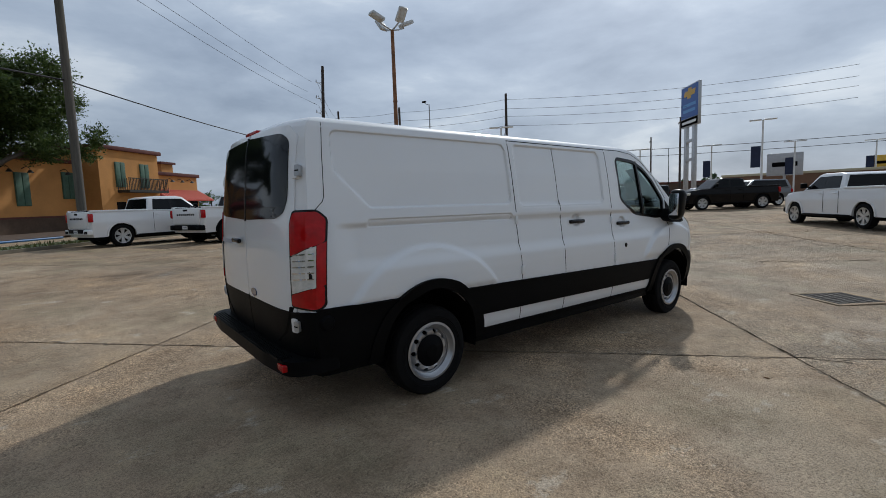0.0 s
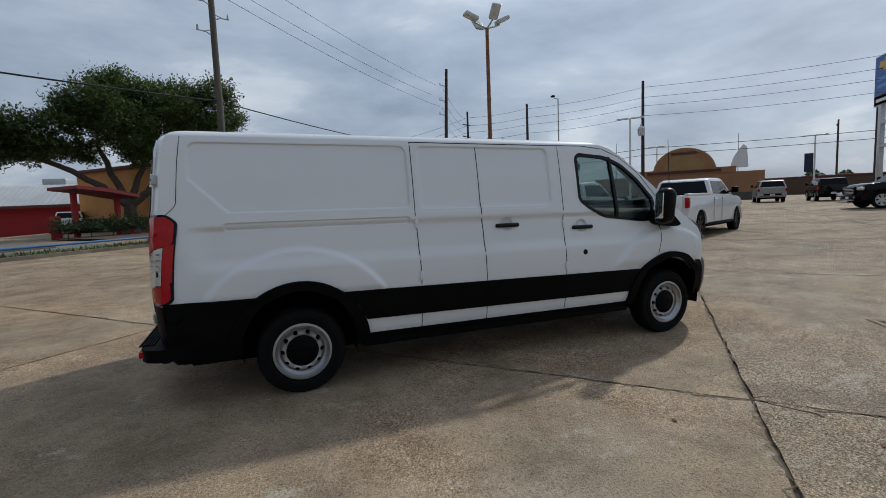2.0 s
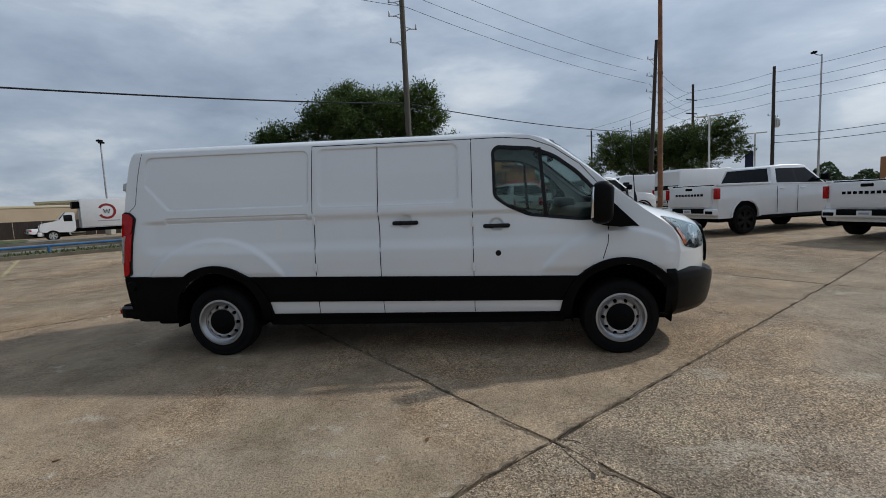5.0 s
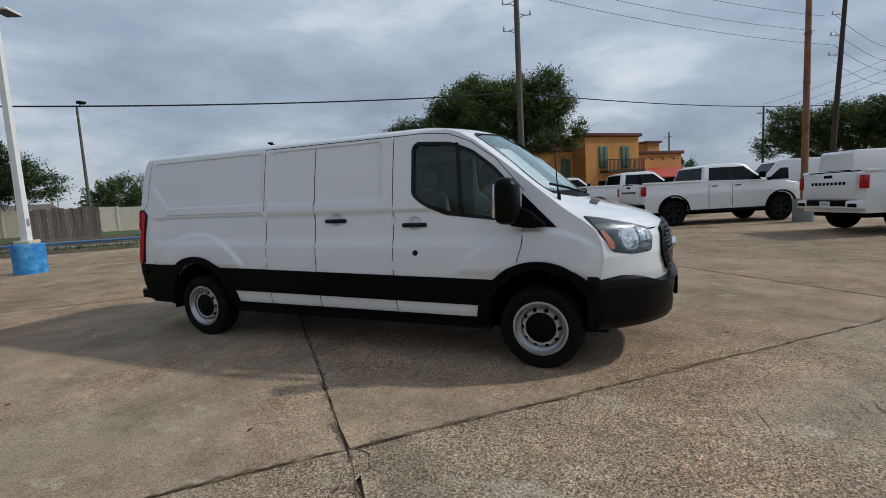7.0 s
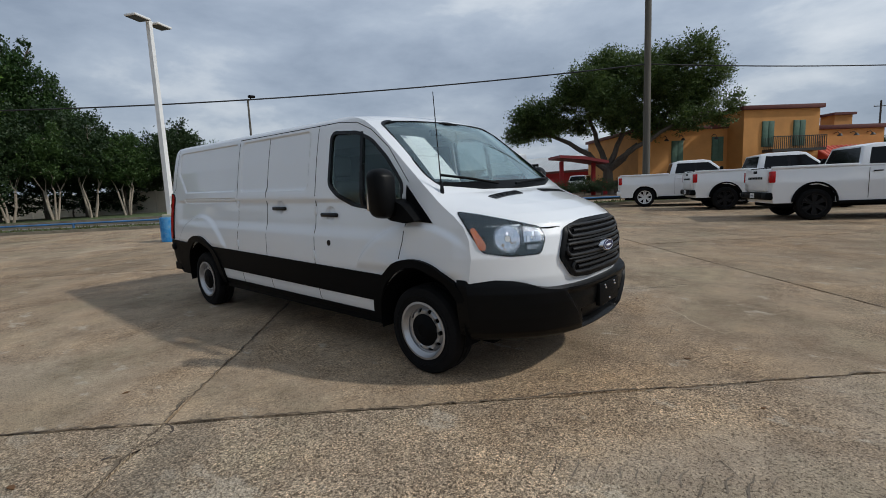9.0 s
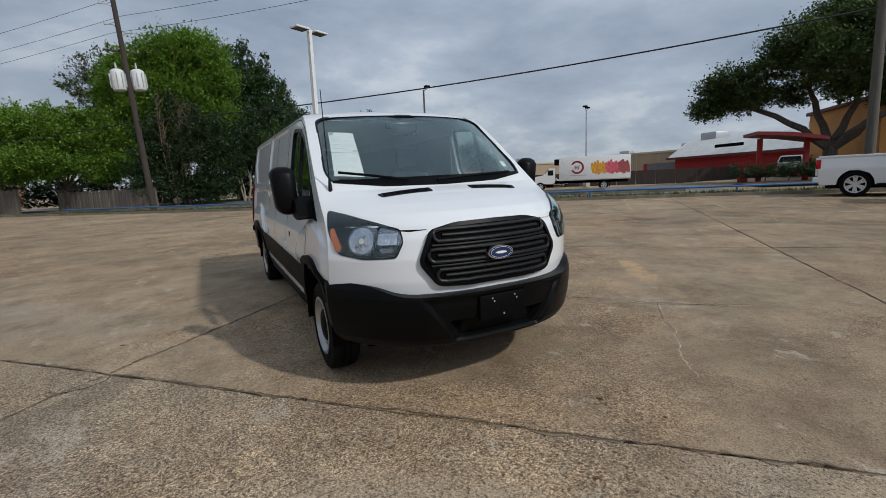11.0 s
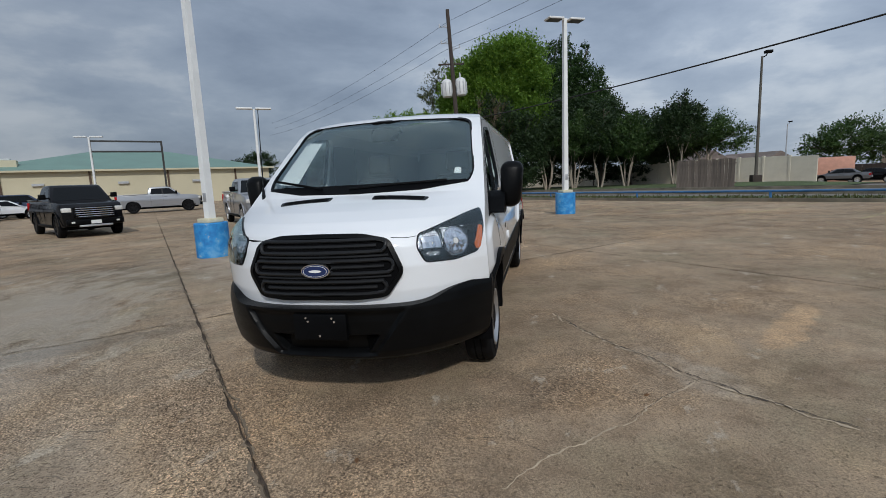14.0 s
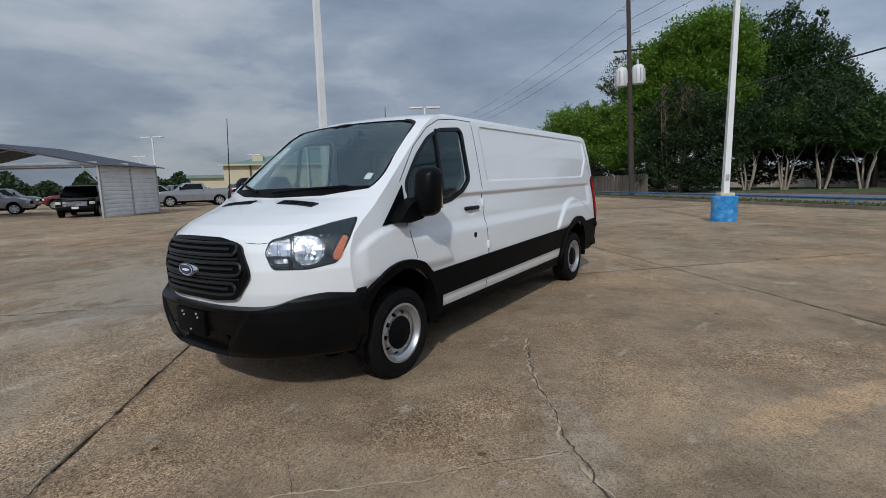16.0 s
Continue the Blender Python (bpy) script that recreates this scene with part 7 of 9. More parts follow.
def grass_tufts():
    rnd = random.Random(5)
    vs, fs = [], []
    for _ in range(5000):
        s, o = rnd.uniform(-50, 8), rnd.choice((rnd.uniform(0.12, 0.5), rnd.uniform(0.2, 2.1)))
        x, y = along(s, o)
        z = ground_z(x, y) + 0.09
        a, h, w = rnd.uniform(0, math.tau), rnd.uniform(0.05, 0.16), rnd.uniform(0.02, 0.05)
        dx, dy = math.cos(a) * w, math.sin(a) * w
        lx, ly = rnd.uniform(-0.06, 0.06), rnd.uniform(-0.06, 0.06)
        i = len(vs)
        vs += [(x - dx, y - dy, z), (x + dx, y + dy, z), (x + lx, y + ly, z + h)]
        fs.append((i, i + 1, i + 2))
    me = bpy.data.meshes.new("grass")
    me.from_pydata(vs, [], fs)
    me.materials.append(M_LEAF_GRASS)
    return tagged(new("grass", me), "ragged grass blades along the kerb", "grass", kind="stuff")


def leafy(name, lo, hi, through_light=0.35):
    mat, nt, b = principled(name)
    geo = nt.nodes.new("ShaderNodeNewGeometry")
    r = ramp_of(nt, geo.outputs["Random Per Island"], [(0.0, lo), (1.0, hi)])
    big = noise_tex(nt, 0.5, 3)
    r2 = ramp_of(nt, big.outputs[0], [(0.3, (0.75, 0.78, 0.7)), (0.7, (1.15, 1.12, 1.0))])
    col = mixed(nt, r.outputs[0], r2.outputs[0], 1.0, "MULTIPLY")
    nt.links.new(col, b.inputs["Base Color"])
    b.inputs["Roughness"].default_value = 0.6
    tr = nt.nodes.new("ShaderNodeBsdfTranslucent")
    nt.links.new(col, tr.inputs[0])
    mx = nt.nodes.new("ShaderNodeMixShader")
    mx.inputs[0].default_value = through_light
    nt.links.new(b.outputs[0], mx.inputs[1]), nt.links.new(tr.outputs[0], mx.inputs[2])
    nt.links.new(mx.outputs[0], nt.nodes["Material Output"].inputs[0])
    return mat


M_LEAF_GRASS = leafy("grass_blades", (0.05, 0.065, 0.018), (0.13, 0.125, 0.045))
M_LEAF_OAK = leafy("oak_leaves", (0.035, 0.066, 0.018), (0.12, 0.175, 0.05))
M_LEAF_BRIGHT = leafy("spring_leaves", (0.09, 0.19, 0.022), (0.25, 0.39, 0.06), 0.45)
M_LEAF_FRESH = leafy("fresh_leaves", (0.075, 0.165, 0.02), (0.22, 0.36, 0.05), 0.45)
M_LEAF_OLIVE = leafy("olive_leaves", (0.06, 0.08, 0.035), (0.15, 0.17, 0.08), 0.4)
M_LEAF_PINE = leafy("dark_spray_leaves", (0.018, 0.05, 0.014), (0.06, 0.115, 0.03))
M_LEAF_DARK = leafy("dark_leaves", (0.016, 0.038, 0.014), (0.05, 0.085, 0.03))
M_LEAF_MID = leafy("mid_leaves", (0.03, 0.07, 0.018), (0.085, 0.145, 0.04))
M_BARK = surface("bark", (0.10, 0.082, 0.065), 0.95, vary=0.35, scale=3, grain=25, bump=0.01, stretch=(4, 4, 0.8))
M_TWIG = surface("dry_brown_twigs", (0.17, 0.12, 0.085), 0.9, vary=0.3, scale=5, grain=40)
M_PALEBARK = surface("pale_bark", (0.33, 0.28, 0.22), 0.85, vary=0.3, scale=3, grain=25, bump=0.004, stretch=(4, 4, 0.8))
grass_tufts()


def rail():
    r = thing("guard_rail", "low blue painted guard rail on short posts", "guard rail")
    s = -47.0
    while s < -1.5:
        e = min(s + 6.0, -1.5)
        pts = []
        for k in range(3):
            x, y = along(s + (e - s) * k / 2, 0.75)
            pts.append((x, y, ground_z(x, y) + 0.37))
        part("rail_beam", tubed(pts, 0.045, 8), M_RAIL, r)
        x, y = along(s + 0.3, 0.75)
        part("post", tubed([(x, y, ground_z(x, y) - 0.05), (x, y, ground_z(x, y) + 0.37)], 0.05, 8), M_RAIL, r)
        s = e
    return r


rail()
# a lower kerb island and dark rail further back
strip("kerb", -60, -6, 5.2, 5.4, 0.14, M_KERB, "low concrete kerb in the neighbouring lot", "kerb", thick=1)
strip("kerb", -52, -10, 10.2, 10.4, 0.14, M_KERB, "low concrete kerb in the neighbouring lot", "kerb", thick=1)


# ---- trees ----
def tree(label, x, y, blobs, leaf_mat, leaves=6000, size=0.22, trunk_r=0.3, trunk_h=3.0, bark=None, stems=1, seed=1, spread=0.6, mains=(), tuft=1.0, rise=0.0):
    """blobs: (dx, dy, z, rx, rz): the masses of the crown. mains: heavy limbs, each a line of points from the trunk's top; thinner ones run from them into each mass.
    tuft: how loose the clumps of leaves are; rise: how steeply the sprays point upwards."""
    rnd = random.Random(seed)
    t = thing("tree", label, "tree", at=pose(x, y, ground_z(x, y)))
    bark = bark or M_BARK
    tk = bmesh.new()
    tops = []
    for k in range(stems):
        a = k * math.tau / max(stems, 1) + rnd.uniform(0, 1)
        o = 0.0 if stems == 1 else 0.16
        top = Vector((math.cos(a) * (0.0 if stems == 1 else spread * rnd.uniform(0.6, 1.2)), math.sin(a) * (0.0 if stems == 1 else spread), trunk_h))
        b0 = Vector((math.cos(a) * o, math.sin(a) * o, -0.1))
        mid = b0.lerp(top, 0.5) + Vector((rnd.uniform(-0.1, 0.1), rnd.uniform(-0.1, 0.1), 0))
        tube(tk, [b0, mid, top], [trunk_r * 1.25, trunk_r, trunk_r * 0.8], 9)
        tops.append(top)
    part("trunk", tk, bark, t)
    starts = [(p, trunk_r * 0.5) for p in tops]
    for line in mains:
        pts = [tops[0] - Vector((0, 0, 0.25))] + [Vector(q) for q in line]
        ctrl = []
        for a, b in zip(pts, pts[1:]):
            for f in (0.0, 0.34, 0.67):
                ctrl.append(a.lerp(b, f) + (Vector((rnd.uniform(-0.15, 0.15), rnd.uniform(-0.15, 0.15), rnd.uniform(-0.12, 0.12))) if f else Vector()))
        ctrl.append(pts[-1])
        n = len(ctrl)
        radii = [trunk_r * (0.62 - 0.48 * k / (n - 1)) for k in range(n)]
        mb = bmesh.new()
        tube(mb, ctrl, radii, 8)
        part("limb", mb, bark, t)
        starts += list(zip(ctrl[2:], [r * 0.6 for r in radii[2:]]))
    for (dx, dy, z, rx, rz) in blobs:
        lim = bmesh.new()
        e = Vector((dx, dy, z))
        s, r0 = min(starts, key=lambda q: (q[0] - e).length + (4.0 if mains and q[0].z > e.z + 0.5 else 0.0))
        m_ = s.lerp(e, 0.5) + Vector((rnd.uniform(-0.3, 0.3), rnd.uniform(-0.3, 0.3), 0.14 * (e - s).length * rnd.uniform(-0.6, 1)))
        q_ = s.lerp(m_, 0.5) + Vector((rnd.uniform(-0.2, 0.2), rnd.uniform(-0.2, 0.2), -0.05 * (e - s).length))
        tube(lim, [s, q_, m_, e], [r0, r0 * 0.76, r0 * 0.5, r0 * 0.2], 7)
        for _ in range(4):
            d = Vector((rnd.uniform(-1, 1) * rx, rnd.uniform(-1, 1) * rx, rnd.uniform(-0.5, 1) * rz)) * 0.7
            tube(lim, [m_.lerp(e, rnd.uniform(0.3, 1)), e + d * 0.6, e + d], [r0 * 0.28, r0 * 0.18, 0.012], 5)
        part("limb", lim, bark, t)
    vol = [b[3] ** 2 * b[4] for b in blobs]
    vs, fs = [], []
    total = sum(vol)
    for b, v in zip(blobs, vol):
        n = int(leaves * v / total)
        # small tufts, most of them near the outside of each mass, give gaps and an uneven edge
        cl = []
        for _ in range(max(14, n // 42)):
            c = Vector((rnd.gauss(0, 1), rnd.gauss(0, 1), rnd.gauss(0, 1))).normalized() * rnd.uniform(0.3, 1.12) ** 0.55
            cl.append((Vector((b[0] + c.x * b[3], b[1] + c.y * b[3], b[2] + c.z * b[4])), Vector((c.x, c.y, c.z * 0.6 + 0.25 + rise)).normalized(), rnd.uniform(0.6, 1.3)))
        cr = (0.17 * (b[3] + b[4]) / 2 + 0.16) * tuft
        for k in range(n):
            c, out, w_ = cl[rnd.randrange(len(cl))]
            f = rnd.gauss(0, 1)
            p = c + out * (f * 0.62 * cr * w_) + Vector((rnd.gauss(0, 0.55), rnd.gauss(0, 0.55), rnd.gauss(0, 0.34))) * (cr * w_ * (1.0 - 0.25 * min(abs(f), 2)))
            if p.z < 0.35:
                continue
            a = (out * 0.8 + Vector((rnd.gauss(0, 0.7), rnd.gauss(0, 0.7), rnd.gauss(0, 0.45)))).normalized()
            up = Vector((rnd.gauss(0, 0.55), rnd.gauss(0, 0.55), 1.0)) + out * 0.5
            w = up.cross(a).normalized()
            s_ = size * rnd.uniform(0.6, 1.35)
            i = len(vs)
            vs += [tuple(p - a * s_ * 0.5), tuple(p + w * s_ * 0.3), tuple(p + a * s_ * 0.6), tuple(p - w * s_ * 0.3)]
            fs.append((i, i + 1, i + 2, i + 3))
    me = bpy.data.meshes.new("crown")
    me.from_pydata(vs, [], fs)
    me.materials.append(leaf_mat)
    cr_ = new("crown", me)
    cr_.parent = t
    return t


# the live oak: l runs across the lot's edge, d away from it
def oak_at(l, d, z):
    return (0.936 * l - 0.353 * d, 0.353 * l + 0.936 * d, z)


OAK = []
oak_rnd = random.Random(77)
for l, z, r in ((0.0, 10.4, 1.5), (-1.8, 8.7, 1.7), (-3.3, 7.5, 1.2), (-2.2, 6.0, 1.2), (0.0, 7.2, 1.8), (1.6, 9.8, 1.4), (1.9, 6.4, 1.5), (4.0, 10.0, 1.5), (6.0, 10.3, 1.3), (7.3, 8.8, 1.3), (4.8, 7.9, 1.8), (6.8, 6.8, 1.4), (8.2, 6.4, 0.8),
                (4.3, 6.0, 1.2), (-4.3, 5.9, 1.1), (-5.2, 6.0, 1.3), (-5.9, 7.1, 1.3), (-6.6, 6.1, 1.4), (-7.4, 5.3, 1.05), (-7.1, 6.9, 0.9), (2.8, 8.6, 1.5), (-0.6, 8.9, 1.4), (2.9, 5.2, 1.1), (5.6, 5.4, 1.1), (0.5, 5.6, 1.0), (7.6, 5.4, 0.8)):
    l, z, r = (1.02 if l > -4 else 1.0) * l, 1 + 1.02 * (z - 1), 1.12 * r
    OAK.append((*oak_at(l, oak_rnd.uniform(-2.0, 2.0) if l > -4 else oak_rnd.uniform(-0.8, 0.8), z), r, r * 0.72))
OAK_LIMBS = [[oak_at(*q) for q in line] for line in ([(-1.5, -0.2, 3.4), (-4.0, 0.0, 4.9), (-5.8, 0.2, 5.6), (-7.2, 0.0, 5.9)], [(-0.9, 0.6, 4.4), (-1.5, 0.8, 6.4), (-1.0, 0.2, 8.8)], [(0.7, 0.4, 4.0), (1.4, -0.4, 6.0), (2.4, -0.6, 8.6)],
                                                    [(1.6, 0.6, 3.5), (3.6, 1.0, 5.4), (5.8, 0.6, 7.8)], [(1.4, -0.8, 3.2), (4.0, -1.2, 4.8), (6.8, -1.0, 6.0)])]
tree("broad live oak with a dark spreading crown beside the restaurant", -10.86, 35.6, OAK, M_LEAF_OAK, 150000, 0.17, 0.46, 2.2, seed=3, mains=OAK_LIMBS, tuft=1.2)
tree("tall green tree in fresh leaf beyond the guard rail", -46.0, -3.4,
     [(0, 2.4, 13.8, 2.5, 1.9), (0, 0, 13.4, 2.5, 2.0), (0, -2.7, 12.0, 2.3, 2.1), (0, -4.6, 10.4, 1.7, 1.7), (0, 3.2, 11.4, 2.3, 2.2), (0, 0.5, 10.2, 2.9, 2.3), (0, -2.5, 8.8, 2.7, 2.1), (0, 2.5, 8.0, 2.7, 2.1), (0, -4.9, 7.5, 1.7, 1.7), (0.6, -1.0, 6.0, 2.6, 1.8), (0, 1.2, 15.2, 1.3, 0.9)],
     M_LEAF_FRESH, 150000, 0.23, 0.34, 3.2, seed=4, rise=0.5, tuft=1.2)
tree("thin grey-green tree with see-through foliage by the utility pole", -48.5, -9.6, [(0, -1.6, 11.4, 1.3, 1.3), (0, -0.2, 13.0, 1.3, 1.2), (0, 1.4, 14.0, 1.2, 1.0), (0, 0.6, 11.4, 1.5, 1.4), (0, -1.0, 9.8, 1.5, 1.2), (0, 1.6, 10.0, 1.5, 1.3), (0, 2.0, 12.4, 1.3, 1.3)], M_LEAF_OLIVE, 9000, 0.2, 0.11, 5.0, seed=41, rise=0.5)
tree("bushy bright green tree by the broken fence", -46.0, -12.6,
     [(0, 0, 6.6, 2.1, 1.6), (0, -2.8, 7.0, 1.9, 1.5), (0, 2.6, 5.8, 1.9, 1.6), (0.8, -1.0, 4.2, 2.5, 1.4), (0, 1.6, 7.9, 1.1, 0.9), (1.0, 3.0, 3.6, 1.9, 1.2), (0.8, -3.2, 3.8, 1.9, 1.2), (0, -3.0, 8.4, 0.9, 0.8), (0, -0.4, 8.6, 0.8, 0.9), (0.6, 4.6, 6.6, 1.7, 1.5), (1.0, 5.2, 4.2, 1.9, 1.3), (0.6, 6.6, 5.6, 1.3, 1.5), (0.8, 6.8, 3.4, 1.1, 1.0), (0, 3.8, 8.2, 1.2, 1.0)],
     M_LEAF_BRIGHT, 105000, 0.21, 0.2, 1.8, seed=7, rise=0.3, tuft=1.3)
tree("tall dark tree with pointed sprays behind the row", -60.0, 2.4, [(0, -2.6, 15.4, 2.3, 2.1), (0, 0.6, 16.8, 1.5, 1.8), (0, 3.0, 15.8, 1.4, 2.0), (0, 1.2, 14, 2.8, 2.2), (0, 4.6, 13, 2.2, 2.4), (0, -1, 11, 3.8, 2.9), (0, 4.6, 17.0, 0.7, 1.4), (0, 2.0, 18.4, 0.8, 1.3), (0, 5.4, 9.5, 3.3, 2.9)], M_LEAF_PINE, 60000, 0.26, 0.5, 6, seed=5, rise=1.3)
for yy, hh, sd in ((1.6, 1.0, 51), (4.6, 0.98, 54), (7.4, 0.96, 52), (10.4, 0.80, 53), (14.6, 0.86, 55)):
    tree("dense dark green tree behind the pale-stemmed trees", -47.0, yy, [(0, 0, 5.4 * hh, 2.6, 2.4 * hh), (0, 2.0, 5.0 * hh, 2.0, 2.0 * hh), (0, -2.2, 5.2 * hh, 2.2, 2.1 * hh), (0, 0.4, 8.1 * hh, 1.8, 1.5 * hh), (0.4, 1.6, 7.4 * hh, 1.3, 1.2 * hh), (0, -1.4, 7.6 * hh, 1.3, 1.2 * hh), (0, 0.2, 3.5, 2.3, 1.2)], M_LEAF_DARK, 24000, 0.22, 0.16, 2.6, seed=sd, rise=0.5)
tree("dark dense evergreen bush reaching down to the ground", -40.6, -2.9, [(0, -2.6, 3.0, 1.8, 2.5), (0, 0, 3.4, 1.9, 2.9), (0, 2.6, 3.2, 1.8, 2.7), (0, -2.0, 6.2, 1.5, 1.7), (0, 0.6, 6.7, 1.6, 1.8), (0, 2.8, 5.9, 1.5, 1.7), (0, -0.6, 8.2, 1.1, 1.1), (0.3, -1.2, 1.4, 2.0, 1.2), (0.3, 1.6, 1.4, 2.0, 1.2)], M_LEAF_DARK, 34000, 0.2, 0.2, 1.0, seed=6, rise=0.2)
for k, (yy, hh) in enumerate(((1.8, 1.15), (4.4, 1.12), (6.8, 1.18), (9.2, 1.02), (13.4, 1.26))):
    tree("small multi-stemmed tree with pale trunks on the lawn", -43.2 + 0.35 * k, yy, [(0, 0, 4.5 * hh, 1.6, 1.5), (0.3, 1.2, 3.9 * hh, 1.3, 1.2), (0, -1.3, 4.1 * hh, 1.3, 1.3), (0, 0.3, 5.8 * hh, 1.1, 1.0), (0.8, 0, 3.4 * hh, 1.1, 0.8), (0, 1.5, 5.0 * hh, 1.0, 0.9)], M_LEAF_MID if k % 2 else M_LEAF_DARK, 10000, 0.19, 0.075, 2.3, M_PALEBARK, 4, 20 + k, rise=0.5)
tree("rounded green tree over the shed", -45.0, 17.0, [(0, 0, 4.9, 2.2, 1.6), (0, 2.0, 4.3, 1.8, 1.4), (0, -1.9, 4.3, 1.6, 1.3)], M_LEAF_MID, 13000, 0.19, 0.14, 2.6, M_PALEBARK, 3, 31)
tree("rounded green tree behind the container", -74.0, 45.0, [(0, 0, 5.4, 4.0, 2.8), (-1, 4.0, 4.6, 3.0, 2.3), (0, -3.8, 4.6, 2.8, 2.3)], M_LEAF_MID, 16000, 0.32, 0.25, 2.0, seed=32)
tree("dark oak behind the parked vans", 22.8, 57.5, [(0, 0, 6.0, 3.3, 2.4), (-4.6, 2.0, 7.0, 2.5, 1.8), (-3.0, 1.0, 5.0, 2.9, 1.8), (4.6, -2.6, 7.0, 2.7, 2.2), (3.4, -2.0, 4.8, 2.9, 1.8), (-1.5, 0, 7.4, 1.9, 1.3), (6.4, -3.8, 8.2, 1.8, 1.3), (-6.4, 3.0, 5.2, 1.6, 1.5), (7.4, -4.4, 5.6, 1.6, 1.5), (1.8, -1.0, 7.0, 1.7, 1.3), (2.4, -1.4, 8.6, 1.3, 0.9), (-5.6, 2.6, 8.3, 1.2, 0.9)], M_LEAF_OAK, 80000, 0.21, 0.4, 3.0, seed=33)
tree("far green tree above the pickups", 8.5, 84.0, [(0, 0, 3.6, 3.8, 1.8), (-4, 0, 3.2, 3.0, 1.5), (4.4, 0, 3.0, 3.0, 1.5)], M_LEAF_MID, 8000, 0.4, 0.3, 2.0, seed=34)
tree("dark round tree behind the hall", -75.0, -51.0, [(0, 0, 6.0, 2.6, 2.6), (2, -2, 5.0, 2.2, 2.2)], M_LEAF_DARK, 9000, 0.32, 0.3, 2.0, seed=35)
tree("tall thin tree behind the houses", -78.0, -33.0, [(0, 0, 8.6, 2.4, 1.7), (0, 3.5, 6.8, 2.2, 1.7), (0, -3.0, 6.2, 2.0, 1.5)], M_LEAF_OLIVE, 6500, 0.32, 0.22, 4.5, seed=36)
tree("olive tree behind the houses", -84.0, -44.0, [(0, 0, 7.0, 3.8, 2.1), (0, 5, 6.0, 2.9, 1.9), (0, -5, 5.0, 3.2, 1.9)], M_LEAF_OLIVE, 8000, 0.4, 0.25, 3, seed=37)
tree("dense dark hedge behind the broken fence", -52.0, -8.0, [(0, k * 2.6 - 9, 1.6 + 0.3 * (k % 2), 1.9, 1.5) for k in range(7)], M_LEAF_DARK, 15000, 0.26, 0.06, 0.8, seed=38)


tree("dense dark undergrowth behind the pale-stemmed trees", -50.0, 7.0, [(0, k * 2.3 - 8.5, 1.7 + 0.4 * (k % 2), 1.7, 1.5) for k in range(8)], M_LEAF_DARK, 18000, 0.24, 0.06, 0.8, seed=39)


def bare_shrub(x, y):
    """Leafless brown twigs standing out of the bush."""
    rnd = random.Random(15)
    t = thing("bare_shrub", "leafless brown shrub standing among the evergreens", "shrub", at=pose(x, y, ground_z(x, y)))
    for k in range(7):
        st = bmesh.new()
        a = Vector((rnd.uniform(-0.3, 0.3), rnd.uniform(-1.0, 1.0), 0))
        b = a + Vector((rnd.uniform(0, 0.5), rnd.uniform(-0.8, 0.8), rnd.uniform(7.0, 9.2)))
        tube(st, [a, a.lerp(b, 0.5) + Vector((0.1, rnd.uniform(-0.2, 0.2), 0)), b], [0.035, 0.026, 0.01], 5)
        for _ in range(22):
            q = a.lerp(b, rnd.uniform(0.5, 0.98))
            tube(st, [q, q + Vector((rnd.uniform(-0.2, 0.5), rnd.uniform(-0.7, 0.7), rnd.uniform(0.4, 1.3)))], [0.016, 0.006], 4)
        part("stem", st, M_TWIG, t)


bare_shrub(-40.0, -3.0)


def far_woods():
    """Far tree lines round the place."""
    rnd = random.Random(9)
    vs, fs = [], []
    for a0, a1, d, h in ((5, 62, 175, 8.5), (62, 84, 150, 6.0), (128, 146, 150, 5.0), (-140, -80, 130, 6.0), (196, 206, 120, 7.0)):
        n = int(abs(a1 - a0) * d * 0.0175 * 110)
        for _ in range(n):
            a = radians(rnd.uniform(a0, a1))
            lump = 0.62 + 0.38 * math.sin(a * 90) * math.sin(a * 37 + 1)
            r = d + rnd.uniform(0, 14)
            z = rnd.uniform(0, 1) ** 0.8 * h * lump
            p = Vector((r * math.cos(a), r * math.sin(a), z))
            ax, w = Vector((rnd.gauss(0, 1), rnd.gauss(0, 1), rnd.gauss(0, 1))).normalized(), Vector((rnd.gauss(0, 1), rnd.gauss(0, 1), rnd.gauss(0, 1)))
            w = ax.cross(w).normalized()
            s = rnd.uniform(0.28, 0.7)
            i = len(vs)
            vs += [tuple(p - ax * s), tuple(p + w * s * 0.7), tuple(p + ax * s), tuple(p - w * s * 0.7)]
            fs.append((i, i + 1, i + 2, i + 3))
    me = bpy.data.meshes.new("far_trees")
    me.from_pydata(vs, [], fs)
    me.materials.append(M_LEAF_DARK)
    return tagged(new("far_trees", me), "dark line of distant trees", "trees", kind="stuff")


far_woods()

# ---- buildings ----
M_ORANGE = surface("orange_stucco", (0.56, 0.27, 0.085), 0.9, vary=0.14, scale=0.6, grain=60, bump=0.003)
M_CORNICE = surface("dark_red_cornice", (0.11, 0.028, 0.022), 0.7, vary=0.2)
M_BROWNBASE = surface("brown_stucco_base", (0.10, 0.065, 0.045), 0.9, vary=0.2, grain=40, bump=0.003)
M_SHUTTER = surface("green_shutter_paint", (0.07, 0.14, 0.10), 0.7, vary=0.2)
M_IRON = surface("dark_iron", (0.03, 0.03, 0.028), 0.6, vary=0.2)
M_AWNING = surface("red_awning_cloth", (0.52, 0.06, 0.035), 0.8, vary=0.12)
M_REDWALL = surface("red_painted_wall", (0.36, 0.02, 0.022), 0.8, vary=0.12, scale=1.0, grain=30, bump=0.003)
M_TINROOF = surface("white_tin_roof", (0.62, 0.63, 0.63), 0.5, vary=0.12, scale=0.6)
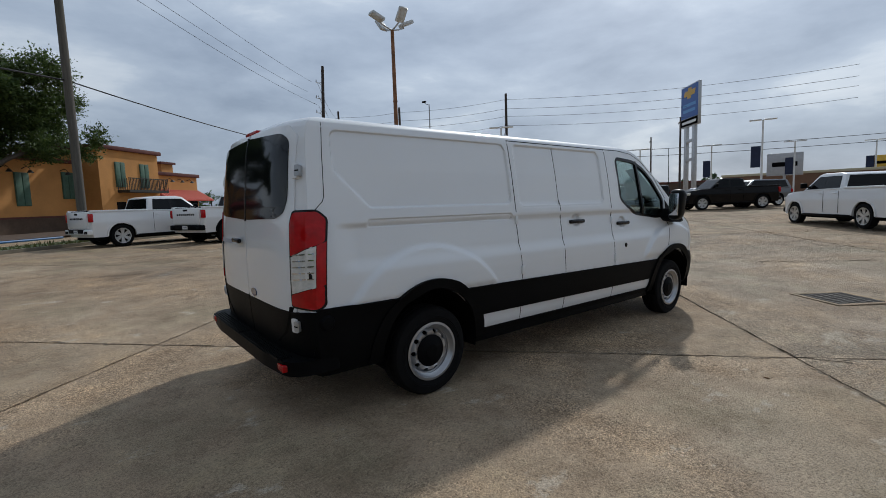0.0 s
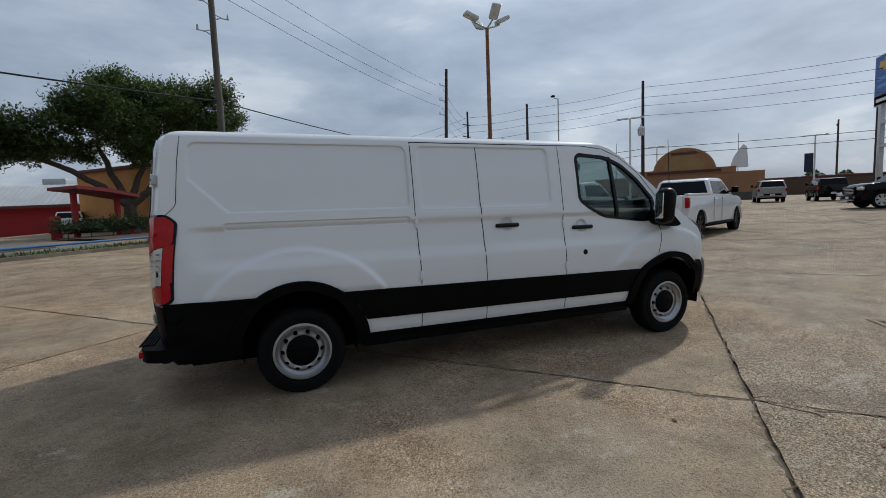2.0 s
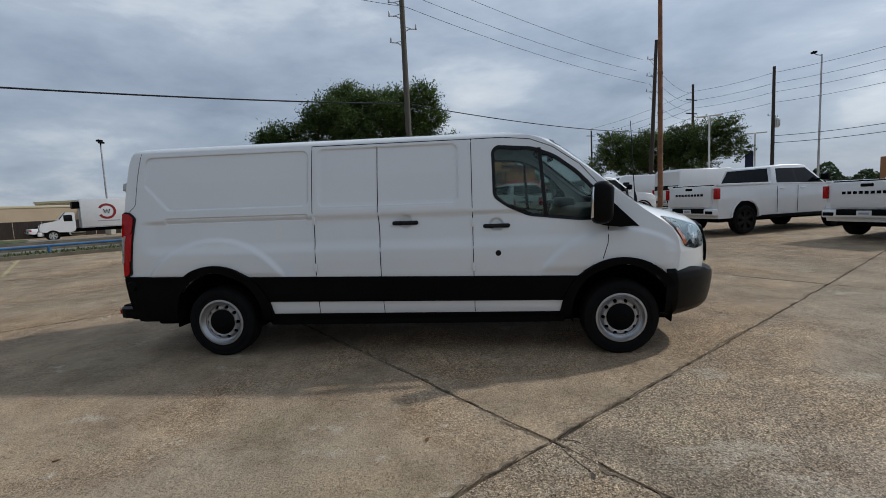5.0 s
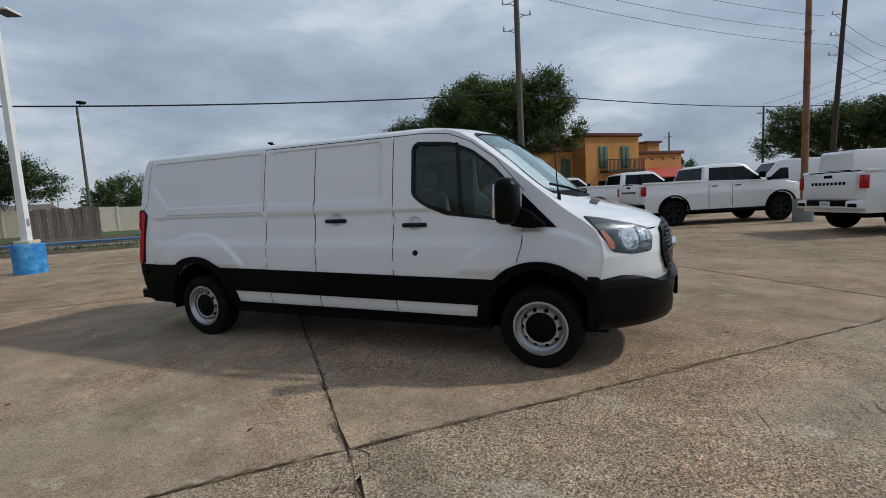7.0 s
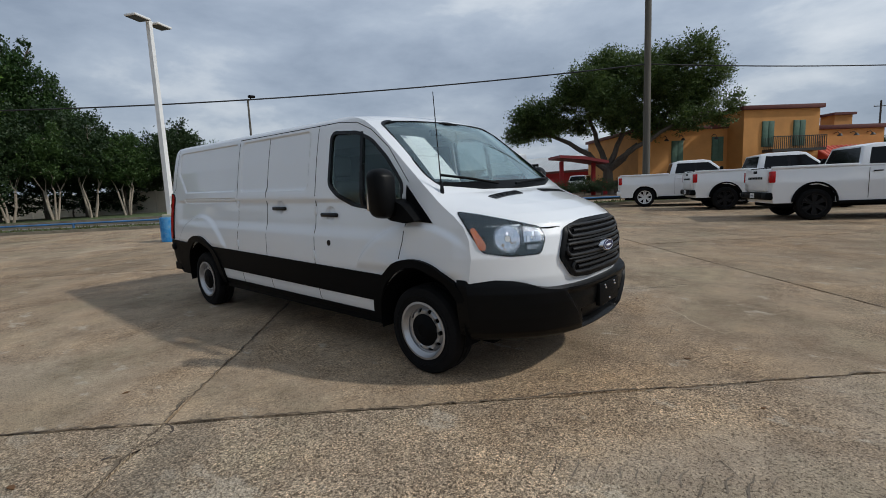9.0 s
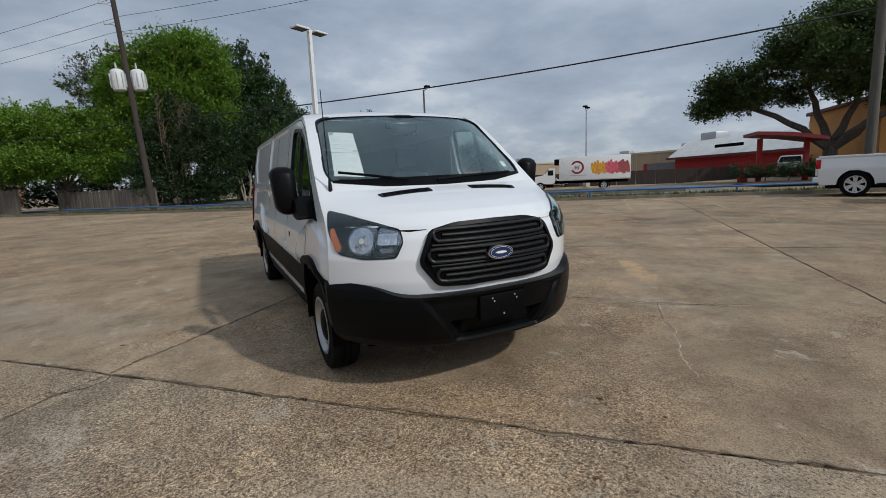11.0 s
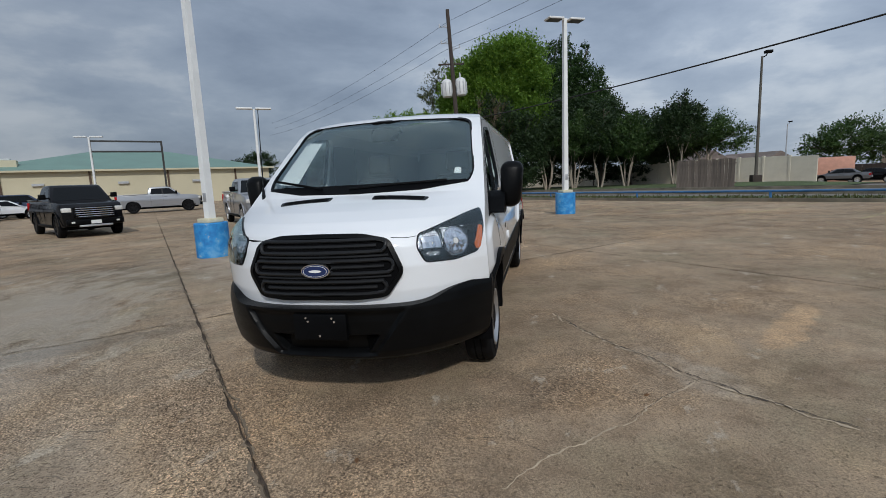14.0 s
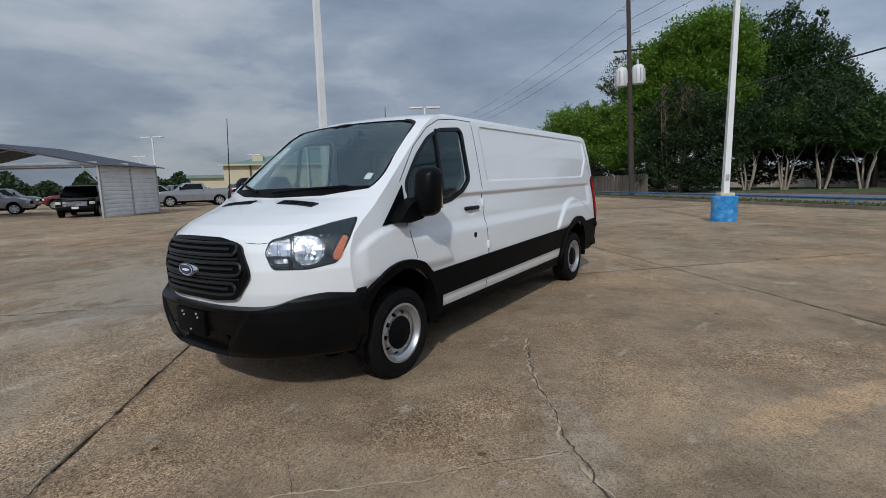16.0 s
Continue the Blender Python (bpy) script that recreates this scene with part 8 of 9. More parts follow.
M_TAN = surface("tan_panel_wall", (0.42, 0.33, 0.23), 0.85, vary=0.08, scale=0.3)
M_CREAM = surface("cream_metal_siding", (0.52, 0.47, 0.33), 0.6, vary=0.06, scale=0.3, grain=20)
M_GREENROOF = surface("green_metal_roof", (0.16, 0.26, 0.22), 0.5, vary=0.1, scale=0.4)
M_GREYROOF = surface("brown_shingle_roof", (0.16, 0.13, 0.115), 0.95, vary=0.25, scale=1, grain=12, bump=0.01)
M_FENCE = surface("weathered_fence_boards", (0.19, 0.155, 0.125), 0.95, vary=0.3, scale=2, grain=30, bump=0.004, spread=0.25, stretch=(4, 4, 0.5))
M_WHITEWALL = surface("cream_block_wall", (0.60, 0.57, 0.47), 0.9, vary=0.1, scale=0.8, grain=25, bump=0.003, spread=0.06)
M_BRICKTAN = surface("brown_brick", (0.20, 0.115, 0.075), 0.9, vary=0.15, scale=1, grain=20)
M_SIGNBLUE = surface("sign_blue", (0.02, 0.10, 0.38), 0.4, vary=0.06)
M_GOLD = surface("gold_print", (0.62, 0.38, 0.05), 0.45, vary=0.1)
M_CORR = surface("pale_corrugated_steel", (0.74, 0.75, 0.76), 0.45, metal=0.0, vary=0.12, scale=1.2)
M_PINK = surface("salmon_wall_paint", (0.62, 0.33, 0.24), 0.85, vary=0.1)


def restaurant():
    b = thing("restaurant", "orange stucco restaurant with green shutters and a balcony", "building", at=pose(-2.0, 40.7, 0.2, 0, 0, 44.3))

    def w(nm, *a, mat=M_ORANGE, par=b, **k):
        return part(nm, boxed(*a, **k), mat, par)
    w("tower_wall", 0, 6.3, 0, 7.0, -0.3, 6.35)
    w("cornice", -0.25, 6.55, -0.25, 7.2, 6.3, 6.62, mat=M_CORNICE, bevel=0.04)
    w("side_wing", -7.6, 0, 1.9, 13.0, -0.3, 5.2)
    w("cornice", -7.85, 0, 1.7, 13.2, 5.15, 5.42, mat=M_CORNICE, bevel=0.04)
    w("base_band", -7.63, 0, 1.86, 13.05, -0.3, 1.15, mat=M_BROWNBASE)
    w("base_trim", -7.66, 0, 1.82, 13.05, 1.15, 1.27, mat=M_CORNICE)
    w("base_band", -0.02, 6.33, -0.03, 7.0, -0.3, 0.9, mat=M_BROWNBASE)
    w("right_wing", 6.3, 12.6, 0.7, 9.0, -0.3, 4.7)
    w("cornice", 6.3, 12.85, 0.5, 9.2, 4.65, 4.98, mat=M_CORNICE, bevel=0.04)
    w("roof_block", 9.6, 11.2, 2.2, 3.6, 4.9, 6.0)
    w("cornice", 9.4, 11.4, 2.0, 3.8, 5.95, 6.15, mat=M_CORNICE)
    w("roof_unit", -5.5, -3.6, 4.0, 5.4, 5.0, 5.9, mat=M_GALV, bevel=0.05)
    w("roof_unit", -2.9, -1.8, 3.2, 4.2, 5.0, 5.6, mat=M_GALV, bevel=0.05)
    for x, y, z0, z1 in ((-4.3, 1.9, 2.0, 4.3), (-0.85, 1.9, 2.5, 4.5), (2.0, 0.0, 3.4, 5.4), (4.6, 0.0, 3.4, 5.4)):
        sh = w("shutter_window", x - 0.5, x + 0.5, y - 0.06, y, z0, z1, mat=M_SHUTTER, bevel=0.01)
        for s in (-1, 1):
            lf = w("shutter", x + s * 0.25 - 0.22, x + s * 0.25 + 0.22, y - 0.10, y - 0.05, z0 + 0.05, z1 - 0.05, mat=M_SHUTTER, par=sh, bevel=0.01)
    for x in (-7.0, -5.6, -4.2, -1.4):
        lp = bmesh.new()
        tube(lp, [(x, 1.88, 4.55), (x, 1.5, 4.7), (x, 1.25, 4.55), (x, 1.22, 4.4)], 0.025, 6)
        tube(lp, [(x, 1.22, 4.45), (x, 1.22, 4.25)], [0.06, 0.2], 10)
        part("wall_lamp", lp, M_IRON, b)
    for x in (8.2, 9.6, 11.0):
        lp = bmesh.new()
        tube(lp, [(x, 0.68, 4.3), (x, 0.35, 4.4), (x, 0.1, 4.2)], 0.025, 6)
        tube(lp, [(x, 0.1, 4.25), (x, 0.1, 4.05)], [0.06, 0.2], 10)
        part("wall_lamp", lp, M_IRON, b)
    bal = part("balcony", boxed(1.6, 6.0, -1.1, 0, 2.95, 3.15), M_IRON, b, "dark iron balcony")
    part("top_rail", boxed(1.6, 6.0, -1.12, -1.06, 4.05, 4.12), M_IRON, bal)
    for k in range(29):
        x = 1.62 + k * 4.36 / 28
        part("baluster", boxed(x - 0.018, x + 0.018, -1.11, -1.07, 3.15, 4.06), M_IRON, bal)
    for s in (1.62, 5.98):
        for k in range(5):
            part("baluster", boxed(s - 0.018, s + 0.018, -0.9 + k * 0.2, -0.87 + k * 0.2, 3.15, 4.06), M_IRON, bal)
    for x in (1.4, 4.6):
        part("ground_window", boxed(x, x + 0.9, -0.05, 0.0, 1.0, 2.2), M_DARKGLASS, b)
    aw = bmesh.new()
    prism(aw, [(0.72, 3.35), (-1.0, 2.35), (-1.0, 2.25), (0.72, 2.3)], "x", 6.4, 12.7)
    a_ = part("awning", aw, M_AWNING, b, "red ribbed awning")
    for k in range(16):
        x = 6.5 + k * 0.4
        rib = bmesh.new()
        prism(rib, [(0.72, 3.40), (-1.02, 2.38), (-1.02, 2.35), (0.72, 3.36)], "x", x, x + 0.12)
        part("awning_rib", rib, surface("pale_red_rib", (0.62, 0.16, 0.11), 0.7), a_)
    part("shop_front", boxed(6.6, 12.4, 0.6, 0.7, 0.1, 2.3), M_DARKGLASS, b)
    for x in (7.0, 9.0, 12.4):
        part("awning_post", boxed(x, x + 0.08, -0.9, -0.82, -0.2, 2.3), M_IRON, b)
    return b


restaurant()
strip("planting_bed", -2, 12, 7.5, 14.0, 0.06, M_BROWNBASE, "dark mulch bed in front of the restaurant", "planting bed")
for k in range(3, 7):
    x, y = along(-5.5 + k * 1.3, 12.8)
    tree("low clipped shrub by the restaurant wall", x, y, [(0, 0, 0.75, 0.8, 0.5), (0.5, 0.4, 0.65, 0.6, 0.4)], M_LEAF_DARK, 2600, 0.10, 0.03, 0.3, seed=70 + k)


def canopy_roof():
    bm = bmesh.new()
    prism(bm, [(-1.9, 3.30), (0.0, 3.15), (1.9, 2.75), (1.9, 2.55), (0.0, 2.9), (-1.9, 3.1)], "y", -1.6, 1.6)
    return bm


M_CANOPY = surface("dark_red_sheet", (0.20, 0.014, 0.018), 0.6, vary=0.15)


def canopy():
    c = thing("drive_through_canopy", "dark red flat canopy on square posts", "canopy", at=pose(-12.0, 32.2, 0.25, 0, 0, 44.3))
    part("roof", canopy_roof(), M_CANOPY, c)
    for x in (-1.3, 1.3):
        part("post", boxed(x - 0.14, x + 0.14, -0.14, 0.14, -0.3, 2.9, bevel=0.02), M_REDWALL, c)
    part("menu_board", boxed(-2.3, -1.7, 0.8, 0.95, -0.3, 1.5, bevel=0.03), M_REDWALL, c)
    part("order_post", boxed(2.3, 2.6, 0.3, 0.5, -0.3, 1.2, bevel=0.03), M_REDWALL, c)


canopy()


def red_diner():
    b = thing("red_diner", "low red building under a sloped white metal roof", "building", at=pose(-43.0, 63.0, 0.1, 0, 0, -15.3))
    part("wall", boxed(0, 26, 0, 12, -0.4, 3.1), M_REDWALL, b)
    r = bmesh.new()
    prism(r, [(-0.8, 3.0), (2.6, 5.35), (9.4, 5.35), (12.8, 3.0), (12.8, 2.85), (-0.8, 2.85)], "x", -0.8, 26.8)
    rf = part("roof", r, M_TINROOF, b, "white ribbed metal roof")
    for k in range(44):
        x = -0.6 + k * 0.62
        s = bmesh.new()
        prism(s, [(-0.8, 3.03), (2.6, 5.38), (2.6, 5.42), (-0.8, 3.08)], "x", x, x + 0.06)
        part("seam", s, M_TINROOF, rf)
    part("eave", boxed(-0.9, 26.9, -0.95, -0.75, 2.75, 3.05), M_CORNICE, b)
    part("roof_unit", boxed(1.0, 4.0, 3.5, 6.0, 5.3, 6.5, bevel=0.05), M_GALV, b)
    part("roof_unit", boxed(18.0, 20.5, 3.5, 5.5, 5.3, 6.1, bevel=0.05), M_GALV, b)
    part("sign_box", boxed(9.0, 13.5, -1.05, -0.85, 3.9, 4.3), M_SEAM, b)
    part("window", boxed(21.5, 24.0, -0.06, 0.02, 1.0, 2.3), M_DARKGLASS, b)
    part("yard_fence", boxed(-7.5, 0.0, 0.5, 0.7, -0.3, 2.4), surface("grey_gate", (0.16, 0.17, 0.18), 0.7, vary=0.2), b)
    part("door", boxed(-9.3, -7.5, 1.0, 1.2, -0.3, 2.4), M_REDWALL, b)


red_diner()


def plain_block(name, label, at, L, D, H, mat, trim=None, units=(), ribs=0):
    b = thing(name, label, "building", at=at)
    part("wall", boxed(0, L, 0, D, -0.8, H), mat, b)
    part("parapet", boxed(-0.1, L + 0.1, -0.12, D + 0.1, H, H + 0.35, bevel=0.03), trim or mat, b)
    for x, y, w, h in units:
        part("roof_unit", boxed(x, x + w, y, y + w * 0.8, H + 0.2, H + 0.2 + h, bevel=0.05), M_GALV, b)
    for k in range(ribs):
        x = L * (k + 0.5) / ribs
        part("wall_joint", boxed(x - 0.04, x + 0.04, -0.05, 0.01, -0.5, H), trim or mat, b)
    return b


plain_block("store", "wide tan store with a flat roof", pose(-74, 66, 0, 0, 0, 8), 34, 30, 4.3, M_TAN, M_CREAM, [(24, 6, 3, 1.4), (10, 8, 2.2, 1.0)], 8)
plain_block("store", "low beige store beyond the next lot", pose(-96, 62, 0, 0, 0, -20), 26, 20, 3.5, M_TAN, M_CREAM, [(14, 4, 2.6, 1.5), (6, 4, 1.4, 1.0)], 5)


M_SHOPDARK = surface("dark_shop_front", (0.09, 0.085, 0.075), 0.4, vary=0.4, scale=0.8)
M_ADOBE = surface("orange_brown_stucco", (0.36, 0.19, 0.10), 0.9, vary=0.15, scale=0.5, grain=20)
M_OCHRE = surface("ochre_stucco", (0.36, 0.23, 0.10), 0.9, vary=0.15, scale=0.5, grain=20)


def arch_building():
    b = thing("mission_building", "brown shop building with a round arched gable", "building", at=pose(57.0, 33.0, 0.3, 0, 0, 126))
    part("wall", boxed(1.6, 22, -5, 0, -0.6, 3.9), M_ADOBE, b)
    part("shop_front", boxed(2, 21, 0.0, 0.06, -0.3, 1.3), M_SHOPDARK, b)
    g = bmesh.new()
    prism(g, [(4.6, 3.9), (4.6, 4.6), (6.6, 4.6)] + arc(10.5, 4.3, 3.0, 172, 8, 20, 1.2) + [(14.4, 4.6), (16.4, 4.6), (16.4, 3.9)], "y", -0.8, 0.12)
    part("gable", g, M_ADOBE, b)
    inn = bmesh.new()
    prism(inn, arc(10.5, 4.5, 2.0, 0, 180, 20, 1.2), "y", 0.10, 0.16)
    part("gable_field", inn, M_OCHRE, b)
    ring = bmesh.new()
    prism(ring, arc(10.5, 4.3, 3.1, 178, 2, 24, 1.2) + arc(10.5, 4.3, 2.85, 2, 178, 24, 1.2), "y", -0.85, 0.2)
    part("gable_edge", ring, M_OCHRE, b)
    part("sign_bar", boxed(6.2, 15.0, 0.12, 0.22, 4.05, 4.4), M_CORNICE, b)
    part("sign_bar", boxed(9.0, 12.0, 0.16, 0.22, 6.55, 6.85), M_CORNICE, b)
    sail = bmesh.new()
    prism(sail, rounded([(3.3, 4.4), (5.3, 4.4), (4.9, 5.8), (3.9, 7.3), (3.5, 6.9)], 0.2), "y", -0.6, -0.2)
    part("sail_ornament", sail, M_WHITEMARK, b)


arch_building()
plain_block("shopping_strip", "long low brown shopping strip with pale lettering", pose(122, 42, 0.3, 0, 0, 110), 46, 12, 3.7, M_BROWNBASE, M_CORNICE)
strip_sign = thing("shop_lettering", "pale lettering along the shop front", "sign", at=pose(121.6, 42, 0.3, 0, 0, 110))
for k in range(12):
    part("letter_bar", boxed(14 + k * 1.5, 15 + k * 1.5, 0.02, 0.2, 3.4, 4.4), M_CREAM, strip_sign)
plain_block("dealership", "grey and red dealership building", pose(92, -2, 0.4, 0, 0, 100), 30, 14, 3.3, M_BRICKTAN, M_CREAM)
g = bmesh.new()
prism(g, [(-6, 0), (-6, 4.2), (0, 6.8), (6, 4.2), (6, 0)], "y", -8, 0)
gd = thing("garage_hall", "pale gabled hall with a red shield", "building", at=pose(96, 6, 0.2, 0, 0, -78))
part("wall", g, surface("pale_gable_paint", (0.42, 0.42, 0.42), 0.7, vary=0.06), gd)
part("shield", prismed([(-0.8, 5.2), (0.8, 5.2), (0.8, 4.2), (0, 3.6), (-0.8, 4.2)], "y", -8.1, -7.98), M_AWNING, gd)
part("shield", prismed([(-0.8, 5.2), (0.8, 5.2), (0.8, 4.2), (0, 3.6), (-0.8, 4.2)], "y", -0.02, 0.1), M_AWNING, gd)


M_SIGNPALE = surface("pale_blue_print", (0.10, 0.30, 0.62), 0.45, vary=0.06)


def pylon_sign():
    s = thing("pylon_sign", "tall blue dealership sign on twin grey posts", "sign", at=pose(53.5, 21.3, 0.3, 0, 0, 48))
    part("cabinet", boxed(-2.2, 2.2, -0.16, 0.16, 9.0, 13.75, bevel=0.05), M_GALV, s)
    for d, e in ((0.162, 0.19), (-0.19, -0.162)):
        f = part("face", boxed(-2.05, 2.05, d, e, 10.0, 13.62), M_SIGNBLUE, s)
        f2 = part("lower_face", boxed(-2.05, 2.05, d, e, 9.1, 9.95), M_SEAM, s)
        o = e + 0.01 if e > 0 else d - 0.01
        lo, hi = min(o, o - math.copysign(0.03, o)), max(o, o - math.copysign(0.03, o))
        part("gold_mark", prismed([(-1.3, 12.5), (-0.45, 12.5), (-0.35, 12.2), (0.55, 12.2), (0.5, 12.5), (1.4, 12.5), (1.2, 13.1), (0.35, 13.1), (0.3, 13.4), (-0.55, 13.4), (-0.5, 13.1), (-1.5, 13.1)], "y", lo, hi), M_GOLD, f)
        for z0, hw in ((11.3, 1.6), (10.65, 1.5)):
            part("print_bar", boxed(-hw, hw, lo, hi, z0, z0 + 0.34), M_SIGNPALE, f)
        part("print_bar", boxed(-1.7, 1.7, lo, hi, 9.35, 9.65), M_WHITEMARK, f2)
    for x in (-1.05, 0.95):
        part("post", boxed(x - 0.30, x + 0.30, -0.18, 0.18, -0.3, 9.0, bevel=0.03), M_GALV, s)
    for z in (5.0, 7.2):
        part("brace", boxed(-0.8, 0.6, -0.2, 0.2, z, z + 0.3), M_GALV, s)


pylon_sign()
for x, y, w, h, z in ((72, 17, 4.0, 3.0, 3.2), (84, 9.0, 3.2, 2.0, 3.6)):
    sg = thing("roadside_sign", "small square roadside sign on a post", "sign", at=pose(x, y, 0.3, 0, 0, 100))
    part("panel", boxed(-w / 2, w / 2, -0.15, 0.15, z, z + h, bevel=0.04), M_GOLD if x > 80 else M_PORCELAIN, sg)
    part("print_bar", boxed(-w * 0.35, w * 0.35, 0.15, 0.17, z + h * 0.4, z + h * 0.6), M_SEAM, sg)
    part("post", boxed(-0.15, 0.15, -0.1, 0.1, -0.3, z), M_GALV, sg)


def cream_hall():
    b = thing("metal_hall", "long cream metal hall with a green hipped roof", "building", at=pose(-36.5, -66.5, 0, 0, 0, 136))
    L, D = 36, 26
    part("wall", boxed(0, L, 0, D, -0.5, 4.9), M_CREAM, b)
    r = bmesh.new()
    lo = [r.verts.new(c) for c in ((-0.6, -0.6, 4.9), (L + 0.6, -0.6, 4.9), (L + 0.6, D + 0.6, 4.9), (-0.6, D + 0.6, 4.9))]
    hi = [r.verts.new(c) for c in ((13, D / 2, 8.3), (L - 13, D / 2, 8.3))]
    for q in ((lo[0], lo[1], hi[1], hi[0]), (lo[1], lo[2], hi[1]), (lo[2], lo[3], hi[0], hi[1]), (lo[3], lo[0], hi[0]), lo[::-1]):
        r.faces.new(q)
    part("roof", r, M_GREENROOF, b, "green standing-seam hipped roof", smooth=0)
    part("gutter", boxed(-0.7, L + 0.7, -0.75, -0.6, 4.75, 4.98), M_CREAM, b)
    for k in range(4):
        x = 4 + k * 9
        part("downpipe", boxed(x - 0.12, x + 0.12, -0.15, 0.0, -0.3, 4.8), M_BROWNBASE, b)
        part("wall_lamp", boxed(x + 3, x + 4.2, -0.3, 0.0, 3.0, 3.3), M_GALV, b)
    part("entrance", boxed(-6, 0, 4, 12, -0.5, 3.0), M_CREAM, b)
    part("entrance_roof", boxed(-6.5, 0.2, 3.5, 12.5, 3.0, 3.5), M_GREENROOF, b)
    part("chimney", boxed(4, 5.6, 2, 3.4, 4.9, 6.4), M_CREAM, b)


cream_hall()
fr = thing("sign_frame", "tall open dark steel sign frame before the hall", "frame", at=pose(-38.5, -43.5, 0, 0, 0, 136))
part("post", boxed(-3.4, -3.2, -0.1, 0.1, 0, 7.4), M_IRON, fr)
part("post", boxed(3.2, 3.4, -0.1, 0.1, 0, 7.4), M_IRON, fr)
for z in (7.2, 6.1):
    part("crossbar", boxed(-3.4, 3.4, -0.08, 0.08, z, z + 0.18), M_IRON, fr)


# roof tin coloured dark navy to carry the shade of its underside
M_TINSHADE = surface("tin_underside_shade", (0.035, 0.040, 0.060), 0.5, vary=0.2)


def carport():
    c = thing("carport", "open steel carport with a corrugated pale side wall", "carport", at=pose(-5.7, -26.2, 0, 0, 0, -56))
    # own axes: x along the open gable, y (negative) back along the side wall
    W, D, E, R = 12.4, 4.9, 2.85, 4.1
    ridge = W / 2
    for k in range(12):
        z = 0.02 + k * 0.235
        sh = boxed(-0.03 - 0.012 * (k % 2), 0.03, -D, 0, z, z + 0.225, bevel=0.01)
        part("wall_sheet", sh, M_CORR, c)
    for side in (0, 1):
        x0, x1 = (-0.45, ridge) if side == 0 else (W + 0.45, ridge)
        z0 = E - 0.1
        for k in range(9):
            y1 = 0.3 - k * (D + 0.6) / 9
            y0 = y1 - (D + 0.6) / 9 + 0.01
            rs = bmesh.new()
            prism(rs, [(x0, z0), (x1, R), (x1, R + 0.05), (x0, z0 + 0.05)], "y", y0, y1)
            part("roof_sheet", rs, M_TINSHADE, c)
    for x in (0.0, W):
        for y in (0.0, -D / 2, -D):
            part("post", boxed(x - 0.06, x + 0.06, y - 0.06, y + 0.06, -0.05, E), M_GALV, c)
    for y in (0.0, -D / 2, -D):
        part("tie_beam", boxed(0, W, y - 0.05, y + 0.05, E + 0.05, E + 0.15), M_GALV, c)
        for x, d in ((0, 1), (W, -1)):
            part("brace", tubed([(x, y, E - 1.0), (x + d * 1.0, y, E + 0.08)], 0.04, 6), M_GALV, c)
        part("rafter", tubed([(0, y, E), (ridge, y, R - 0.05)], 0.05, 6), M_GALV, c)
        part("rafter", tubed([(W, y, E), (ridge, y, R - 0.05)], 0.05, 6), M_GALV, c)


carport()


def board_fence(label, s0, s1, off, h, width=0.22, mat=None, dx=0.0, post_every=10, gap=0.01):
    """A fence of single boards along the lot's edge line, off metres beyond it."""
    f = thing("board_fence", label, "fence")
    n = int((s1 - s0) / width)
    rnd = random.Random(int(off * 10 + s0))
    x, y = along(s0, off)
    m = {}
    for k in range(n):
        s = s0 + k * width
        x, y = along(s, off)
        hh = h * rnd.choice((0.97, 1.0, 1.0, 1.02))
        if hh not in m:
            bm = boxed(0, width - gap, -0.012, 0.012, -0.1, hh)
            m[hh] = link_mesh("board", bm, mat or M_FENCE, 0)
            ob = m[hh]
        else:
            ob = new("board", m[hh].data)
        ob.parent = f
        ob.matrix_basis = pose(x, y, ground_z(x, y) - 0.02, rnd.uniform(-1.5, 1.5), 0, 44.3)
    for z in (0.35, h - 0.35):
        a, b = along(s0, off + 0.06), along(s1, off + 0.06)
        part("fence_rail", tubed([(a[0], a[1], ground_z(*a) + z), (b[0], b[1], ground_z(*b) + z)], 0.045, 5), mat or M_FENCE, f)
    return f


board_fence("weathered grey board shed wall beside the trees", -27.6, -23.6, 12.2, 1.95)
board_fence("tilting weathered board fence under the low tree", -56, -44, 6.0, 1.7)
board_fence("long weathered board fence before the houses", -96, -56, 3.2, 2.1, 0.3)
wallf = thing("block_wall", "pale cream panel wall behind the lawn", "wall")
for k in range(20):
    s0 = -64 + k * 2.0
    bm = boxed(0, 1.94, -0.06, 0.06, -0.2, 2.1, bevel=0.015)
    x, y = along(s0, 26.0)
    ob = part("panel", bm, M_WHITEWALL, wallf, smooth=0)
    ob.matrix_basis = pose(x, y, ground_z(x, y), 0, 0, 44.3)
    pb = boxed(-0.1, 0.06, -0.1, 0.1, -0.2, 2.2)
    ob = part("pillar", pb, M_WHITEWALL, wallf, smooth=0)
    ob.matrix_basis = pose(x, y, ground_z(x, y), 0, 0, 44.3)

ct = thing("shipping_container", "salmon-coloured shipping container with ribbed doors", "container", at=pose(-54.5, 28.0, ground_z(-54.5, 28.0), 0, 0, 62))
part("box", boxed(0, 6.0, -0.1, 2.4, -0.1, 2.5, bevel=0.02), M_PINK, ct)
for k in range(8):
    part("door_rib", boxed(-0.06, 0.0, 0.05 + k * 0.3, 0.15 + k * 0.3, 0.0, 2.4), M_RUST, ct)
for z in (0.5, 1.2, 1.9):
    part("door_bar", boxed(-0.08, -0.02, 0.0, 2.4, z, z + 0.08), M_RUST, ct)
dk = thing("dark_fence", "long dark fence at the back of the next lot", "fence", at=pose(-60, 36, ground_z(-60, 36), 0, 0, 40))
for k in range(16):
    part("fence_panel", boxed(k * 2.5, k * 2.5 + 2.45, -0.05, 0.05, -0.4, 1.9), M_DARKWOOD, dk)


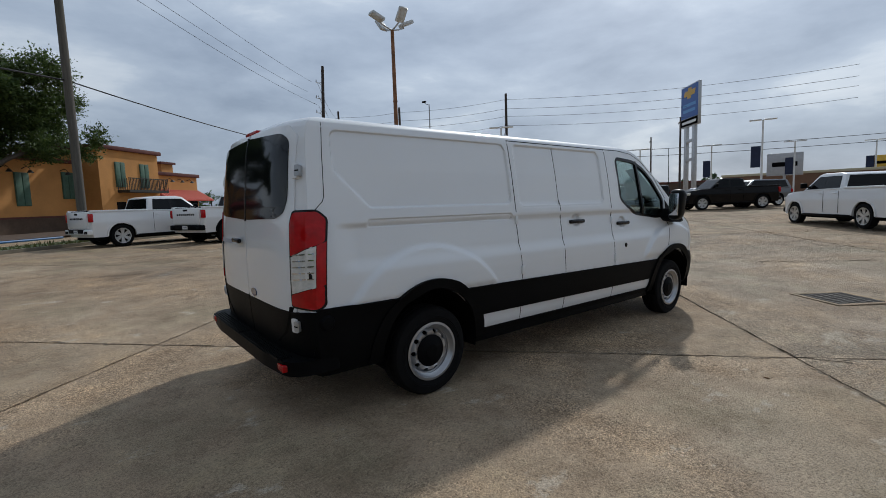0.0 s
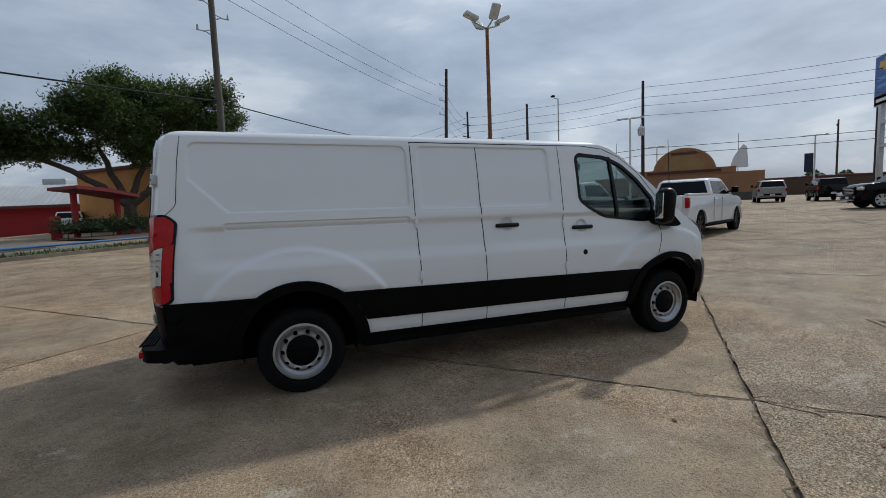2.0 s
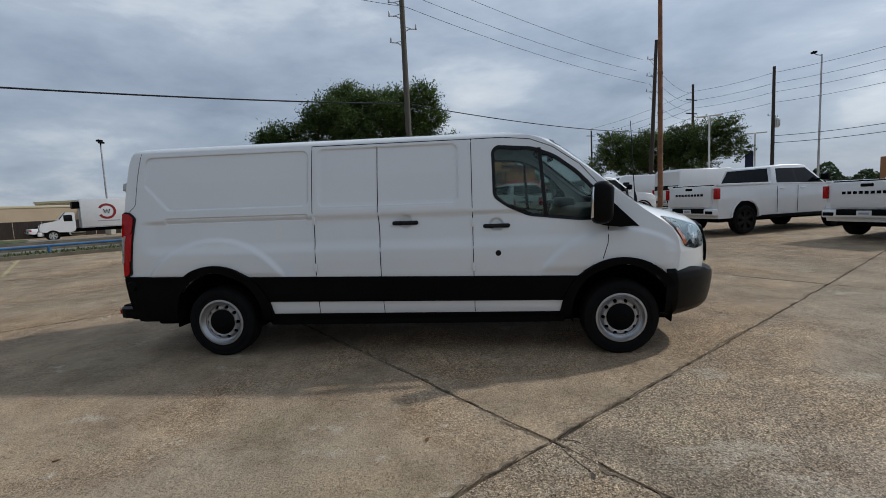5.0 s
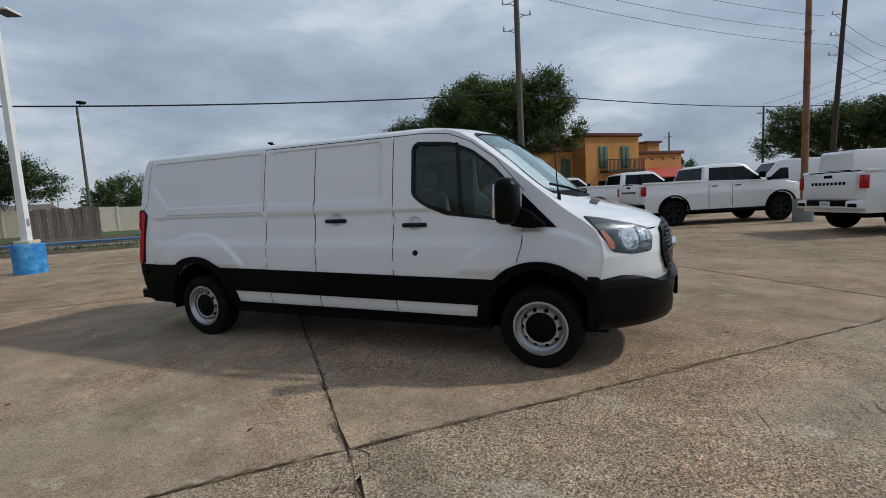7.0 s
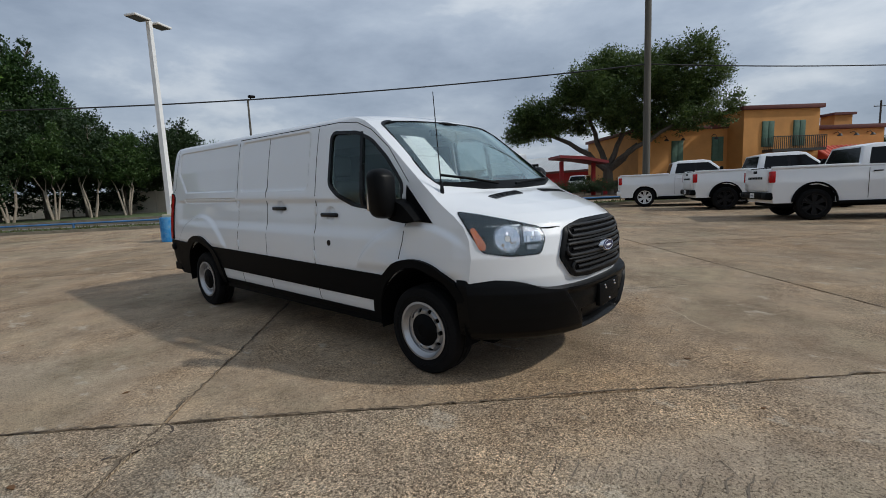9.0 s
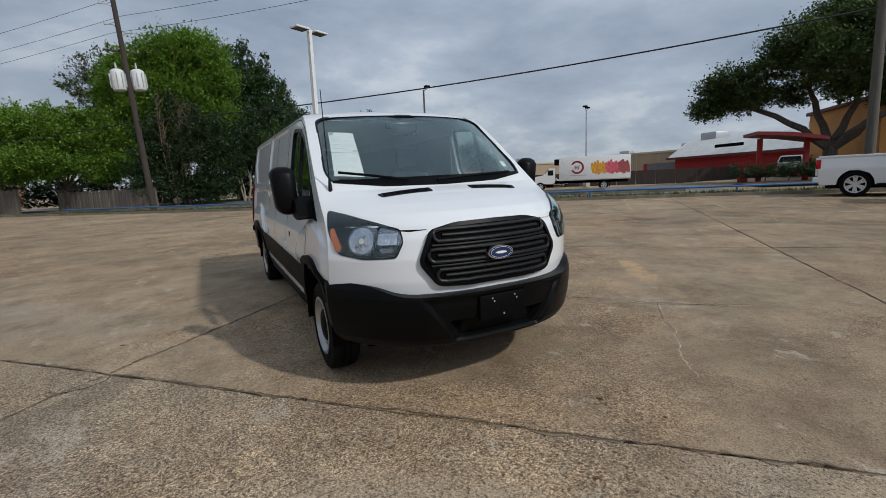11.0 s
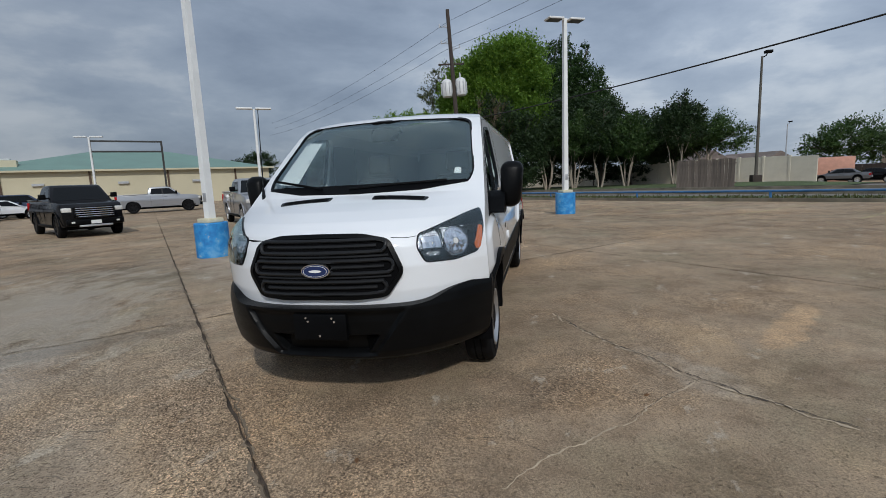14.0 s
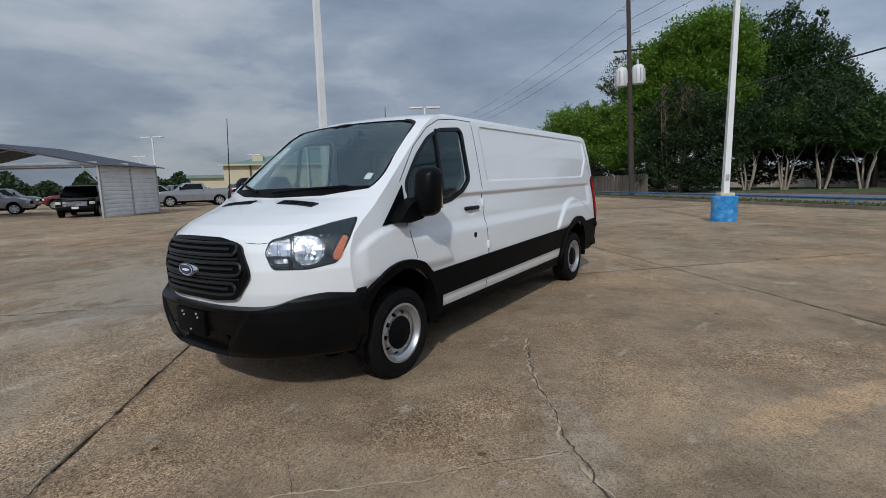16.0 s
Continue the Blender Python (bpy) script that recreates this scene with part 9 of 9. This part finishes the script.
def house(s_, off, turn, w, d, h, rh, chimney=True):
    x, y = along(s_, off)
    b = thing("house", "brown-roofed house behind the fence", "house", "houses behind the fence", at=pose(x, y, ground_z(x, y), 0, 0, 44.3 + turn))
    part("wall", boxed(-w / 2, w / 2, -d / 2, d / 2, -0.3, h), M_BRICKTAN, b)
    r = bmesh.new()
    prism(r, [(-d / 2 - 0.5, h - 0.1), (0, h + rh), (d / 2 + 0.5, h - 0.1)], "x", -w / 2 - 0.4, w / 2 + 0.4)
    rf = part("roof", r, M_GREYROOF, b, "brown shingle roof", smooth=0)
    # a cross gable with pale boards along its edges
    g = bmesh.new()
    gw, gh = d * 0.30, rh * 0.8
    prism(g, [(-w * 0.2 - gw, h - 0.1), (-w * 0.2, h + gh), (-w * 0.2 + gw, h - 0.1)], "y", -d / 2 - 0.7, 0)
    part("gable", g, M_GREYROOF, b, smooth=0)
    f = bmesh.new()
    prism(f, [(-w * 0.2 - gw + 0.3, h - 0.1), (-w * 0.2, h + gh - 0.3), (-w * 0.2 + gw - 0.3, h - 0.1)], "y", -d / 2 - 0.74, -d / 2 - 0.69)
    part("gable_wall", f, M_BRICKTAN, b, smooth=0)
    for q in (-1, 1):
        bd = bmesh.new()
        prism(bd, [(-w * 0.2 + q * gw, h - 0.12), (-w * 0.2, h + gh), (-w * 0.2, h + gh - 0.32), (-w * 0.2 + q * (gw - 0.35), h - 0.12)], "y", -d / 2 - 0.78, -d / 2 - 0.70)
        part("gable_board", bd, M_WHITEWALL, b, smooth=0)
    if chimney:
        ch = part("chimney", boxed(w * 0.2, w * 0.2 + 1.3, -d * 0.3, -d * 0.3 + 1.0, h, h + rh + 1.4, bevel=0.03), M_WHITEWALL, rf)
        part("chimney_cap", boxed(w * 0.2 - 0.12, w * 0.2 + 1.42, -d * 0.3 - 0.12, -d * 0.3 + 1.12, h + rh + 1.4, h + rh + 1.6), M_WHITEWALL, rf)
    for k in (-0.3, 0.1):
        part("window", boxed(w * k, w * k + 1.2, -d / 2 - 0.05, -d / 2, 1.0, 2.3), M_DARKGLASS, b)


house(-92, 15.0, 0, 14, 10, 2.9, 3.2)
house(-108, 17.0, 8, 15, 10, 3.0, 3.0)
house(-124, 16.0, -5, 14, 10, 3.0, 3.0)
house(-142, 20.0, 0, 16, 11, 3.2, 3.0)
house(-61, 71.0, -20, 12, 9, 3.0, 2.4, False)
house(-55, 83.0, -15, 11, 9, 3.0, 2.0, False)


# ---- marks and small things on the lot ----
def crack(points, w, seed, mat=None, lift=0.004, name="crack"):
    """A thin ragged line of open joint lying on the slabs, wide here and almost closed there."""
    rnd = random.Random(seed)
    fine = []
    for a, b in zip(points, points[1:]):
        n = max(2, int((Vector(b) - Vector(a)).length / 0.028))
        fine += [Vector(a).lerp(Vector(b), k / n) for k in range(n)]
    fine.append(Vector(points[-1]))
    bm = bmesh.new()
    prev, drift = None, 0.0
    for i, p in enumerate(fine):
        t = (fine[min(i + 2, len(fine) - 1)] - fine[max(i - 2, 0)]).normalized()
        nrm = Vector((-t.y, t.x))
        drift = 0.8 * drift + rnd.gauss(0, w * 0.5)
        q = p + nrm * drift
        open_ = 0.5 + 0.5 * noise.noise(Vector((p.x * 5.0, p.y * 5.0, seed)))
        a, b = q + nrm * (w * (0.06 + rnd.uniform(0.0, 1.0) * open_)), q - nrm * (w * (0.06 + rnd.uniform(0.0, 1.0) * open_))
        cur = (bm.verts.new((a.x, a.y, ground_z(a.x, a.y) + lift)), bm.verts.new((b.x, b.y, ground_z(b.x, b.y) + lift)))
        if prev:
            bm.faces.new((prev[0], prev[1], cur[1], cur[0]))
        prev = cur
    return part(name, bm, mat or M_JOINT, ground, smooth=0)


M_DIRT = surface("joint_dirt", (0.11, 0.078, 0.05), 0.95, vary=0.45, scale=6, grain=60, bump=0.006)
M_PALEFILL = surface("pale_crack_filler", (0.50, 0.40, 0.28), 0.9, vary=0.3, scale=5, grain=50, bump=0.004)
M_MORTAR = surface("joint_mortar", (0.23, 0.178, 0.122), 0.9, vary=0.4, scale=4, grain=40, bump=0.004)
LONG = [(0.75, 1.5), (1.19, 1.70), (1.72, 2.05), (2.08, 2.30), (2.22, 2.38), (2.39, 2.56), (2.56, 2.72), (2.9, 3.1)]
SIDE = [(2.30, 2.47), (2.62, 2.15), (2.96, 1.88), (3.36, 1.43), (3.67, 1.20)]
crack(LONG, 0.026, 61, M_PALEFILL, 0.004, "crack_filler")
crack(SIDE, 0.015, 62, M_PALEFILL, 0.004, "crack_filler")
crack(LONG, 0.013, 1, None, 0.007)
crack(SIDE[:3], 0.005, 2, None, 0.007)
crack([(3.36, 1.43), (3.2, 1.2), (3.25, 0.95)], 0.004, 64, None, 0.007)
crack([(1.12, -2.6), (1.28, -2.62), (1.36, -2.72), (1.36, -2.87), (1.32, -2.99)], 0.020, 3)
crack([(3.3, -1.4), (3.36, -1.52), (3.37, -1.6)], 0.006, 4)
crack([(4.0, -0.95), (4.15, -1.1), (4.2, -1.25)], 0.005, 5)
crack([(0.35, 3.9), (-0.1, 3.62), (-0.6, 3.55), (-1.1, 3.26), (-1.6, 3.1), (-2.1, 3.14), (-2.6, 3.05)], 0.007, 6, M_PALEFILL)
# broken corner beside the crossing of the joints
bm = bmesh.new()
o = [(1.17, -2.68), (1.30, -2.63), (1.345, -2.73), (1.345, -2.86), (1.31, -2.95), (1.24, -2.83)]
bm.faces.new([bm.verts.new((x, y, ground_z(x, y) + 0.005)) for x, y in o])
part("broken_corner", bm, M_SLAB_WORN, ground, smooth=0)
# dirt and mortar along the joints round the van
for w, mat, lift, nm in ((0.026, M_MORTAR, 0.004, "joint_mortar"), (0.011, M_DIRT, 0.007, "joint_dirt")):
    for k in range(-2, 3):
        for q in range(-1, 2):
            for way, cross in ((U, V), (V, U)):
                p0 = GRID0 + cross * (k * SLAB) + way * (q * SLAB)
                if (p0 + way * SLAB * 0.5).length > 13:
                    continue
                crack([tuple(p0 + way * 0.02), tuple(p0 + way * (SLAB * 0.37) + cross * 0.012), tuple(p0 + way * (SLAB * 0.7) - cross * 0.01), tuple(p0 + way * (SLAB - 0.02))], w * (0.5 if k else 1.0), 200 + k * 7 + q * 3 + (50 if way is U else 0), mat, lift, nm)
# a tread print in the worn slab: flat brown crescents paint its relief shading
M_TREADSHADE = surface("tread_relief_shade", (0.20, 0.16, 0.118), 0.9, vary=0.35, scale=8, grain=60)
for k in range(13):
    f = k / 12
    cx, cy = 3.19 + 1.05 * f, -1.52 + 0.45 * f
    h = 0.10 + 0.03 * math.sin(k * 2.3)
    crack([(cx + 0.035 - 0.3 * h, cy + h), (cx - 0.012, cy + 0.02), (cx + 0.02 - 0.1 * h, cy - h)], 0.007 + 0.002 * (k % 3), 40 + k, M_TREADSHADE, 0.004, "tread_print_shade")
crack([(3.42, -1.38), (3.46, -1.52), (3.47, -1.66), (3.50, -1.78), (3.54, -1.88)], 0.006, 59, M_TREADSHADE, 0.004, "tread_print_shade")

M_DRYLEAF = surface("dry_leaf", (0.16, 0.075, 0.025), 0.8, vary=0.3)
for x, y, s, a in ((3.53, 0.40, 0.05, 20), (2.59, 2.06, 0.05, 120), (-0.9, 2.9, 0.06, 60), (1.2, -3.35, 0.07, 10), (0.35, -2.6, 0.05, 80), (3.9, 0.55, 0.03, 0), (-2.4, 4.6, 0.05, 0), (4.1, -0.2, 0.04, 50), (-1.9, -2.9, 0.04, 30)):
    bm = bmesh.new()
    s *= 0.5
    o = [(-1, 0, 0), (-0.4, 0.45, 0.12), (0.4, 0.4, 0.15), (1, 0, 0.05), (0.4, -0.4, 0.2), (-0.4, -0.45, 0.1)]
    top = [bm.verts.new((p[0] * s, p[1] * s, p[2] * s + 0.006)) for p in o]
    low = [bm.verts.new((p[0] * s, p[1] * s, p[2] * s + 0.002)) for p in o]
    bm.faces.new(top), bm.faces.new(low[::-1])
    for k in range(6):
        bm.faces.new((top[k], low[k], low[(k + 1) % 6], top[(k + 1) % 6]))
    lf = link_mesh("dry_leaf", bm, M_DRYLEAF)
    lf.matrix_basis = pose(x, y, ground_z(x, y), 0, 0, a)
    tagged(lf, "small dry brown leaf on the concrete", "leaf", "fallen leaves")


M_GRATE = surface("worn_iron_grate", (0.10, 0.09, 0.08), 0.7, metal=0.3, vary=0.3)


def drain():
    d = thing("drain_grate", "square iron drain grate in a pale concrete surround", "drain", at=pose(4.50, -2.26, ground_z(4.5, -2.26) + 0.003, 0, 0, 55))
    part("pit", boxed(-0.343, 0.343, -0.343, 0.343, -0.02, 0.0035), M_SEAM, d)
    for x0, x1, y0, y1 in ((-0.42, 0.42, 0.345, 0.42), (-0.42, 0.42, -0.42, -0.345), (-0.42, -0.345, -0.343, 0.343), (0.345, 0.42, -0.343, 0.343)):
        part("surround", boxed(x0, x1, y0, y1, -0.02, 0.013, bevel=0.004), M_SLAB, d)
    for k in range(15):
        x = -0.33 + k * 0.0455
        part("grate_bar", boxed(x, x + 0.013, -0.325, 0.325, -0.01, 0.012), M_GRATE, d)
    for k in range(6):
        y = -0.325 + k * 0.124
        part("cross_bar", boxed(-0.335, 0.335, y, y + 0.022, -0.01, 0.013), M_GRATE, d)


drain()

M_STRIPE = surface("worn_yellow_paint", (0.40, 0.33, 0.17), 0.85, vary=0.35, scale=2.5, grain=18)
for k in range(12):
    s = -34 + k * 2.75
    bm = bmesh.new()
    rows = []
    for j in range(7):
        o = -0.3 - j * 0.9
        row = []
        for d in (-0.045, 0.045):
            x, y = along(s + d, o)
            row.append(bm.verts.new((x, y, ground_z(x, y) + 0.004)))
        rows.append(row)
    for a, b in zip(rows, rows[1:]):
        bm.faces.new((a[0], a[1], b[1], b[0]))
    part("parking_stripe", bm, M_STRIPE, ground, smooth=0)


# ---- concrete slabs of the lot ----
def slabs():
    rnd = random.Random(11)
    fill = bmesh.new()
    n = 40
    g = {}
    for i in range(n + 1):
        for j in range(n + 1):
            p = GRID0 + U * (-59 + 118 * i / n) + V * (-46 + 65.8 * j / n)
            g[i, j] = fill.verts.new((p.x, p.y, ground_z(p.x, p.y) - 0.022))
    for i in range(n):
        for j in range(n):
            fill.faces.new((g[i, j], g[i + 1, j], g[i + 1, j + 1], g[i, j + 1]))
    part("joint_filler", fill, M_JOINT, ground, smooth=0)
    for i in range(-9, 9):
        for j in range(-7, 4):
            u0, u1, v0, v1 = i * SLAB, (i + 1) * SLAB, j * SLAB, min((j + 1) * SLAB, 19.85)
            if v1 - v0 < 0.2:
                continue
            near = abs(i) < 4 and abs(j) < 4
            k = 44 if near else 8
            gap = 0.011
            vs, fs = [], []
            for a in range(k + 1):
                for b in range(k + 1):
                    u, v = u0 + gap + (u1 - u0 - 2 * gap) * a / k, v0 + gap + (v1 - v0 - 2 * gap) * b / k
                    if near:
                        if a in (0, k):
                            u += rnd.gauss(0, 0.007)
                        if b in (0, k):
                            v += rnd.gauss(0, 0.007)
                    p = GRID0 + U * u + V * v
                    vs.append((p.x, p.y, ground_z(p.x, p.y) + (rnd.gauss(0, 0.0007) if near else 0)))
            for a in range(k):
                for b in range(k):
                    q = a * (k + 1) + b
                    fs.append((q, q + k + 1, q + k + 2, q + 1))
            # edges down to the joint
            rim = [a * (k + 1) for a in range(k + 1)] + [k * (k + 1) + b for b in range(1, k + 1)] + [a * (k + 1) + k for a in range(k - 1, -1, -1)] + [b for b in range(k - 1, 0, -1)]
            base = len(vs)
            vs += [(vs[r][0], vs[r][1], vs[r][2] - 0.03) for r in rim]
            m_ = len(rim)
            fs += [(rim[q], base + q, base + (q + 1) % m_, rim[(q + 1) % m_]) for q in range(m_)]
            me = bpy.data.meshes.new("slab")
            me.from_pydata(vs, [], fs)
            me.update()
            me.materials.append(M_SLAB_WORN if j == -1 and -2 < i < 2 else M_SLAB)
            ob = new("slab", me)
            ob.parent = ground


slabs()
